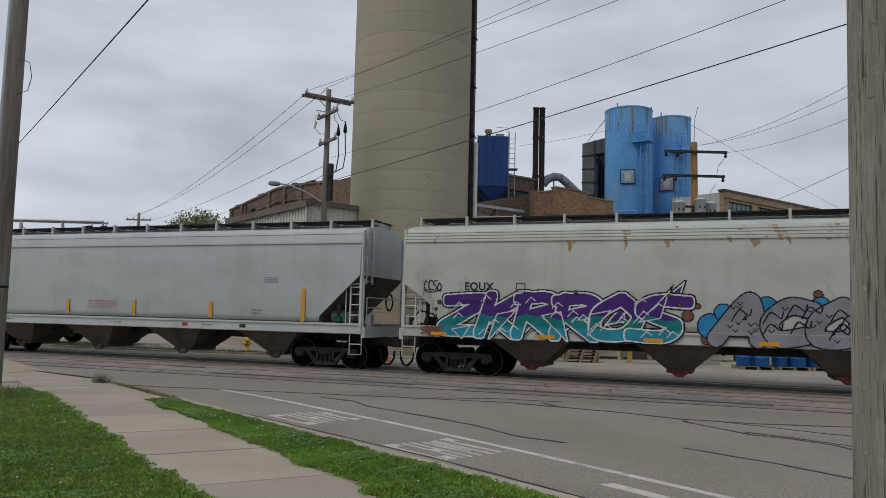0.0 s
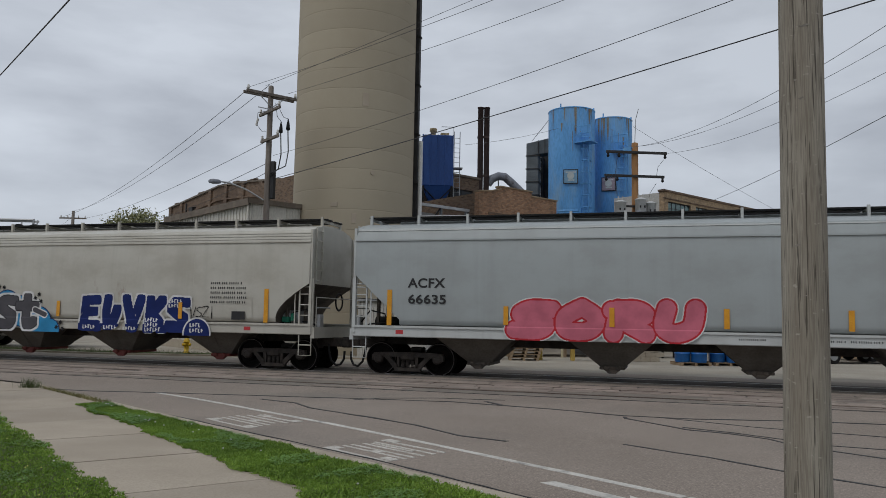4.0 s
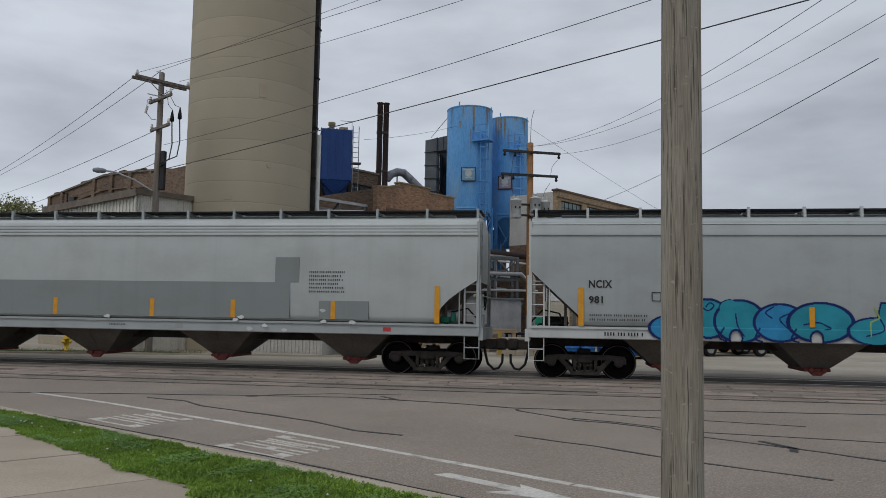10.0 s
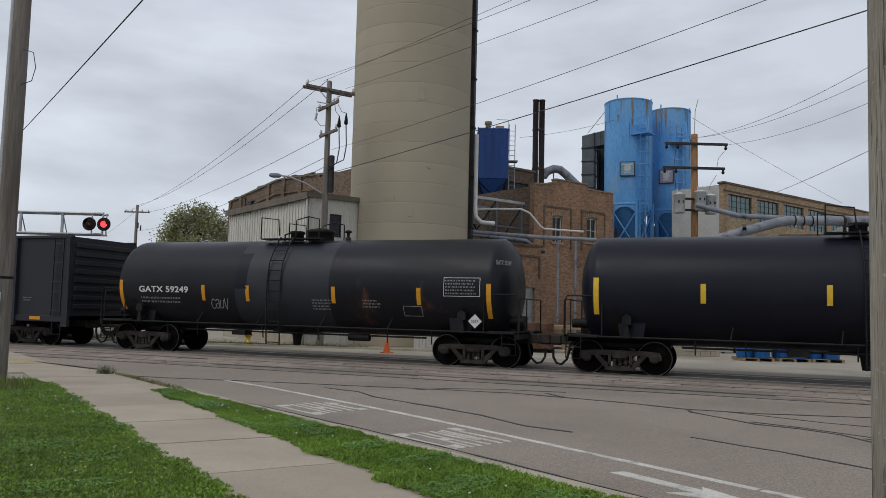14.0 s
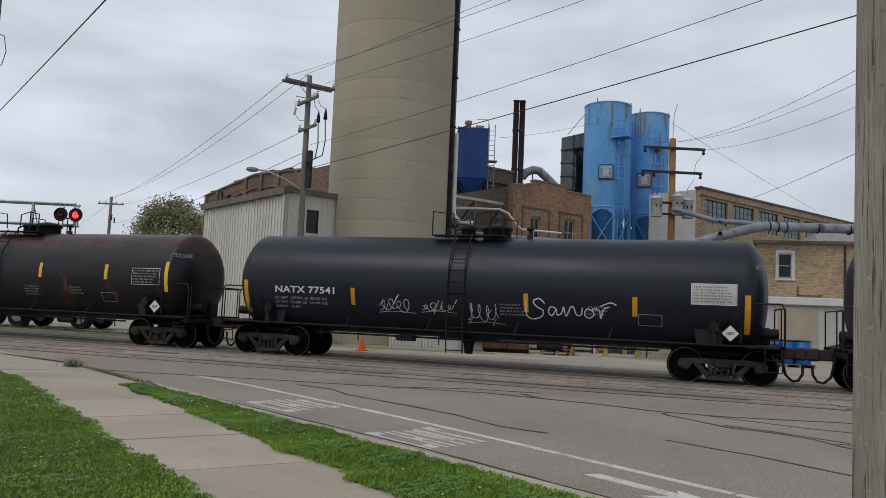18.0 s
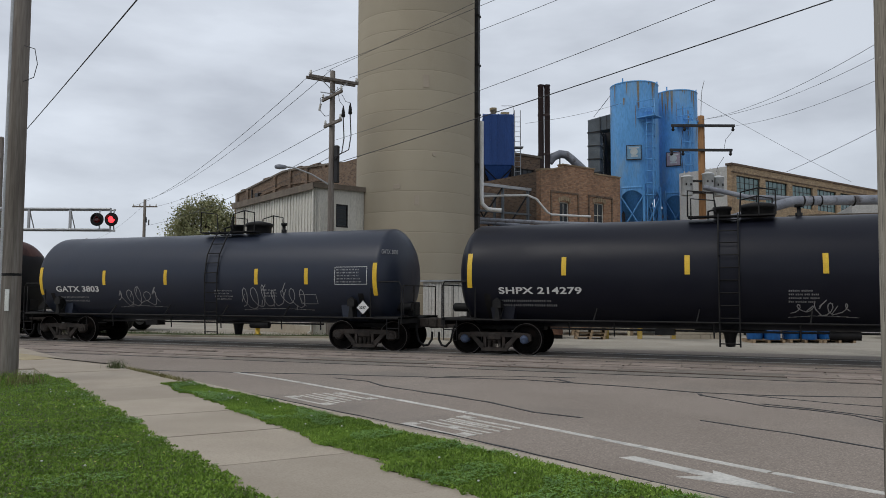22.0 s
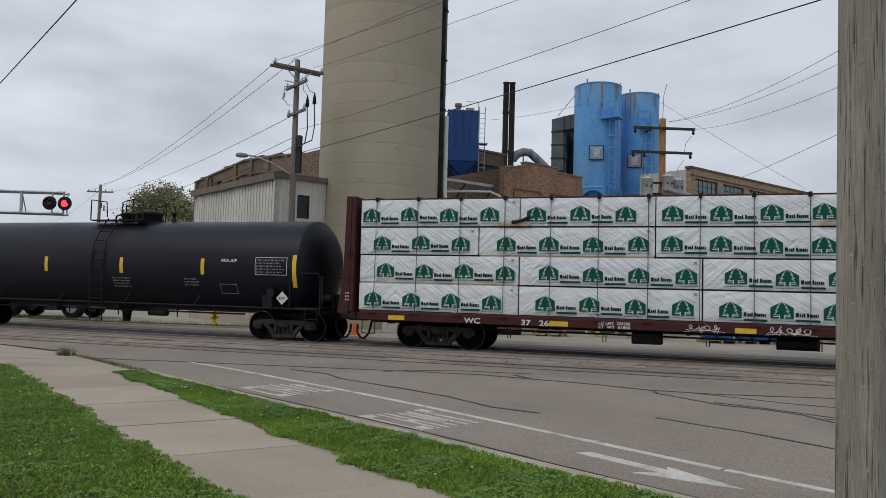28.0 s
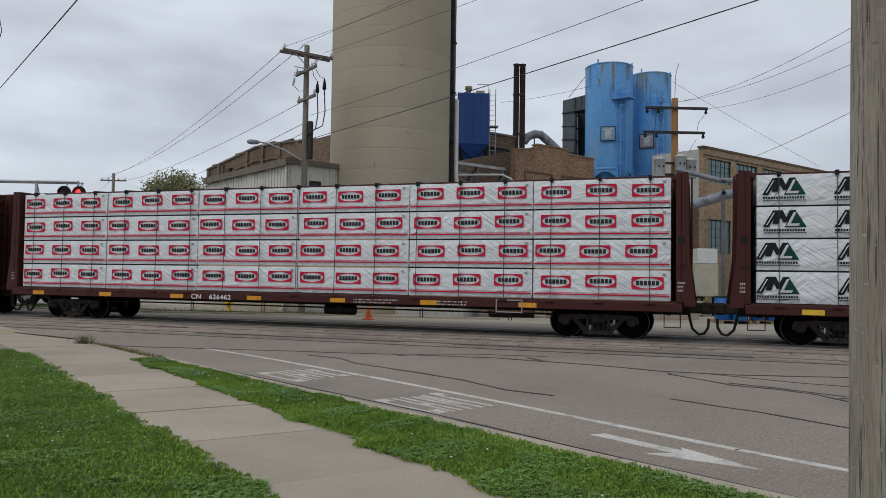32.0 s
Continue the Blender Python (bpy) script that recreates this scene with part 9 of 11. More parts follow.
horns = [m.wedge(*q) for q in (((-5.36, 1.8), (-4.2, 2.3), (-4.3, 1.75)), ((-4.6, 2.2), (-4.15, 2.42), (-3.9, 1.85)), ((-3.72, 1.95), (-3.38, 2.36), (-3.15, 1.9)), ((-2.8, 2.0), (-2.4, 2.4), (-2.1, 2.0)), ((-2.05, 2.0), (-1.95, 2.44), (-1.5, 2.1)), ((-0.35, 2.15), (0.14, 2.52), (0.2, 1.9)), ((-5.0, 1.12), (-3.9, 1.12), (-4.5, 1.5)), ((-3.75, 1.12), (-3.0, 1.12), (-3.3, 1.4)), ((0.0, 1.1), (0.34, 1.5), (-0.4, 1.25)))]
whole = np.minimum.reduce(horns)
probe = Mural(-6.7, 1.9, 0.99, 2.75)
for sign, a, b in BLOCKS:
    whole = np.minimum(whole, probe.letters(sign, a, b, 1.12, 2.28, 0.36, BLACKS, WHITES, 0.02, 1.1, 0.16, 2.0))
lick = 0.115 + 0.035 * np.sin(9 * m.X) + 0.02 * np.sin(23 * m.X + 4 * m.Z)
m.lay(whole < lick, REDS)
for tip, root, z, fat in ((-6.6, -4.9, 1.42, 0.42), (1.78, 0.1, 1.78, 0.4)):
    u = np.clip((m.X - tip) / (root - tip), 0, 1)
    m.lay((np.abs(m.Z - z - 0.12 * u + 0.03 * np.sin(7 * m.X)) < fat * u**1.35 + 0.008) & (u > 0) & (u < 1), REDS)
m.lay((np.abs(m.X + 2.4) < 2.75) & (m.Z < 1.26), WHITES)
m.lay((np.abs(m.X + 2.4) < 2.8) & (m.Z < 1.05 + 0.015 * np.sin(4 * m.X)), REDS)
m.lay(whole < 0.05, WHITES)
for d in horns:
    m.lay(d < 0, BLACKS)
for sign, a, b in BLOCKS:
    m.letters(sign, a, b, 1.12, 2.28, 0.36, BLACKS, WHITES, 0.022, 1.1, 0.16, 2.0)
for d in horns:
    m.lay(d < -0.02, BLACKS)
m.lay(m.disc(-2.46, 1.66, 0.12) < 0.03, WHITES)
for x, z, q in ((-2.46, 1.66, 0.1), (-4.35, 1.87, 0.07), (-4.3, 1.48, 0.08), (-1.4, 1.45, 0.11), (-1.4, 1.86, 0.07)):
    m.lay(m.disc(x, z, q, 0.6 if q < 0.1 else 1.0) < 0, REDS if q > 0.09 else WHITES)
for x, z in ((-5.62, 1.6), (-5.35, 1.45), (-5.85, 1.47), (0.42, 1.92), (0.78, 1.85), (0.5, 1.66)):
    star(m, x, z, 0.115, YELS)
scribble(m, "ZI", 0.4, 0.65, 1.03, 1.2, 0.012, BLACKS, 0.2, 21)
reflectors(car, [(x, 1.25, 0.42, 0.1) for x in (-4.95, -3.1, -0.9)], -1.618, ORANGE)
scribble(m, "ICVUV", -6.5, -5.62, 1.9, 2.18, 0.017, BLACKS, 0.3, 4)
m.finish(car, "black block letters with a white outline on a red flame")
bars(car, 5.2, 1.95, 1.2, 0.7, 6, K, -1.632, 21)
bars(car, 7.1, 1.65, 0.6, 0.25, 2, K, -1.632, 22)
fitted(car, "CENTER FLOW", 2.75, 3.95, 1.18, 1.3, NAVYS, -1.565)
m = Mural(2.3, 2.65, 1.1, 1.4)
m.lay(np.abs(m.X - 2.47) + np.abs(m.Z - 1.24) < 0.14, NAVYS)
m.lay(np.abs(m.X - 2.47) + np.abs(m.Z - 1.24) < 0.11, GREYSILL)
m.lay(np.abs(m.X - 2.47) + 2 * np.abs(m.Z - 1.24) < 0.09, NAVYS)
m.finish(car, "small diamond maker badge")

car = add_hopper(9, GREYCAR, MIDCAR, REDGATE, "grey covered hopper car with darker patches of fresh paint", inner=(-5.53, -2.78, 0.25, 2.69, 5.6), ends=(-8.05, 8.5), rounded=True)
fitted(car, "NCIX", -7.65, -6.98, 2.43, 2.66, K)
fitted(car, "40710", -7.68, -6.8, 1.99, 2.2, K)
fitted(car, "LD LMT 220500 LB 100000 KG", -7.67, -6.08, 1.7, 1.78, K)
fitted(car, "LT WT 65500 LB 29100 KG", -7.67, -6.08, 1.51, 1.59, K)
PATCHG, PATCHL = car_paint("dark_touch_up_paint", (0.215, 0.24, 0.24), dirty=0.15), car_paint("light_touch_up_paint", (0.24, 0.26, 0.265), dirty=0.15)
for a, b, c, d in ((-5.6, 4.35, 1.5, 2.5), (3.9, 4.6, 2.5, 3.2), (5.2, 6.6, 1.5, 2.0), (-6.6, -5.6, 1.5, 1.75)):
    part("paint_patch", Shape().box(a, b, -1.6275, -1.58, c, d), PATCHG, car)
part("paint_patch", Shape().box(-9.4, -8.4, -1.6265, -1.5, 3.0, 3.72), PATCHL, car)
bl = Shape()
rr = random.Random(3)
for _ in range(9):
    x, z = rr.uniform(-3.5, 6.5), rr.uniform(1.16, 1.75)
    bl.add([(x + 0.12 * rr.uniform(0.5, 1) * math.cos(q), -1.634, z + 0.07 * rr.uniform(0.5, 1) * math.sin(q)) for q in np.linspace(0, 6.0, 9)], [tuple(range(9))])
part("bird_lime", bl, WHITES, car, "white splashes")
outline_box(car, -6.16, 2.22, 0.24, 0.24, K, -1.632, t=0.02)
bars(car, 4.9, 2.2, 1.1, 0.65, 6, K, -1.632, 23)

car = add_hopper(10, MIDCAR, GREYSILL, REDGATE, "grey covered hopper car with long blue and yellow tags", inner=(-5.0, -2.3, 0.3, 3.2), ends=(-8.0, 8.2))
fitted(car, "NCIX", -7.81, -7.21, 2.44, 2.64, K)
fitted(car, "981", -7.8, -7.44, 2.04, 2.22, K)
bars(car, -7.78, 1.55, 1.55, 0.23, 2, K, -1.632, 24)
outline_box(car, -6.2, 2.1, 0.24, 0.24, K, -1.632, t=0.02)
m = Mural(-6.3, 8.2, 1.1, 2.3)
for k, (a, b) in enumerate(((-6.06, -1.23), (-1.24, 3.91), (4.06, 8.0))):
    w = (b - a) / 5
    for i, (cx, cz, rx, rz) in enumerate(((0.45, 1.42, 0.62, 0.32), (1.3, 1.68, 0.5, 0.46), (2.1, 1.62, 0.6, 0.5), (3.1, 1.6, 0.6, 0.44), (4.1, 1.62, 0.75, 0.46))):
        d = np.hypot((m.X - a - w * cx) / (w * rx), (m.Z - cz) / rz) - 1
        if i == 0:
            d = np.minimum(d, np.maximum(np.abs(m.X - a - w * (0.75 + 0.2 * (m.Z - 1.6))) / (0.3 * w) - 1, np.abs(m.Z - 1.75) / 0.36 - 1))
        if i == 2:
            d = np.minimum(d, np.hypot((m.X - a - w * 1.85) / (0.25 * w), (m.Z - 1.95) / 0.2) - 1)
        if i in (2, 4):
            d = np.maximum(d, 0.05 - m.disc(a + w * (cx - 0.1), 1.2, 0.16, 1.3) * 3)
        m.lay(d < 0.13, NAVYS)
        m.lay(d < 0, YELS if (k, i) == (1, 1) else SKYB if (i + k) % 3 == 0 else CYAN)
    tint = (m.coat >= 0) & (np.hypot(m.X - a - 2.2 * w, m.Z - 1.7) < 0.28 + 0.1 * np.sin(8 * m.X)) & (k == 1)
    m.lay(tint & (m.coat == m.inks.index(CYAN)), LIMES)
    for pts in ([(2.0, 1.8), (2.05, 1.5), (2.2, 1.25)], [(2.95, 2.0), (2.75, 1.85), (2.9, 1.72)], [(3.4, 1.85), (3.1, 1.7), (3.3, 1.45)], [(3.7, 1.56), (4.05, 1.62), (4.3, 1.5)], [(4.2, 1.56), (4.35, 1.48), (4.2, 1.44)], [(0.5, 1.75), (0.6, 1.45), (0.2, 1.3)], [(1.1, 2.0), (1.3, 1.88), (1.45, 2.0), (1.35, 2.08), (1.25, 1.98)]):
        m.line([(a + w * px, pz) for px, pz in pts], 0.018, NAVYS)
    for px in (1.7, 2.6, 3.5):
        m.line([(a + w * px, 1.45), (a + w * (px - 0.12), 1.2), (a + w * (px + 0.05), 1.12)], 0.022, NAVYS)
    if k == 1:
        for px in (0.4, 0.75):
            m.line([(a + w * px, 2.0), (a + w * (px + 0.1), 1.75), (a + w * (px - 0.1), 1.65), (a + w * (px - 0.1), 1.3)], 0.02, LIMES, False)
for x, n in ((2.35, 6), (6.55, 6), (7.75, 5)):
    scribble(m, ("CSOSTaC")[:n], x, x + 0.15 * n, 1.17, 1.31, 0.014, BLACKS, 0.1, n)
m.finish(car, "three long blue bubble-letter tags with navy outlines and a yellow letter")
bars(car, -7.4, 1.14, 1.2, 0.2, 1, BLACKS, -1.612, 39, label="black sprayed words")

n, c = slot(11)
car = gondola(n, GONDOLAP, "black ribbed high-sided gondola car with a white emblem", c)
CARS.append((car, c))
hl = n / 2 - 0.75
EMBLEM = [
    [(-0.3, 2.74), (-0.15, 2.74), (0.02, 3.36), (-0.1, 3.36)],
    [(-0.38, 2.7), (-0.06, 2.7), (-0.06, 2.78), (-0.38, 2.78)],
    [(-0.62, 1.9), (-0.47, 1.9), (-0.3, 2.5), (-0.42, 2.5)],
    [(-0.42, 2.5), (-0.25, 2.5), (0.05, 1.95), (-0.05, 1.95)],
    [(-0.72, 1.84), (-0.38, 1.84), (-0.38, 1.92), (-0.72, 1.92)],
    [(-0.52, 2.44), (-0.26, 2.44), (-0.26, 2.52), (-0.52, 2.52)],
]
EMBLEM = EMBLEM + [[(-x, z) for x, z in reversed(q)] for q in EMBLEM] + [[(-0.2, 2.93), (0.2, 2.93), (0.18, 3.03), (-0.18, 3.03)], [(-0.06, 2.55), (0.06, 2.55), (0.06, 2.69), (-0.06, 2.69)], [(-0.11, 2.62), (0.11, 2.62), (0.11, 2.68), (-0.11, 2.68)], [(-0.11, 2.54), (0.11, 2.54), (0.11, 2.6), (-0.11, 2.6)]]
for i, q in enumerate(EMBLEM):
    part("emblem", Shape().plate(q, -1.632 - 0.0006 * i, -1.622), W, car, "white stencilled emblem stroke", pose(0.14, 0, 0))
fitted(car, "AIMX", -hl + 0.98, -hl + 1.82, 3.03, 3.26, W, -1.515)
fitted(car, "20262", -hl + 0.98, -hl + 1.82, 2.57, 2.8, W, -1.515)
for words, x0, x1, z in (("LD LMT", 1.2, 1.62, 1.33), ("LT WT", 1.2, 1.54, 1.16), ("214600", 1.95, 2.36, 1.33), ("71400", 2.02, 2.36, 1.16)):
    fitted(car, words, -hl + x0, -hl + x1, z, z + 0.11, W, -1.515)
outline_box(car, -hl + 2.35, 2.98, 0.28, 0.26, W, -1.515, t=0.02)
bars(car, -hl + 2.4, 3.04, 0.18, 0.14, 2, W, -1.515, 28)
bars(car, -6.92, 1.62, 0.55, 0.4, 3, G, -1.515, 25)
part("notice", Shape().box(-6.85, -6.5, -1.515, -1.505, 1.75, 2.05), W, car)
bars(car, 6.35, 1.27, 0.68, 0.55, 5, G, -1.515, 26)
bars(car, 7.63, 1.58, 0.45, 0.18, 2, G, -1.515, 27)
reflectors(car, [(-hl + 1.5 + (2 * hl - 3) * k / 7, 1.0, 0.5, 0.12) for k in range(8)], -1.57, ORANGE)

# number, paint, label, lettering box, strip places and height, strip colour, ladder place
FADED = paint("faded_grey_strip", (0.06, 0.06, 0.055))
SCRIPT = (
    [(0.2, 0.85), (0.13, 1.1), (0.05, 0.95), (0.09, 0.65), (0.18, 0.4), (0.15, 0.05), (0.02, -0.1), (-0.05, 0.15), (-0.06, 0.9)],
    [(0.36, 0.55), (0.29, 0.65), (0.25, 0.35), (0.3, 0.15), (0.36, 0.5), (0.37, 0.2), (0.43, 0.3), (0.46, 0.65), (0.49, 0.15), (0.56, 0.7), (0.6, 0.6), (0.63, 0.25), (0.69, 0.25), (0.71, 0.65)],
    [(0.85, 0.5), (0.77, 0.6), (0.74, 0.25), (0.8, 0.08), (0.86, 0.3), (0.84, 0.6), (0.93, 0.55), (0.95, 0.1), (0.99, 0.6), (1.06, 0.75)],
)
TANKS = [
    (12, CHARCOAL, "charcoal tank car with a dark bottom half", "GATX 59249", (-5.76, -3.75, 2.0, 2.2), (-3.17, -1.48, 1.6, 4.4), 1.9, ORANGE, -0.47),
    (13, BLACKCAR, "plain black tank car with a stencilled end", "", None, (-4.4, -1.5, 1.6, 4.6), 2.1, YELLOW, -0.5),
    (14, DUSKCAR, "weathered black tank car with white tags along its side", "GATX 28010", (-6.07, -4.15, 1.87, 2.06), (-3.6, -1.69, 0.59, 3.37), 2.05, YELLOW, -0.59),
    (15, DUSKCAR, "black tank car with white lettering", "TILX 263458", (-5.98, -3.86, 2.05, 2.22), (-3.3, -1.5, 1.6, 4.4), 2.3, YELLOW, -0.5),
    (16, INKYCAR, "blue-black tank car with chalk-white tags", "NATX 77541", (-6.2, -4.2, 1.95, 2.15), (-3.6, 1.59, 4.48), 1.8, ORANGE, -0.41),
    (17, INKYCAR, "blue-black tank car with a large white wordmark", "PROX 650822", (-6.04, -3.89, 1.91, 2.1), (-3.69, -1.18, 1.79, 4.33), 1.88, ORANGE, -0.65),
    (18, RUSTCAR, "black tank car with its crown burnt to red rust", "GATX 204213", (-6.15, -4.05, 1.96, 2.18), (-3.8, -1.56, 1.46, 4.34), 2.05, ORANGE, -0.62),
    (19, NAVYCAR, "dark slate tank car with sprayed tags", "GATX 3803", (-5.97, -4.0, 1.8, 2.0), (-3.75, -1.1, 2.5, 4.33), 2.18, YELLOW, 0.8),
    (20, BLACKCAR, "clean black tank car with yellow strips", "SHPX 214279", (-6.58, -4.25, 1.75, 1.94), (-4.72, -1.52, 1.68, 4.75), 2.4, YELLOW, -0.52),
    (21, BLACKCAR, "clean black tank car with yellow strips", "SHPX 214207", (-6.49, -4.22, 1.86, 2.06), (-4.57, -1.4, 1.7, 4.7), 2.42, YELLOW, -0.43),
    (22, BROWNCAR, "black tank car with rust-brown shoulders and a pale patch", "SHPX 214608", (-5.59, -3.55, 1.72, 1.93), (-4.53, -1.16, 1.58, 4.64), 2.35, YELLOW, 0.75),
    (23, CHARCOAL, "black tank car with a scuffed grey band", "GATX 233704", (-6.82, -4.55, 2.04, 2.24), (-4.46, -1.76, 1.52, 4.6), 2.35, YELLOW, -0.52),
    (24, BLACKCAR, "black tank car next to the timber cars", "", None, (-4.95, -1.88, 1.23, 4.35), 2.15, YELLOW, 0.29),
]
for k, body, label, text, at, inner, zm, marks, lad in TANKS:
    car, hl = add_tank(k, body, label, marks=marks, dome=lad, inner=inner, zmark=zm, cap=HUBBLUE if k in (20, 21, 22, 23) else TRUCKM)
    if text:
        x0, x1, z0, z1 = at
        fitted(car, text, x0, x1, z0, z1, W, barrel=True)
        if k == 16:
            for q, row in enumerate(("LD LMT  187700 LB  85150 KG", "LT WT  75300 LB  34150 KG", "NEW  3-91")):
                fitted(car, row, x0 - 0.02, x0 + (1.75, 1.75, 0.8)[q], z0 - 0.2 - 0.13 * q, z0 - 0.12 - 0.13 * q, G, barrel=True)
        else:
            bars(car, x0 + 0.05, z0 - 0.38, 1.7, 0.25, 2, G, 0, 100 + k, tank_wrap)
        head_text(car, text, hl + 0.1, 2.95, 0.13, G)
    part("head_stencil", Shape().add([(hl + 0.235 + 0.2 * (q % 2), -1.26 + 0.36 * (q % 2), 2.74 - 0.13 * (q // 2) + e) for q in range(4) for e in (0, 0.045)], [(0, 2, 3, 1), (4, 6, 7, 5)]), G, car, "two rows of small stencil bars on the head")["kind"] = "stuff"
    for e in (-1, 1):
        part("jacking_pad", Shape().plate([(e * (hl - 0.75) - 0.12, 1.36), (e * (hl - 0.75) + 0.12, 1.36), (e * (hl - 0.75) + 0.12, 1.55), (e * (hl - 0.75), 1.64), (e * (hl - 0.75) - 0.12, 1.55)], -1.49, -1.2).plate([(e * (hl - 0.75) - 0.09, 1.0), (e * (hl - 0.75) + 0.09, 1.0), (e * (hl - 0.75) + 0.04, 1.36), (e * (hl - 0.75) - 0.04, 1.36)], -1.47, -1.15), BLACK, car, "black pad and strut over the truck")
    if k != 16:
        bars(car, hl - 1.25, 2.06, 1.0, 0.46, 5, G, 0, 130 + k, tank_wrap, "stencilled test data table")
    outline_box(car, hl - 1.3, 2.02, 1.1, 0.54, W, 0, tank_wrap, 0.015)
    bars(car, hl - 3.9, 1.62, 0.6, 0.28, 3, G, 0, 160 + k, tank_wrap)
    bars(car, 0.85, 1.52, 0.75, 0.36, 4, G, 0, 190 + k, tank_wrap)
    outline_box(car, hl - 2.6, 1.42, 0.6, 0.3, G, 0, tank_wrap, 0.015)
    placard(car, hl - 0.35, 1.33, RED if k in (21, 22) else W, -1.43)
    if k == 17:
        x = -6.06
        for w, kind in ((0.58, "p"), (0.6, "r"), (0.64, "o"), (0.64, "c"), (0.64, "o"), (0.6, "r")):
            bits = [(0, w - 0.1, 0.25, 0.44), (0, w - 0.1, 0.0, 0.2)] if kind in "pr" else [(0.02, w - 0.1, 0, 0.17), (0.0, w - 0.32, 0.17, 0.27), (0.02, w - 0.1, 0.27, 0.44)]
            wm = Shape()
            for a, b, c, d in bits:
                q = tank_wrap(x + a, x + b, 2.37 + c, 2.37 + d, 0.007)
                wm.add(q.v, q.f)
            part("wordmark_block", wm, W, car, "broad white block of a wordmark")
            x += w
    if k in (12, 14, 16, 19, 20, 21, 22, 23):
        spots = {12: [(-2.93, -2.25, 1.5, 1.85)], 14: [(-3.5, -2.2, 1.55, 1.85), (-2.0, -1.0, 1.5, 1.8), (-0.2, 1.4, 1.38, 1.75), (0.6, 2.6, 1.4, 2.1), (2.4, 4.9, 1.45, 1.95)], 16: [(1.7, 3.7, 1.52, 1.98), (-2.75, -1.8, 1.5, 1.9), (-1.45, -0.5, 1.55, 1.8), (-0.1, 0.85, 1.3, 1.88)], 19: [(-3.25, -1.4, 1.3, 1.95), (1.84, 4.3, 1.25, 2.0)], 20: [(0.9, 2.3, 1.2, 1.6)], 21: [(2.3, 3.1, 1.35, 1.68)], 22: [(1.6, 3.2, 1.3, 1.75), (3.9, 4.6, 1.5, 1.7)], 23: [(-3.9, -2.6, 1.6, 1.95), (-2.2, -1.2, 1.55, 1.75)]}[k]
        m = Mural(min(q[0] for q in spots) - 0.4, max(q[1] for q in spots) + 0.4, 1.1, 2.2, 0.012, barrel_y)
        for i, (a, b, c, d) in enumerate(spots):
            ink = BLUES if k == 21 else W if k in (16, 22) else G
            if k == 12:
                scribble(m, "CaUV", a, b, c, d, 0.012, ink, 0.25, 3)
            elif (k, i) == (16, 0):
                w, h = b - a, d - c
                for run in SCRIPT:
                    m.line([(a + w * px, c + h * pz) for px, pz in run], 0.016, ink)
                m.line([(b - 0.1, d - 0.1), (b + 0.15, d), (b + 0.3, d - 0.05)], 0.014, ink)
            else:
                flourish(m, a, b, c, d, 0.0085 if b - a < 1.2 else 0.011, ink, 10 * k + i)
        m.finish(car, "thin white sprayed scribble")
    if k == 16:
        part("data_panel", tank_wrap(hl - 1.28, hl - 0.22, 2.03, 2.55, 0.004), CREAM, car, "pale cream data panel")
        bars(car, hl - 1.22, 2.07, 0.95, 0.44, 6, K, 0, 131, tank_wrap, "stencilled test data table")
    if k == 22:
        part("pale_patch", tank_wrap(-7.35, -5.4, 2.55, 3.5, 0.008), car_paint("bleached_patch", (0.1, 0.106, 0.135), (0.05, 0.05, 0.06), 0.7, streak=0.5), car, "bleached grey patch")
        part("notice_panel", tank_wrap(3.86, 4.6, 1.9, 2.2, 0.009), YELLOW, car, "yellow notice panel")
    if k == 18:
        part("notice_panel", tank_wrap(0.1, 0.45, 1.62, 1.95, 0.009), YELLOW, car, "yellow notice panel")
    if k == 23:
        part("scuffed_band", tank_wrap(-0.1, 1.3, 1.2, 3.7, 0.008), car_paint("scuffed_grey_paint", (0.05, 0.048, 0.047), (0.08, 0.07, 0.065), 0.6), car, "scuffed grey band")
        part("notice_panel", tank_wrap(0.4, 0.85, 1.3, 1.6, 0.012), YELLOW, car, "yellow notice panel")
    if k == 14:
        fitted(car, "DOT-SP 21134", 5.58, 6.59, 2.53, 2.64, W, barrel=True)
        fitted(car, "SR 13450", 4.2, 5.1, 1.98, 2.08, W, barrel=True)
    if k == 21:
        for x in inner:
            part("faded_strip", tank_wrap(x - 0.066, x + 0.066, zm + 0.02, zm + 0.36, 0.011), FADED, car, "upper strip faded to grey")
    if k == 12:
        part("bleached_band", tank_wrap(-1.95, 1.45, 1.0, 3.76, 0.003), car_paint("bleached_slate_paint", (0.026, 0.029, 0.037), (0.042, 0.043, 0.048), 0.5, 0.0, 0.42, 0.5, 0.26), car, "bleached slate band round the middle")
        part("scorched_plate", tank_wrap(-1.95, -1.5, 2.15, 3.3, 0.006), BLACKCAR, car, "dark scuffed plate")
    if k == 24:
        fitted(car, "FRA-AIP", 5.05, 5.6, 2.4, 2.5, W, barrel=True)

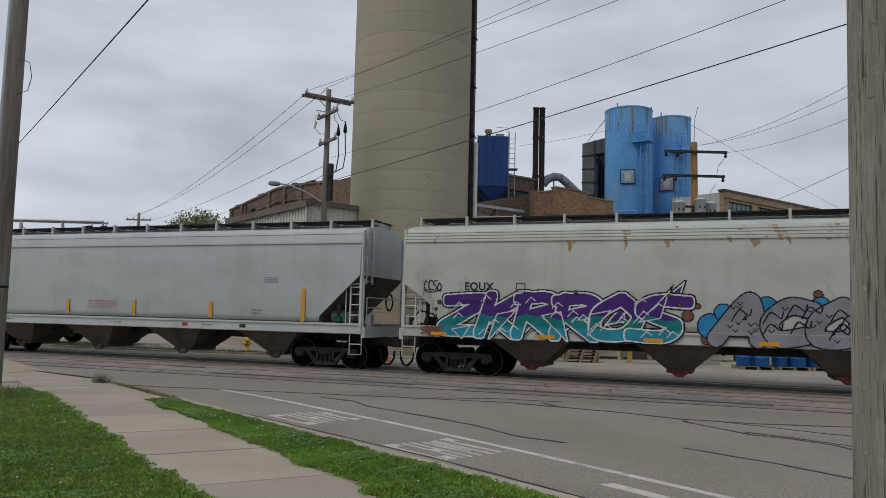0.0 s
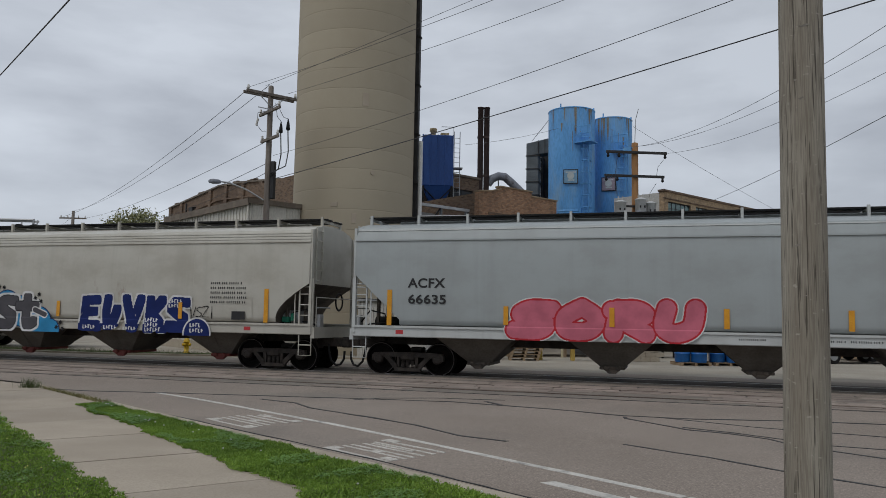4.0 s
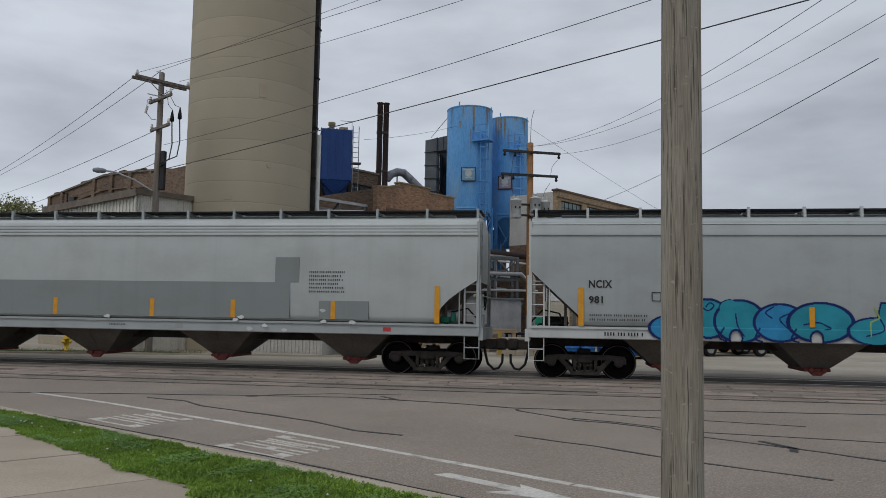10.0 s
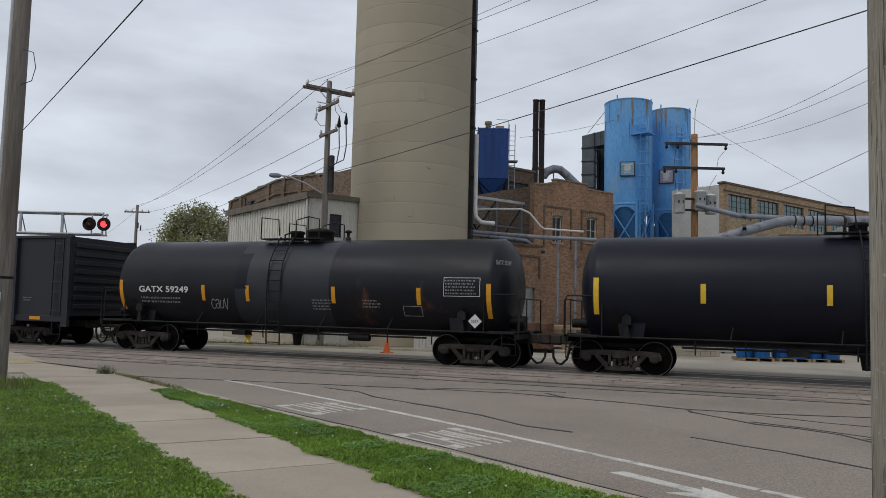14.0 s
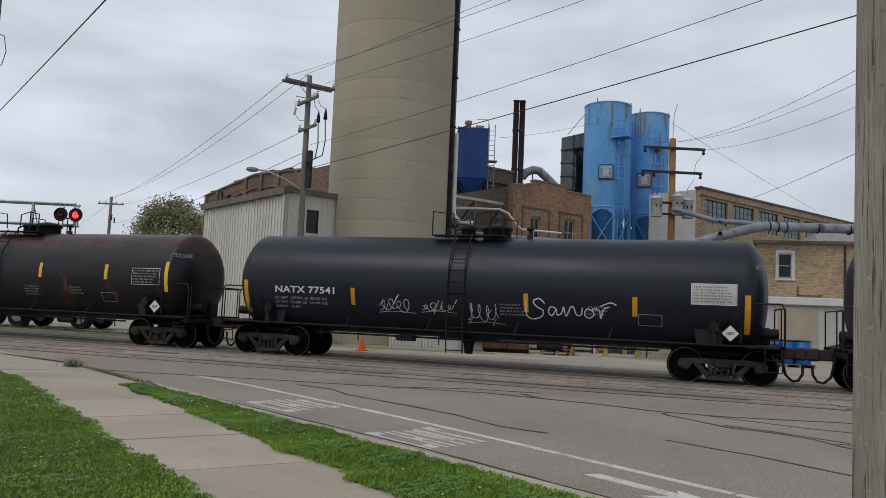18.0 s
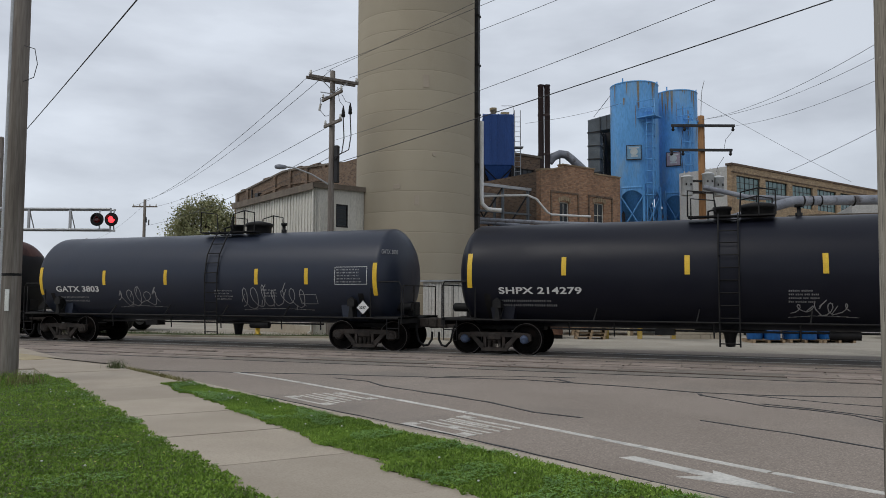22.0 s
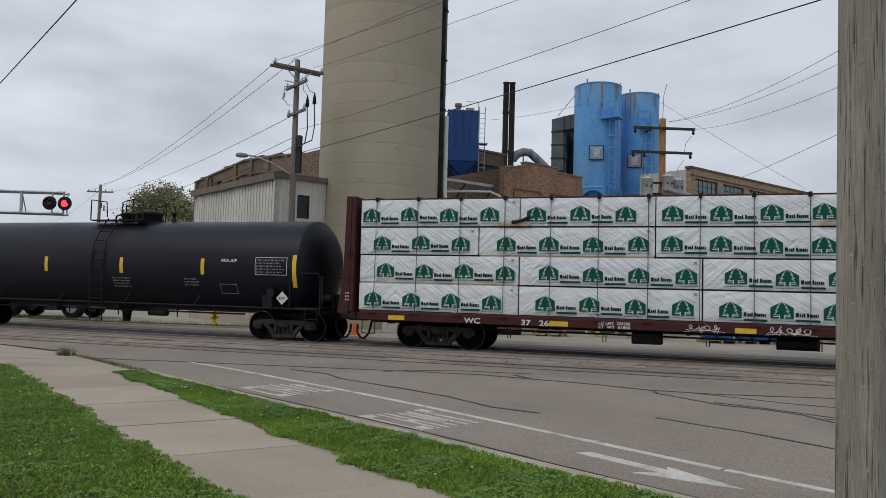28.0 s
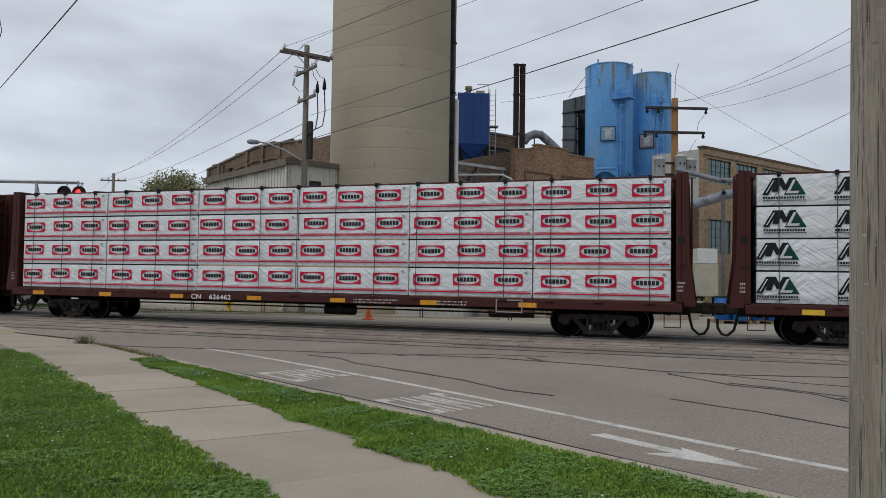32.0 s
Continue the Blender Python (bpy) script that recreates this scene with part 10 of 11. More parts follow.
for k, kind, label in ((25, "tree", "maroon center-beam flat car stacked with white and green wrapped timber"), (26, "tree", "maroon center-beam flat car stacked with green-printed wrapped timber"), (27, "oval", "maroon center-beam flat car stacked with red-printed wrapped timber"), (28, "peak", "maroon center-beam flat car stacked with white wrapped timber in green print")):
    n, c = slot(k)
    car = centrebeam(n, label, c, kind, 22.15 if n > 23 else 21.8, k)
    CARS.append((car, c))
    for word, x in {25: (("WC", 3.9), ("37", 5.5), ("265", 6.0)), 26: (("AOK", 3.5), ("28009", 4.75)), 27: (("CN", 8.27), ("626462", 8.95))}.get(k, ()):
        lettering(word, -n / 2 + x, 0.81, 0.15, LETTERWHITE, car, -1.565, wide=1.25)
    if k == 25:
        for word, x0, x1, z in (("LD LMT  226200", -3.8, -2.99, 0.91), ("LT  WT  61800", -3.8, -2.99, 0.81), ("EW  11-5", 4.86, 5.3, 0.91), ("IL  73-0", 4.86, 5.3, 0.81), ("L  75-0", 5.66, 6.06, 0.82)):
            fitted(car, word, x0, x1, z, z + 0.075, LETTERWHITE, -1.566)
        m = Mural(-1.9, 1.5, 0.79, 1.03, 0.012, lambda z: -1.566 + 0 * z)
        flourish(m, -1.6, -0.8, 0.84, 1.0, 0.008, W, 251)
        flourish(m, 0.3, 1.3, 0.83, 0.99, 0.008, W, 252)
        m.finish(car, "thin white sprayed scribble on the sill")
    bars(car, 2.0, 0.8, 1.5, 0.16, 2, LETTERWHITE, -1.562, 300 + k)
    bars(car, 4.6, 0.8, 1.0, 0.16, 2, LETTERWHITE, -1.562, 310 + k)
    if kind == "tree":
        for x, t in ((-6.2, 3.52), (1.9, 3.52)) if k == 25 else ():
            torn_flap(car, x, t, 0.5)


# ---- overhead lines ----
wire((-17.5, 29.7, 11.26), (20.1, 8.9, 12.46), 0.76, 0.008)
wire((-16.8, 30.1, 11.42), (26.0, 8.2, 13.9), 0.22, 0.008)
wire((-15.9, 30.4, 11.09), (19.0, 9.0, 11.55), 0.7, 0.008)
wire((-16.3, 30.1, 8.37), (19.4, 2.5, 8.41), 0.6, 0.008)
wire((-16.2, 30.1, 7.38), (22.4, 2.4, 7.75), 0.26, 0.014, label="thick black overhead cable across the street")
wire((-17.4, 29.7, 11.2), (-63.2, 68.2, 11.8), 0.9)
wire((-16.6, 30.1, 11.45), (-61.9, 68.6, 12.5), 0.9)
wire((-16.4, 29.9, 9.0), (-60.7, 69.2, 11.8), 0.5)
wire((-16.6, 30.0, 8.0), (-61.9, 68.6, 9.6), 0.6)
wire((-16.6, 30.0, 7.6), (-40.0, 50.0, 8.2), 0.4)
wire((-36.6, 30.4, 8.8), (8.6, 0.0, 7.14), 0.14, 0.016, label="thick black overhead cable across the street")
wire((-2.2, 43.5, 11.05), (6.87, 14.5, 9.03), 1.02, 0.008)
wire((-1.7, 43.5, 11.09), (9.62, 17.0, 10.84), 1.27, 0.008)
wire((-0.3, 44.2, 10.77), (7.98, 21.0, 9.44), 0.78, 0.008)
wire((2.4, 49.6, 9.0), (7.58, 22.0, 8.32), 0.2)
wire((-11.9, 45.0, 12.0), (-7.4, 53.5, 14.9), 0.15, 0.01)
wire((-2.5, 53.8, 14.8), (7.7, 64.3, 10.3), 0.1, 0.01, "guy_wire", "thin steel guy wire behind the bins")
wire((-61.9, 68.6, 12.0), (-103, 100, 11.0), 0.8)

# ---- yard clutter beyond the track ----
hydrant = thing("fire_hydrant", pose(-19.4, 29.1, 0.05), "weathered yellow fire hydrant on the rough verge", "fire hydrant")
part("barrel", Shape().turned((0, 0, 0), (0, 0, 1), [(0, 0.15), (0.04, 0.15), (0.05, 0.1), (0.42, 0.1), (0.43, 0.14), (0.48, 0.14), (0.5, 0.11)], 16), YELLOW, hydrant)
part("bonnet", Shape().turned((0, 0, 0.5), (0, 0, 1), [(0, 0.115), (0.06, 0.1), (0.12, 0.05), (0.13, 0.025), (0.18, 0.025), (0.181, 0.001)], 16), YELLOW, hydrant)
for a in (0, 90, 180):
    part("outlet_cap", Shape().turned((0, 0, 0.34), (math.cos(radians(a)), -math.sin(radians(a)), 0), [(0.08, 0.05), (0.14, 0.05), (0.145, 0.065), (0.18, 0.065), (0.181, 0.02), (0.2, 0.02)], 12), YELLOW, hydrant)
cone = thing("traffic_cone", pose(-12.3, 27.6, 0), "orange traffic cone with a dark base", "traffic cone")
part("body", Shape().turned((0, 0, 0.04), (0, 0, 1), [(0, 0.14), (0.24, 0.085), (0.46, 0.035), (0.48, 0.02)], 18), CONE, cone)
part("base", Shape().box(-0.2, 0.2, -0.2, 0.2, 0, 0.04, 0.02), CONE, cone)


def pallet(x, y, z, yaw, label="weathered timber pallet under blue drums"):
    p = thing("pallet", pose(x, y, z, 0, 0, yaw), label, "pallet", "pallets")
    for k in range(7):
        part("deck_board", shared("deck_board", lambda: Shape().box(-0.6, 0.6, -0.05, 0.05, 0.1, 0.125), TIMBER), None, p, "", pose(0, -0.5 + k / 6, 0))
    for yy in (-0.5, 0, 0.5):
        part("bearer", shared("bearer", lambda: Shape().box(-0.05, 0.05, -0.55, 0.55, 0.0, 0.1), TIMBER), None, p, "", pose(yy * 1.1, 0, 0))
    return p


def drum(x, y, z, label="blue plastic drum on a pallet"):
    d = thing("drum", pose(x, y, z), label, "drum", "blue drums")
    part("body", shared("drum_body", lambda: Shape().turned((0, 0, 0), (0, 0, 1), [(0, 0.27), (0.03, 0.29), (0.3, 0.29), (0.31, 0.3), (0.34, 0.3), (0.35, 0.29), (0.58, 0.29), (0.59, 0.3), (0.62, 0.3), (0.63, 0.29), (0.85, 0.29), (0.88, 0.27)], 24), DRUMBLUE), None, d)
    part("lid_ring", shared("drum_ring", lambda: Shape().turned((0, 0, 0.86), (0, 0, 1), [(0, 0.295), (0.04, 0.295), (0.041, 0.26), (0.01, 0.26)], 24, True), BLACK), None, d)


for x, y in ((0.45, 33.2), (1.75, 33.9), (2.95, 34.4)):
    pallet(x, y, 0, 21)
    for a, b in ((-0.3, -0.28), (0.3, -0.28), (-0.3, 0.32), (0.3, 0.32)):
        drum(x + a, y + b, 0.125)
for k in range(5):
    pallet(-6.1 + 0.03 * k, 33.0, 0.135 * k, 14 + k, "weathered timber pallet in a stack")
rack = thing("pipe_rack", pose(-4.6, 33.6, 0, 0, 0, 20), "low yard rack with yellow posts", "rack")
for x in (-0.9, 0.45, 1.8):
    part("post", Shape().box(x - 0.08, x + 0.08, -0.1, 0.1, 0, 1.0), surface("yellow_post_paint", (0.4, 0.27, 0.06), (0.5, 0.36, 0.1)), rack)
part("beam", Shape().box(-1.0, 2.0, -0.06, 0.06, 0.62, 0.74).box(-1.0, 2.0, -0.06, 0.06, 0.9, 0.98), TIMBER, rack)
skip = thing("rusty_bin", pose(-8.1, 32.6, 0, 0, 0, 20), "rusty steel scrap bin", "bin")
part("body", Shape().box(-0.9, 0.9, -0.6, 0.6, 0.15, 1.2, 0.03), surface("scrap_bin_rust", (0.09, 0.045, 0.03), (0.15, 0.08, 0.05), 2, 20, 0.9), skip)
part("runner", Shape().box(-0.9, 0.9, -0.5, -0.35, 0, 0.15).box(-0.9, 0.9, 0.35, 0.5, 0, 0.15), BLACK, skip)
rib = Shape()
for x in (-0.8, -0.3, 0.2, 0.7):
    rib.box(x, x + 0.1, -0.66, -0.6, 0.15, 1.2)
part("rib", rib, surface("scrap_bin_rib", (0.07, 0.035, 0.025), (0.12, 0.06, 0.04), 2, 20, 0.9), skip)
low_wall = thing("yard_wall", pose(-3.0, 34.2, 0, 0, 0, 20), "low rough concrete block wall", "wall")
for r in range(4):
    for k in range(6):
        part("block", shared("yard_block", lambda: Shape().box(0, 0.39, -0.1, 0.1, 0, 0.185, 0.01), CURB), None, low_wall, "", pose(0.4 * k + 0.2 * (r % 2), 0, 0.195 * r))
dock = thing("loading_dock", pose(-7.3, 36.5, 0, 0, 0, 20), "timber-edged loading dock below the brick works", "loading dock")
part("deck", Shape().box(-3.0, 5.0, -1.0, 1.6, 0.9, 1.05), TIMBER, dock)
for k in range(7):
    part("post", Shape().box(-2.9 + 1.27 * k, -2.72 + 1.27 * k, -0.98, -0.8, 0, 0.9), TIMBER, dock)
cab = thing("meter_cabinet", pose(-0.5, 38.9, 0, 0, 0, 20), "pale metal control cabinet on a frame", "cabinet")
part("body", Shape().box(-0.55, 0.55, -0.3, 0.3, 0.9, 2.4, 0.03), surface("cabinet_tan", (0.42, 0.38, 0.3), (0.5, 0.46, 0.37), 2, 20, 0.6), cab)
part("cap_box", Shape().box(-0.45, 0.5, -0.32, 0.28, 2.4, 3.1, 0.03), WHITE, cab)
for x in (-0.5, 0.5):
    part("leg", Shape().box(x - 0.05, x + 0.05, -0.28, 0.28, 0, 0.9), BLACK, cab)
bin_g = thing("green_bin", pose(-1.35, 38.3, 0.9), "small green steel box on a dark platform", "box")
part("body", Shape().box(-0.3, 0.3, -0.3, 0.3, 0, 0.75, 0.03), surface("green_box_paint", (0.01, 0.2, 0.12), (0.02, 0.26, 0.16)), bin_g)
plat = thing("steel_platform", pose(-1.5, 38.4, 0, 0, 0, 20), "dark steel service platform", "platform")
part("deck", Shape().box(-1.2, 0.9, -0.5, 1.2, 0.8, 0.9), BLACK, plat)
for x in (-1.1, 0.8):
    for y in (-0.4, 1.1):
        part("leg", Shape().box(x - 0.05, x + 0.05, y - 0.05, y + 0.05, 0, 0.8), BLACK, plat)
gas = thing("gas_set", pose(-4.9, 36.0, 0, 0, 0, 20), "gas meter pipes painted cream and white", "pipework")
part("riser", Shape().pipe([(0, 0, 0), (0, 0, 1.5), (-0.3, 0, 1.6), (-0.5, 0, 1.6), (-0.55, 0, 2.2), (-0.8, 0, 2.25)], 0.06, 10), surface("cream_pipe", (0.5, 0.44, 0.28), (0.58, 0.52, 0.36)), gas)
part("riser", Shape().pipe([(-0.9, 0.1, 0), (-0.9, 0.1, 2.1), (-1.3, 0.1, 2.2)], 0.05, 10).pipe([(-0.9, 0.1, 0.9), (0, 0.05, 0.95)], 0.045, 10), WHITE, gas)
part("valve", Shape().turned((-0.3, 0, 1.55), (0, 1, 0), [(-0.15, 0.12), (0.1, 0.12)], 12), GREYSTEEL, gas)
tower = thing("pipe_tower", pose(-4.2, 47.2, 0, 0, 0, 20), "open grey steel pipe frame between the works and the bins", "steel frame")
for x in (-1.4, 0, 1.4):
    for y in (0, 1.2):
        part("column", Shape().box(x - 0.07, x + 0.07, y - 0.07, y + 0.07, 0, 5.2), DUCT, tower)
for z in (2.4, 3.8, 5.1):
    part("beam", Shape().box(-1.5, 1.5, -0.08, 0.08, z, z + 0.14).box(-1.5, 1.5, 1.12, 1.28, z, z + 0.14), DUCT, tower)
part("brace", Shape().tube((-1.4, 0, 2.4), (0, 0, 3.8), 0.04, 6).tube((0, 0, 2.4), (-1.4, 0, 3.8), 0.04, 6).tube((0, 0, 3.8), (1.4, 0, 5.1), 0.04, 6).tube((1.4, 0, 3.8), (0, 0, 5.1), 0.04, 6), DUCT, tower)
part("pipe", Shape().pipe([(-1.6, -0.2, 4.2), (1.6, -0.2, 4.2), (2.2, -0.2, 3.6)], 0.12, 10).pipe([(-1.6, -0.3, 3.2), (2.6, -0.3, 3.2)], 0.08, 8), GREYSTEEL, tower)
hut = thing("steel_hut", pose(-3.6, 40.0, 0, 0, 0, 20), "small grey corrugated steel hut", "hut")
part("wall", Shape().box(-1.4, 1.4, 0, 2.0, 0, 2.5), GREYSTEEL, hut)
ribs = Shape()
for k in range(18):
    ribs.box(-1.36 + 0.155 * k, -1.3 + 0.155 * k, -0.03, 0, 0.05, 2.45)
part("rib", ribs, GREYSTEEL, hut)
part("roof", Shape().box(-1.5, 1.5, -0.15, 2.1, 2.5, 2.58), DUCT, hut)


def parked_car(x, y, yaw, colour, label):
    c = thing("car", pose(x, y, 0, 0, 0, yaw), label, "car", "parked cars")
    body = paint("car_body_" + label.split()[0], colour)
    prof = [(-2.2, 0.35), (-2.25, 0.75), (-1.6, 0.9), (-0.9, 1.4), (0.7, 1.45), (1.5, 0.98), (2.15, 0.85), (2.2, 0.4)]
    part("body", Shape().plate(prof, -0.85, 0.85), body, c)
    part("side_glass", Shape().plate([(-1.35, 0.95), (-0.8, 1.34), (0.6, 1.38), (1.15, 0.98)], -0.862, -0.852), PANE, c)
    part("bumper", Shape().box(-2.3, -2.15, -0.8, 0.8, 0.35, 0.55, 0.03).box(2.1, 2.26, -0.8, 0.8, 0.35, 0.55, 0.03), BLACK, c)
    for wx in (-1.35, 1.35):
        for wy in (-0.8, 0.8):
            w = part("wheel", Shape().turned((wx, wy, 0.32), (0, 1, 0), [(-0.1, 0.28), (-0.09, 0.32), (0.09, 0.32), (0.1, 0.28)], 20), BLACK, c)
            part("rim", Shape().turned((wx, wy, 0.32), (0, 1, 0), [(-0.115, 0.18), (0.115, 0.18)], 16), GREYSTEEL, w)
    part("headlamp", Shape().box(-2.27, -2.2, -0.75, -0.45, 0.65, 0.78), WHITE, c)


parked_car(7.2, 39.0, 25, (0.02, 0.02, 0.025), "black saloon car parked in the yard")
parked_car(9.5, 42.5, 25, (0.2, 0.05, 0.05), "maroon saloon car parked in the yard")
parked_car(-44.6, 58.0, 25, (0.015, 0.015, 0.018), "dark saloon car parked far beyond the crossing")
hauler = thing("dump_truck", pose(-30.3, 30.6, 0, 0, 0, 14), "dark tandem-axle dump truck waiting beyond the crossing", "truck")
part("chassis", Shape().box(-2.6, 3.0, -0.45, 0.45, 0.62, 0.86, 0.02), BLACK, hauler)
part("cab", Shape().plate([(1.1, 0.9), (3.2, 0.9), (3.2, 1.6), (2.3, 1.75), (2.0, 2.5), (1.1, 2.5)], -1.05, 1.05), DARKTRIM, hauler)
part("dump_box", Shape().add([(-2.7, -1.15, 1.0), (0.95, -1.15, 1.0), (0.95, 1.15, 1.0), (-2.7, 1.15, 1.0), (-2.95, -1.2, 2.3), (1.05, -1.2, 2.3), (1.05, 1.2, 2.3), (-2.95, 1.2, 2.3)], [(3, 2, 1, 0), (4, 5, 6, 7), (0, 1, 5, 4), (1, 2, 6, 5), (2, 3, 7, 6), (3, 0, 4, 7)]), DARKTRIM, hauler)
part("fuel_tank", Shape().tube((0.3, -0.75, 0.75), (1.2, -0.75, 0.75), 0.26, 14), GREYSTEEL, hauler)
part("bumper", Shape().box(3.1, 3.3, -1.1, 1.1, 0.5, 0.82, 0.03), GREYSTEEL, hauler)
for wx in (-2.0, -0.75, 2.3):
    part("axle", Shape().tube((wx, -0.9, 0.5), (wx, 0.9, 0.5), 0.08, 10), BLACK, hauler)
    for wy in (-0.92, 0.92):
        w = part("wheel", Shape().turned((wx, wy, 0.5), (0, 1, 0), [(-0.2, 0.4), (-0.17, 0.5), (0.17, 0.5), (0.2, 0.4)], 24), BLACK, hauler)
        part("rim", Shape().turned((wx, wy, 0.5), (0, 1, 0), [(-0.215, 0.26), (-0.1, 0.14), (0.1, 0.14), (0.215, 0.26)], 18), GREYSTEEL, w)
for wx in (-2.75, -0.1):
    part("mudflap", Shape().box(wx, wx + 0.02, -1.1, -0.7, 0.3, 0.9), BLACK, hauler)


# ---- plants ----
def leaf_material(name, low, high):
    m, nt, b = material(name, 0.6, 0.0, 0.3)
    g = nt.nodes.new("ShaderNodeNewGeometry")
    mix = blend(nt, g.outputs["Random Per Island"], low, high)
    mix = blend(nt, ramp_of(nt, noise_of(nt, 4.5, 3, source="World"), 0.45, 0.68, 0, 0.55), mix, tuple(0.7 * c for c in low))
    nt.links.new(blend(nt, ramp_of(nt, noise_of(nt, 0.8, 3, source="World"), 0.35, 0.7, 0, 0.5), mix, tuple(0.6 * c for c in low)), b.inputs["Base Color"])
    b.inputs["Subsurface Weight"].default_value = 0.0
    return m


GRASS = leaf_material("grass_blades", (0.125, 0.235, 0.028), (0.28, 0.42, 0.06))
DRYGRASS = leaf_material("dry_grass", (0.16, 0.16, 0.06), (0.3, 0.26, 0.12))
LEAF = leaf_material("autumn_maple_leaf", (0.2, 0.225, 0.1), (0.41, 0.38, 0.21))
WEED = leaf_material("weed_leaf", (0.06, 0.09, 0.03), (0.13, 0.15, 0.06))
BARK = surface("tree_bark", (0.06, 0.05, 0.04), (0.11, 0.09, 0.075), 5, 30, 0.95, bump=0.7, stretch=(1, 1, 0.2))
FLOWER, _nt, _b = material("yellow_flower", 0.6)
_b.inputs["Base Color"].default_value = (0.6, 0.56, 0.16, 1)
CLOVER, _nt, _b = material("white_clover", 0.7)
_b.inputs["Base Color"].default_value = (0.55, 0.56, 0.5, 1)


def blades(spots, seed, mat, name, label, h0=0.05, h1=0.11, z=0.04, broad=0.5):
    """Many bent blades and small leaves as one mesh."""
    r = np.random.RandomState(seed)
    n = len(spots)
    p = np.array(spots)
    a, h, w = r.uniform(0, 6.283, n), r.uniform(h0, h1, n), r.uniform(0.0018, 0.0045, n)
    wide = r.uniform(0, 1, n) < broad
    w, h = np.where(wide, w * 3.0, w), np.where(wide, h * 0.6, h)
    lean = r.uniform(0.2, 0.9, n) * h
    b = r.uniform(0, 6.283, n)
    cx, cy = np.cos(a) * w, np.sin(a) * w
    lx, ly = np.cos(b) * lean, np.sin(b) * lean
    v = np.zeros((n, 5, 3))
    v[:, 0] = np.stack([p[:, 0] - cx, p[:, 1] - cy, np.full(n, z)], 1)
    v[:, 1] = np.stack([p[:, 0] + cx, p[:, 1] + cy, np.full(n, z)], 1)
    v[:, 2] = np.stack([p[:, 0] + cx * 0.9 + lx * 0.35, p[:, 1] + cy * 0.9 + ly * 0.35, z + h * 0.6], 1)
    v[:, 3] = np.stack([p[:, 0] - cx * 0.9 + lx * 0.35, p[:, 1] - cy * 0.9 + ly * 0.35, z + h * 0.6], 1)
    v[:, 4] = np.stack([p[:, 0] + lx, p[:, 1] + ly, z + h], 1)
    i = np.arange(n)[:, None] * 5
    me = bpy.data.meshes.new(name)
    q = np.concatenate([(i + [0, 1, 2, 3]).reshape(-1), (i + [3, 2, 4]).reshape(-1)])
    me.vertices.add(5 * n)
    me.vertices.foreach_set("co", v.reshape(-1))
    me.loops.add(7 * n)
    me.loops.foreach_set("vertex_index", q.astype(np.int32))
    me.polygons.add(2 * n)
    me.polygons.foreach_set("loop_start", np.concatenate([np.arange(n) * 4, 4 * n + np.arange(n) * 3]).astype(np.int32))
    me.update(calc_edges=True)
    me.validate()
    me.materials.append(mat)
    return tagged(new(name, me), label, "grass", "", "stuff")


def edge_at(edge, s):
    k = int(min(max((s - edge[0][0]) / 0.07, 0), len(edge) - 1))
    return edge[k][1]


r = np.random.RandomState(4)
near, strip = [], []
while len(near) < 300000:
    s = 1.5 + 17.0 * r.uniform() ** 1.25
    n0 = edge_at(LAWN_EDGE, min(s, 17.5)) if s < 17.6 else 5.0
    n_ = n0 + 0.045 - (0.35 + 0.62 * s) * r.uniform() ** 1.1
    p = street(s, n_)
    near.append(p)
while len(strip) < 140000:
    s = -3.0 + 18.6 * r.uniform()
    a, b = edge_at(STRIP_IN, min(s, 15.3)), edge_at(STRIP_OUT, min(s, 15.5))
    if s > 15.35 or b - a < 0.05:
        continue
    strip.append(street(s, a - 0.04 + (b - a + 0.07) * r.uniform()))
rear = []
for _ in range(150000):
    s = r.uniform(-7, 8.5)
    n_ = edge_at(LAWN_EDGE, s) + 0.03 - 9.0 * r.uniform()
    if n_ < edge_at(LAWN_EDGE, s) - (0.35 + 0.62 * s if s > 1.5 else 0):
        rear.append(street(s, n_))
for _ in range(16000):
    s = r.uniform(-7.8, -3)
    a, b = edge_at(STRIP_IN, s), edge_at(STRIP_OUT, s)
    strip.append(street(s, a - 0.04 + (b - a + 0.07) * r.uniform()))
blades(near, 1, GRASS, "lawn_grass", "short green lawn grass with clover", 0.012, 0.04, 0.04, 0.6)
blades(rear, 3, GRASS, "lawn_grass", "green lawn grass round the standing place", 0.045, 0.09, 0.04, 1.0)
blades(strip, 2, GRASS, "verge_grass", "short green grass on the street verge", 0.012, 0.042, 0.04, 0.6)


def trefoils(spots, seed, name, label):
    """Low clover: three small flat leaves on each spot, in patches."""
    r = random.Random(seed)
    sh = Shape()
    for x, y in spots:
        if noise.noise((x * 1.3, y * 1.3, 7)) < 0.12:
            continue
        z, a, d = 0.055 + r.uniform(0, 0.025), r.uniform(0, 6.28), r.uniform(0.011, 0.019)
        for k in range(3):
            c, q = math.cos(a + 2.09 * k), math.sin(a + 2.09 * k)
            t = r.uniform(-0.3, 0.4) * d
            sh.add([(x, y, z), (x + d * (0.7 * c - 0.55 * q), y + d * (0.7 * q + 0.55 * c), z + t), (x + d * 1.2 * c, y + d * 1.2 * q, z + t), (x + d * (0.7 * c + 0.55 * q), y + d * (0.7 * q - 0.55 * c), z + t)], [(0, 1, 2, 3)])
    tagged(new(name, sh.mesh(name, CLOVERLEAF)), label, "clover", "", "stuff")


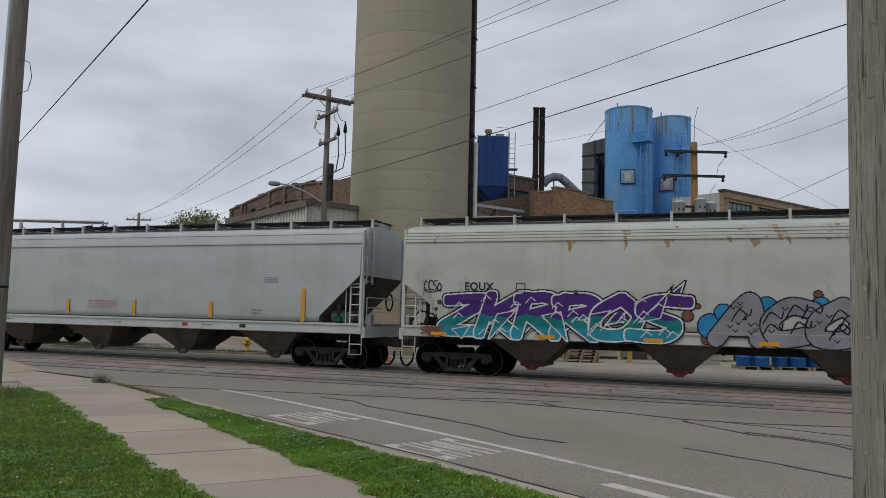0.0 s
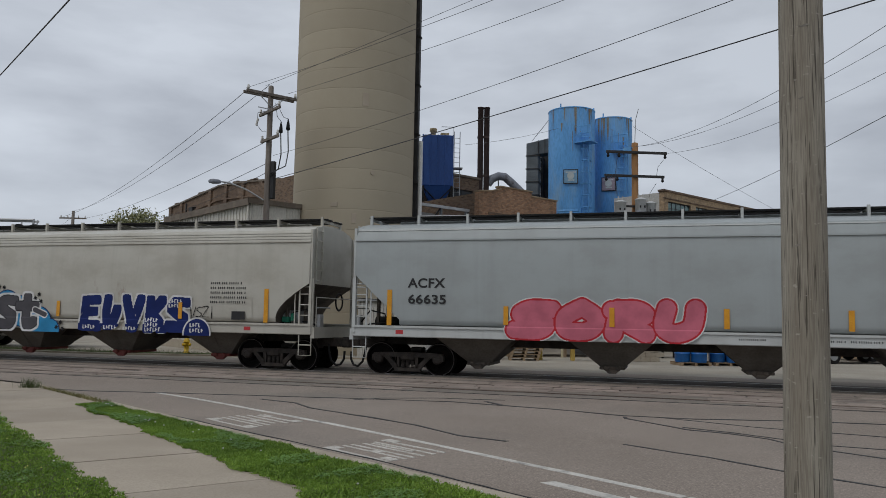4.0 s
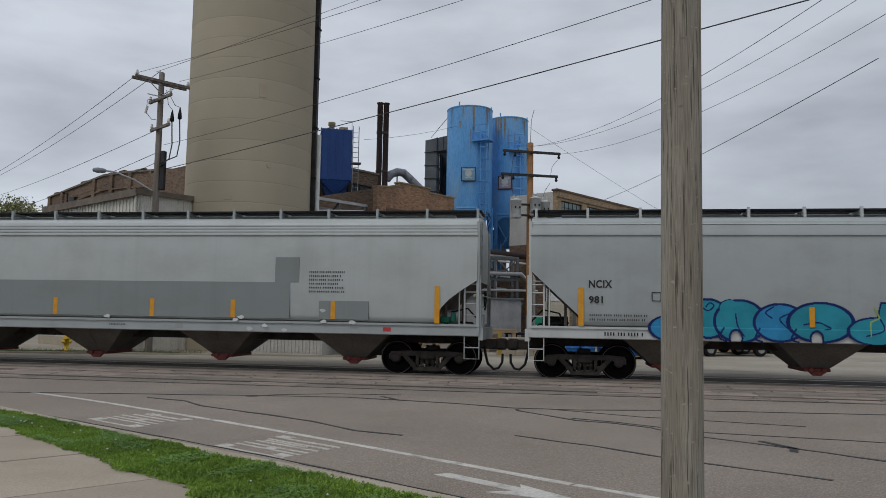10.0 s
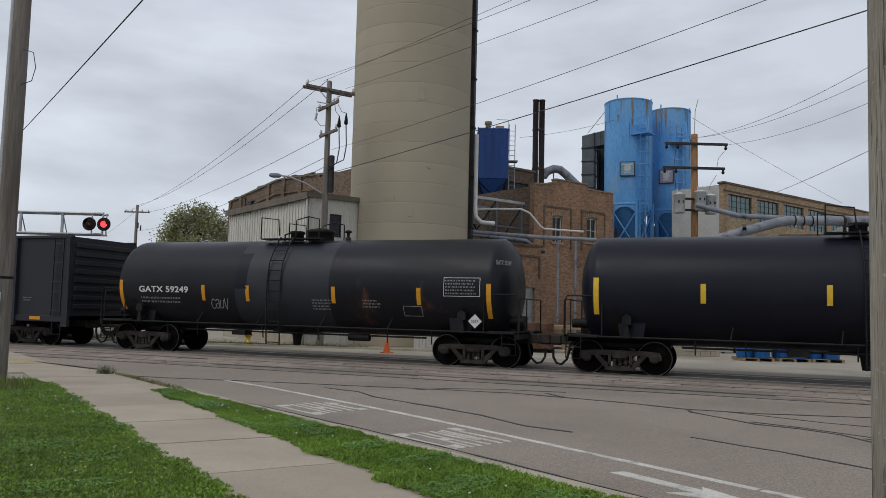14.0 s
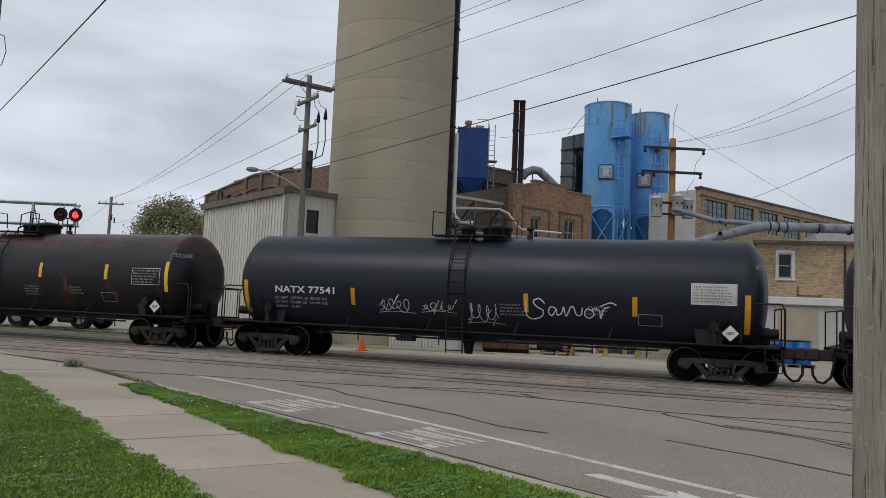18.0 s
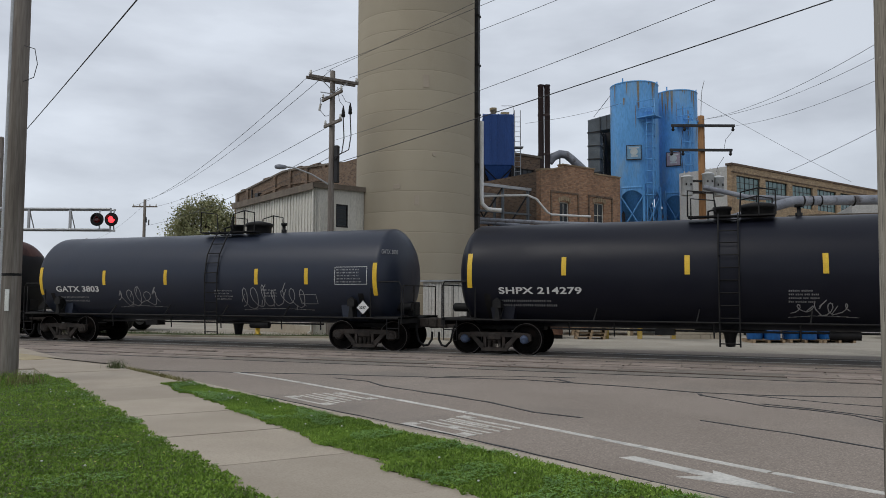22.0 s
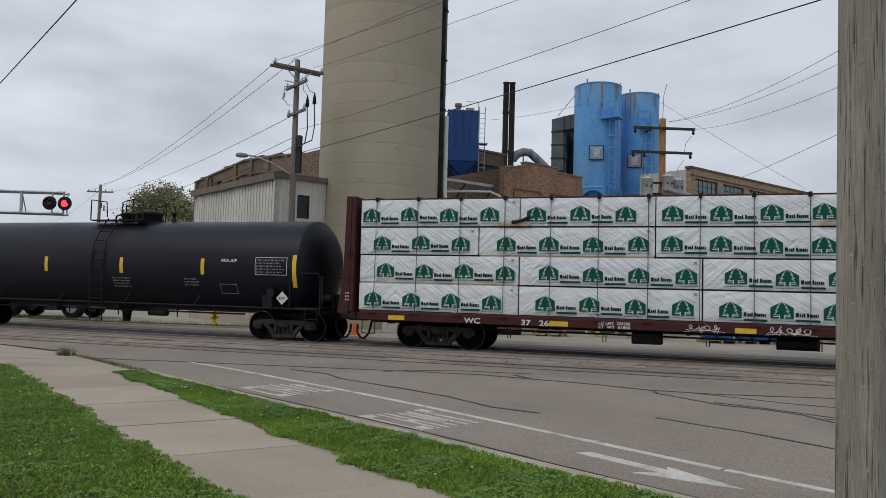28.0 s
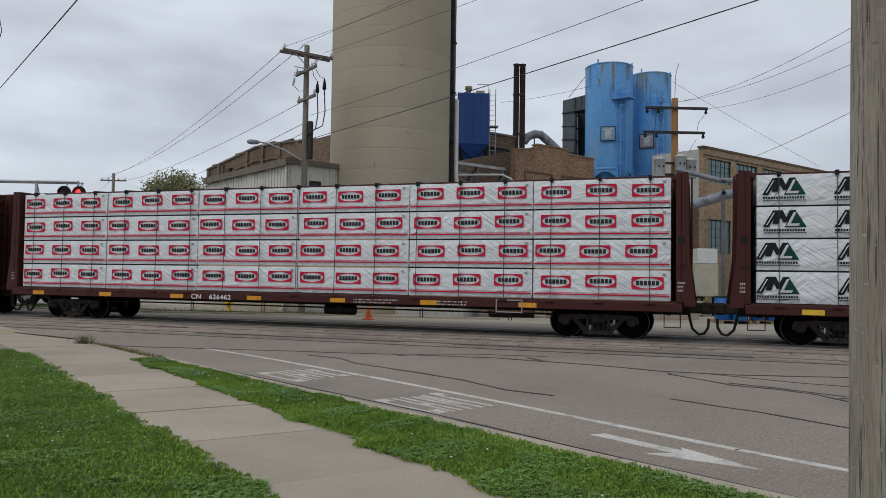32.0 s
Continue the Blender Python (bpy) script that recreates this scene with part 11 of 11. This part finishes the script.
CLOVERLEAF = leaf_material("clover_leaf", (0.1, 0.21, 0.04), (0.2, 0.36, 0.075))
trefoils(near[:110000:2], 31, "lawn_clover", "patches of low clover in the lawn")
trefoils(strip[:60000:2], 32, "verge_clover", "patches of low clover in the verge")
blades([street(15.3 + 3.6 * u, 6.78 + 0.1 * w - 0.02 * u) for u, w in r.uniform(0, 1, (900, 2))], 3, DRYGRASS, "dry_kerb_grass", "dry straw grass along the kerb", 0.04, 0.1, 0.02, 0.2)
blades([(-13.2 + 0.5 * a, 12.0 + 0.45 * b) for a, b in r.normal(0, 0.6, (900, 2))], 5, GRASS, "long_grass", "tall grass tuft round the pole foot", 0.1, 0.26, 0.03, 0.1)
blades([(-12.5 + 0.35 * a, 11.9 + 0.3 * b) for a, b in r.normal(0, 0.6, (160, 2))], 15, DRYGRASS, "long_dry_grass", "tall dry grass heads beside the pole", 0.14, 0.32, 0.03, 0.0)
blades([(-60 + 46 * a, 27.45 + 1.5 * b * (1 - 0.25 * a) + max(0, a - 0.83) * 9) for a, b in r.uniform(0, 1, (9000, 2))], 6, WEED, "far_verge_grass", "rough grass beyond the track", 0.08, 0.22, 0.03, 0.2)
blades([(-13.47 + 0.16 * a, 15.13 + 0.09 * b) for a, b in r.normal(0, 0.7, (260, 2))], 7, WEED, "kerb_weed", "grey-green weed growing from the kerb end", 0.08, 0.26, 0.01, 0.1)
weed_l = thing("goldenrod", pose(-5.9, 5.3, 0.03), "leafy goldenrod weeds at the lawn edge", "weed")


def leafy(count, spread, h, seed, size):
    rr = random.Random(seed)
    sh = Shape()
    for _ in range(count):
        a, d = rr.uniform(0, 6.28), spread * math.sqrt(rr.random())
        x, y, z = d * math.cos(a), d * math.sin(a), h * rr.random() ** 0.7 * (1 - 0.4 * d / spread)
        t, u = rr.uniform(0, 6.28), rr.uniform(-0.5, 0.7)
        dx, dy, dz = size * math.cos(t), size * math.sin(t), size * u
        px, py = -0.3 * dy, 0.3 * dx
        sh.add([(x, y, z), (x + 0.5 * dx + px, y + 0.5 * dy + py, z + 0.5 * dz), (x + dx, y + dy, z + dz), (x + 0.5 * dx - px, y + 0.5 * dy - py, z + 0.5 * dz)], [(0, 1, 2, 3)])
    return sh


part("leaves", leafy(700, 0.55, 0.75, 1, 0.12), WEED, weed_l)
part("flower_head", leafy(160, 0.3, 0.95, 2, 0.05), FLOWER, weed_l, "yellow flower plumes")["kind"] = "stuff"
fl = Shape()
rr = random.Random(9)
for _ in range(70):
    s = rr.uniform(3, 14)
    n_ = edge_at(LAWN_EDGE, s) - rr.uniform(0.2, 0.4 + 0.45 * s)
    x, y = street(s, n_)
    fl.turned((x, y, 0.085 + rr.uniform(0, 0.03)), (0, 0, 1), [(0, 0.003), (0.004, 0.011), (0.009, 0.004)], 6)
tagged(new("lawn_flowers", fl.mesh("lawn_flowers", FLOWER)), "small yellow lawn flowers", "flowers", "", "stuff")
fl = Shape()
for _ in range(60):
    s = rr.uniform(3, 15)
    x, y = street(s, rr.choice((edge_at(LAWN_EDGE, s) - rr.uniform(0.1, 3.0), rr.uniform(4.98 + 0.1 * s, 6.68))))
    fl.turned((x, y, 0.08 + rr.uniform(0, 0.03)), (0, 0, 1), [(0, 0.004), (0.008, 0.014), (0.016, 0.006)], 6)
tagged(new("clover_flowers", fl.mesh("clover_flowers", CLOVER)), "small white clover heads in the grass", "flowers", "", "stuff")


def tree(x, y, h, spread, seed, label, leaf, count=9000, low=0.25, size=0.22):
    rr = random.Random(seed)
    t = thing("tree", pose(x, y, 0), label, "tree", "trees")
    trunk = Shape()
    trunk.turned((0, 0, 0), (0, 0, 1), [(0, 0.04 * h), (0.15 * h, 0.028 * h), (0.5 * h, 0.018 * h), (0.85 * h, 0.005 * h)], 12)
    part("trunk", trunk, BARK, t)
    limbs, tips = Shape(), []
    for k in range(90):
        a, up = rr.uniform(0, 6.28), rr.uniform(-0.55, 1.0)
        r = math.sqrt(1 - min(1, up * up)) * rr.uniform(0.55, 1.0) ** 0.7
        lump = 1 + 0.16 * noise.noise((2 * math.cos(a) * r + seed, 2 * math.sin(a) * r, 2 * up))
        e = Vector((spread * 0.88 * lump * r * math.cos(a), spread * 0.88 * lump * r * math.sin(a), h * (0.62 + 0.33 * up * lump)))
        if k % 3 == 0:
            z0 = max(0.18 * h, e.z - 0.3 * h)
            limbs.pipe([(0, 0, z0), (e.x * 0.5, e.y * 0.5, (z0 + e.z) / 2), e], 0.005 * h, 5)
        tips += [e, e, e * 0.85 + Vector((0, 0, 0.07 * h))]
    part("limb", limbs, BARK, t)
    sh = Shape()
    for _ in range(count):
        c = rr.choice(tips)
        q = c + Vector((rr.gauss(0, 1), rr.gauss(0, 1), rr.gauss(0, 0.8))) * spread * 0.13
        if q.z < h * low:
            continue
        d = Vector((rr.uniform(-1, 1), rr.uniform(-1, 1), rr.uniform(-0.8, 0.6))).normalized() * size * rr.uniform(0.6, 1.3)
        s = d.cross(Vector((rr.uniform(-1, 1), rr.uniform(-1, 1), rr.uniform(-1, 1)))).normalized() * d.length * 0.45
        sh.add([q - d * 0.5, q + s, q + d * 0.5, q - s], [(0, 1, 2, 3)])
    ob = part("crown", sh, leaf, t)
    return t


tree(-49.0, 62.9, 11.3, 4.2, 3, "round autumn-tinged maple tree", LEAF, 24000, size=0.19)
tree(-120, 92, 10, 6, 6, "distant broad tree on the horizon", LEAF, 4000, size=0.4)
tree(-150, 80, 9, 6, 7, "distant broad tree on the horizon", LEAF, 4000, size=0.4)
tree(-95, 120, 10, 7, 8, "distant broad tree on the horizon", LEAF, 4000, size=0.4)


# ---- what moves ----
DRIFT = [(0.0, 0.0), (32.0, 0.0)]  # seconds, metres by which the train is ahead of an even pace


def motions():
    for car, start in CARS:
        walk(car, [(t, pose(start - SPEED * t - d, TRACK_Y, 0)) for t, d in DRIFT])


motions()
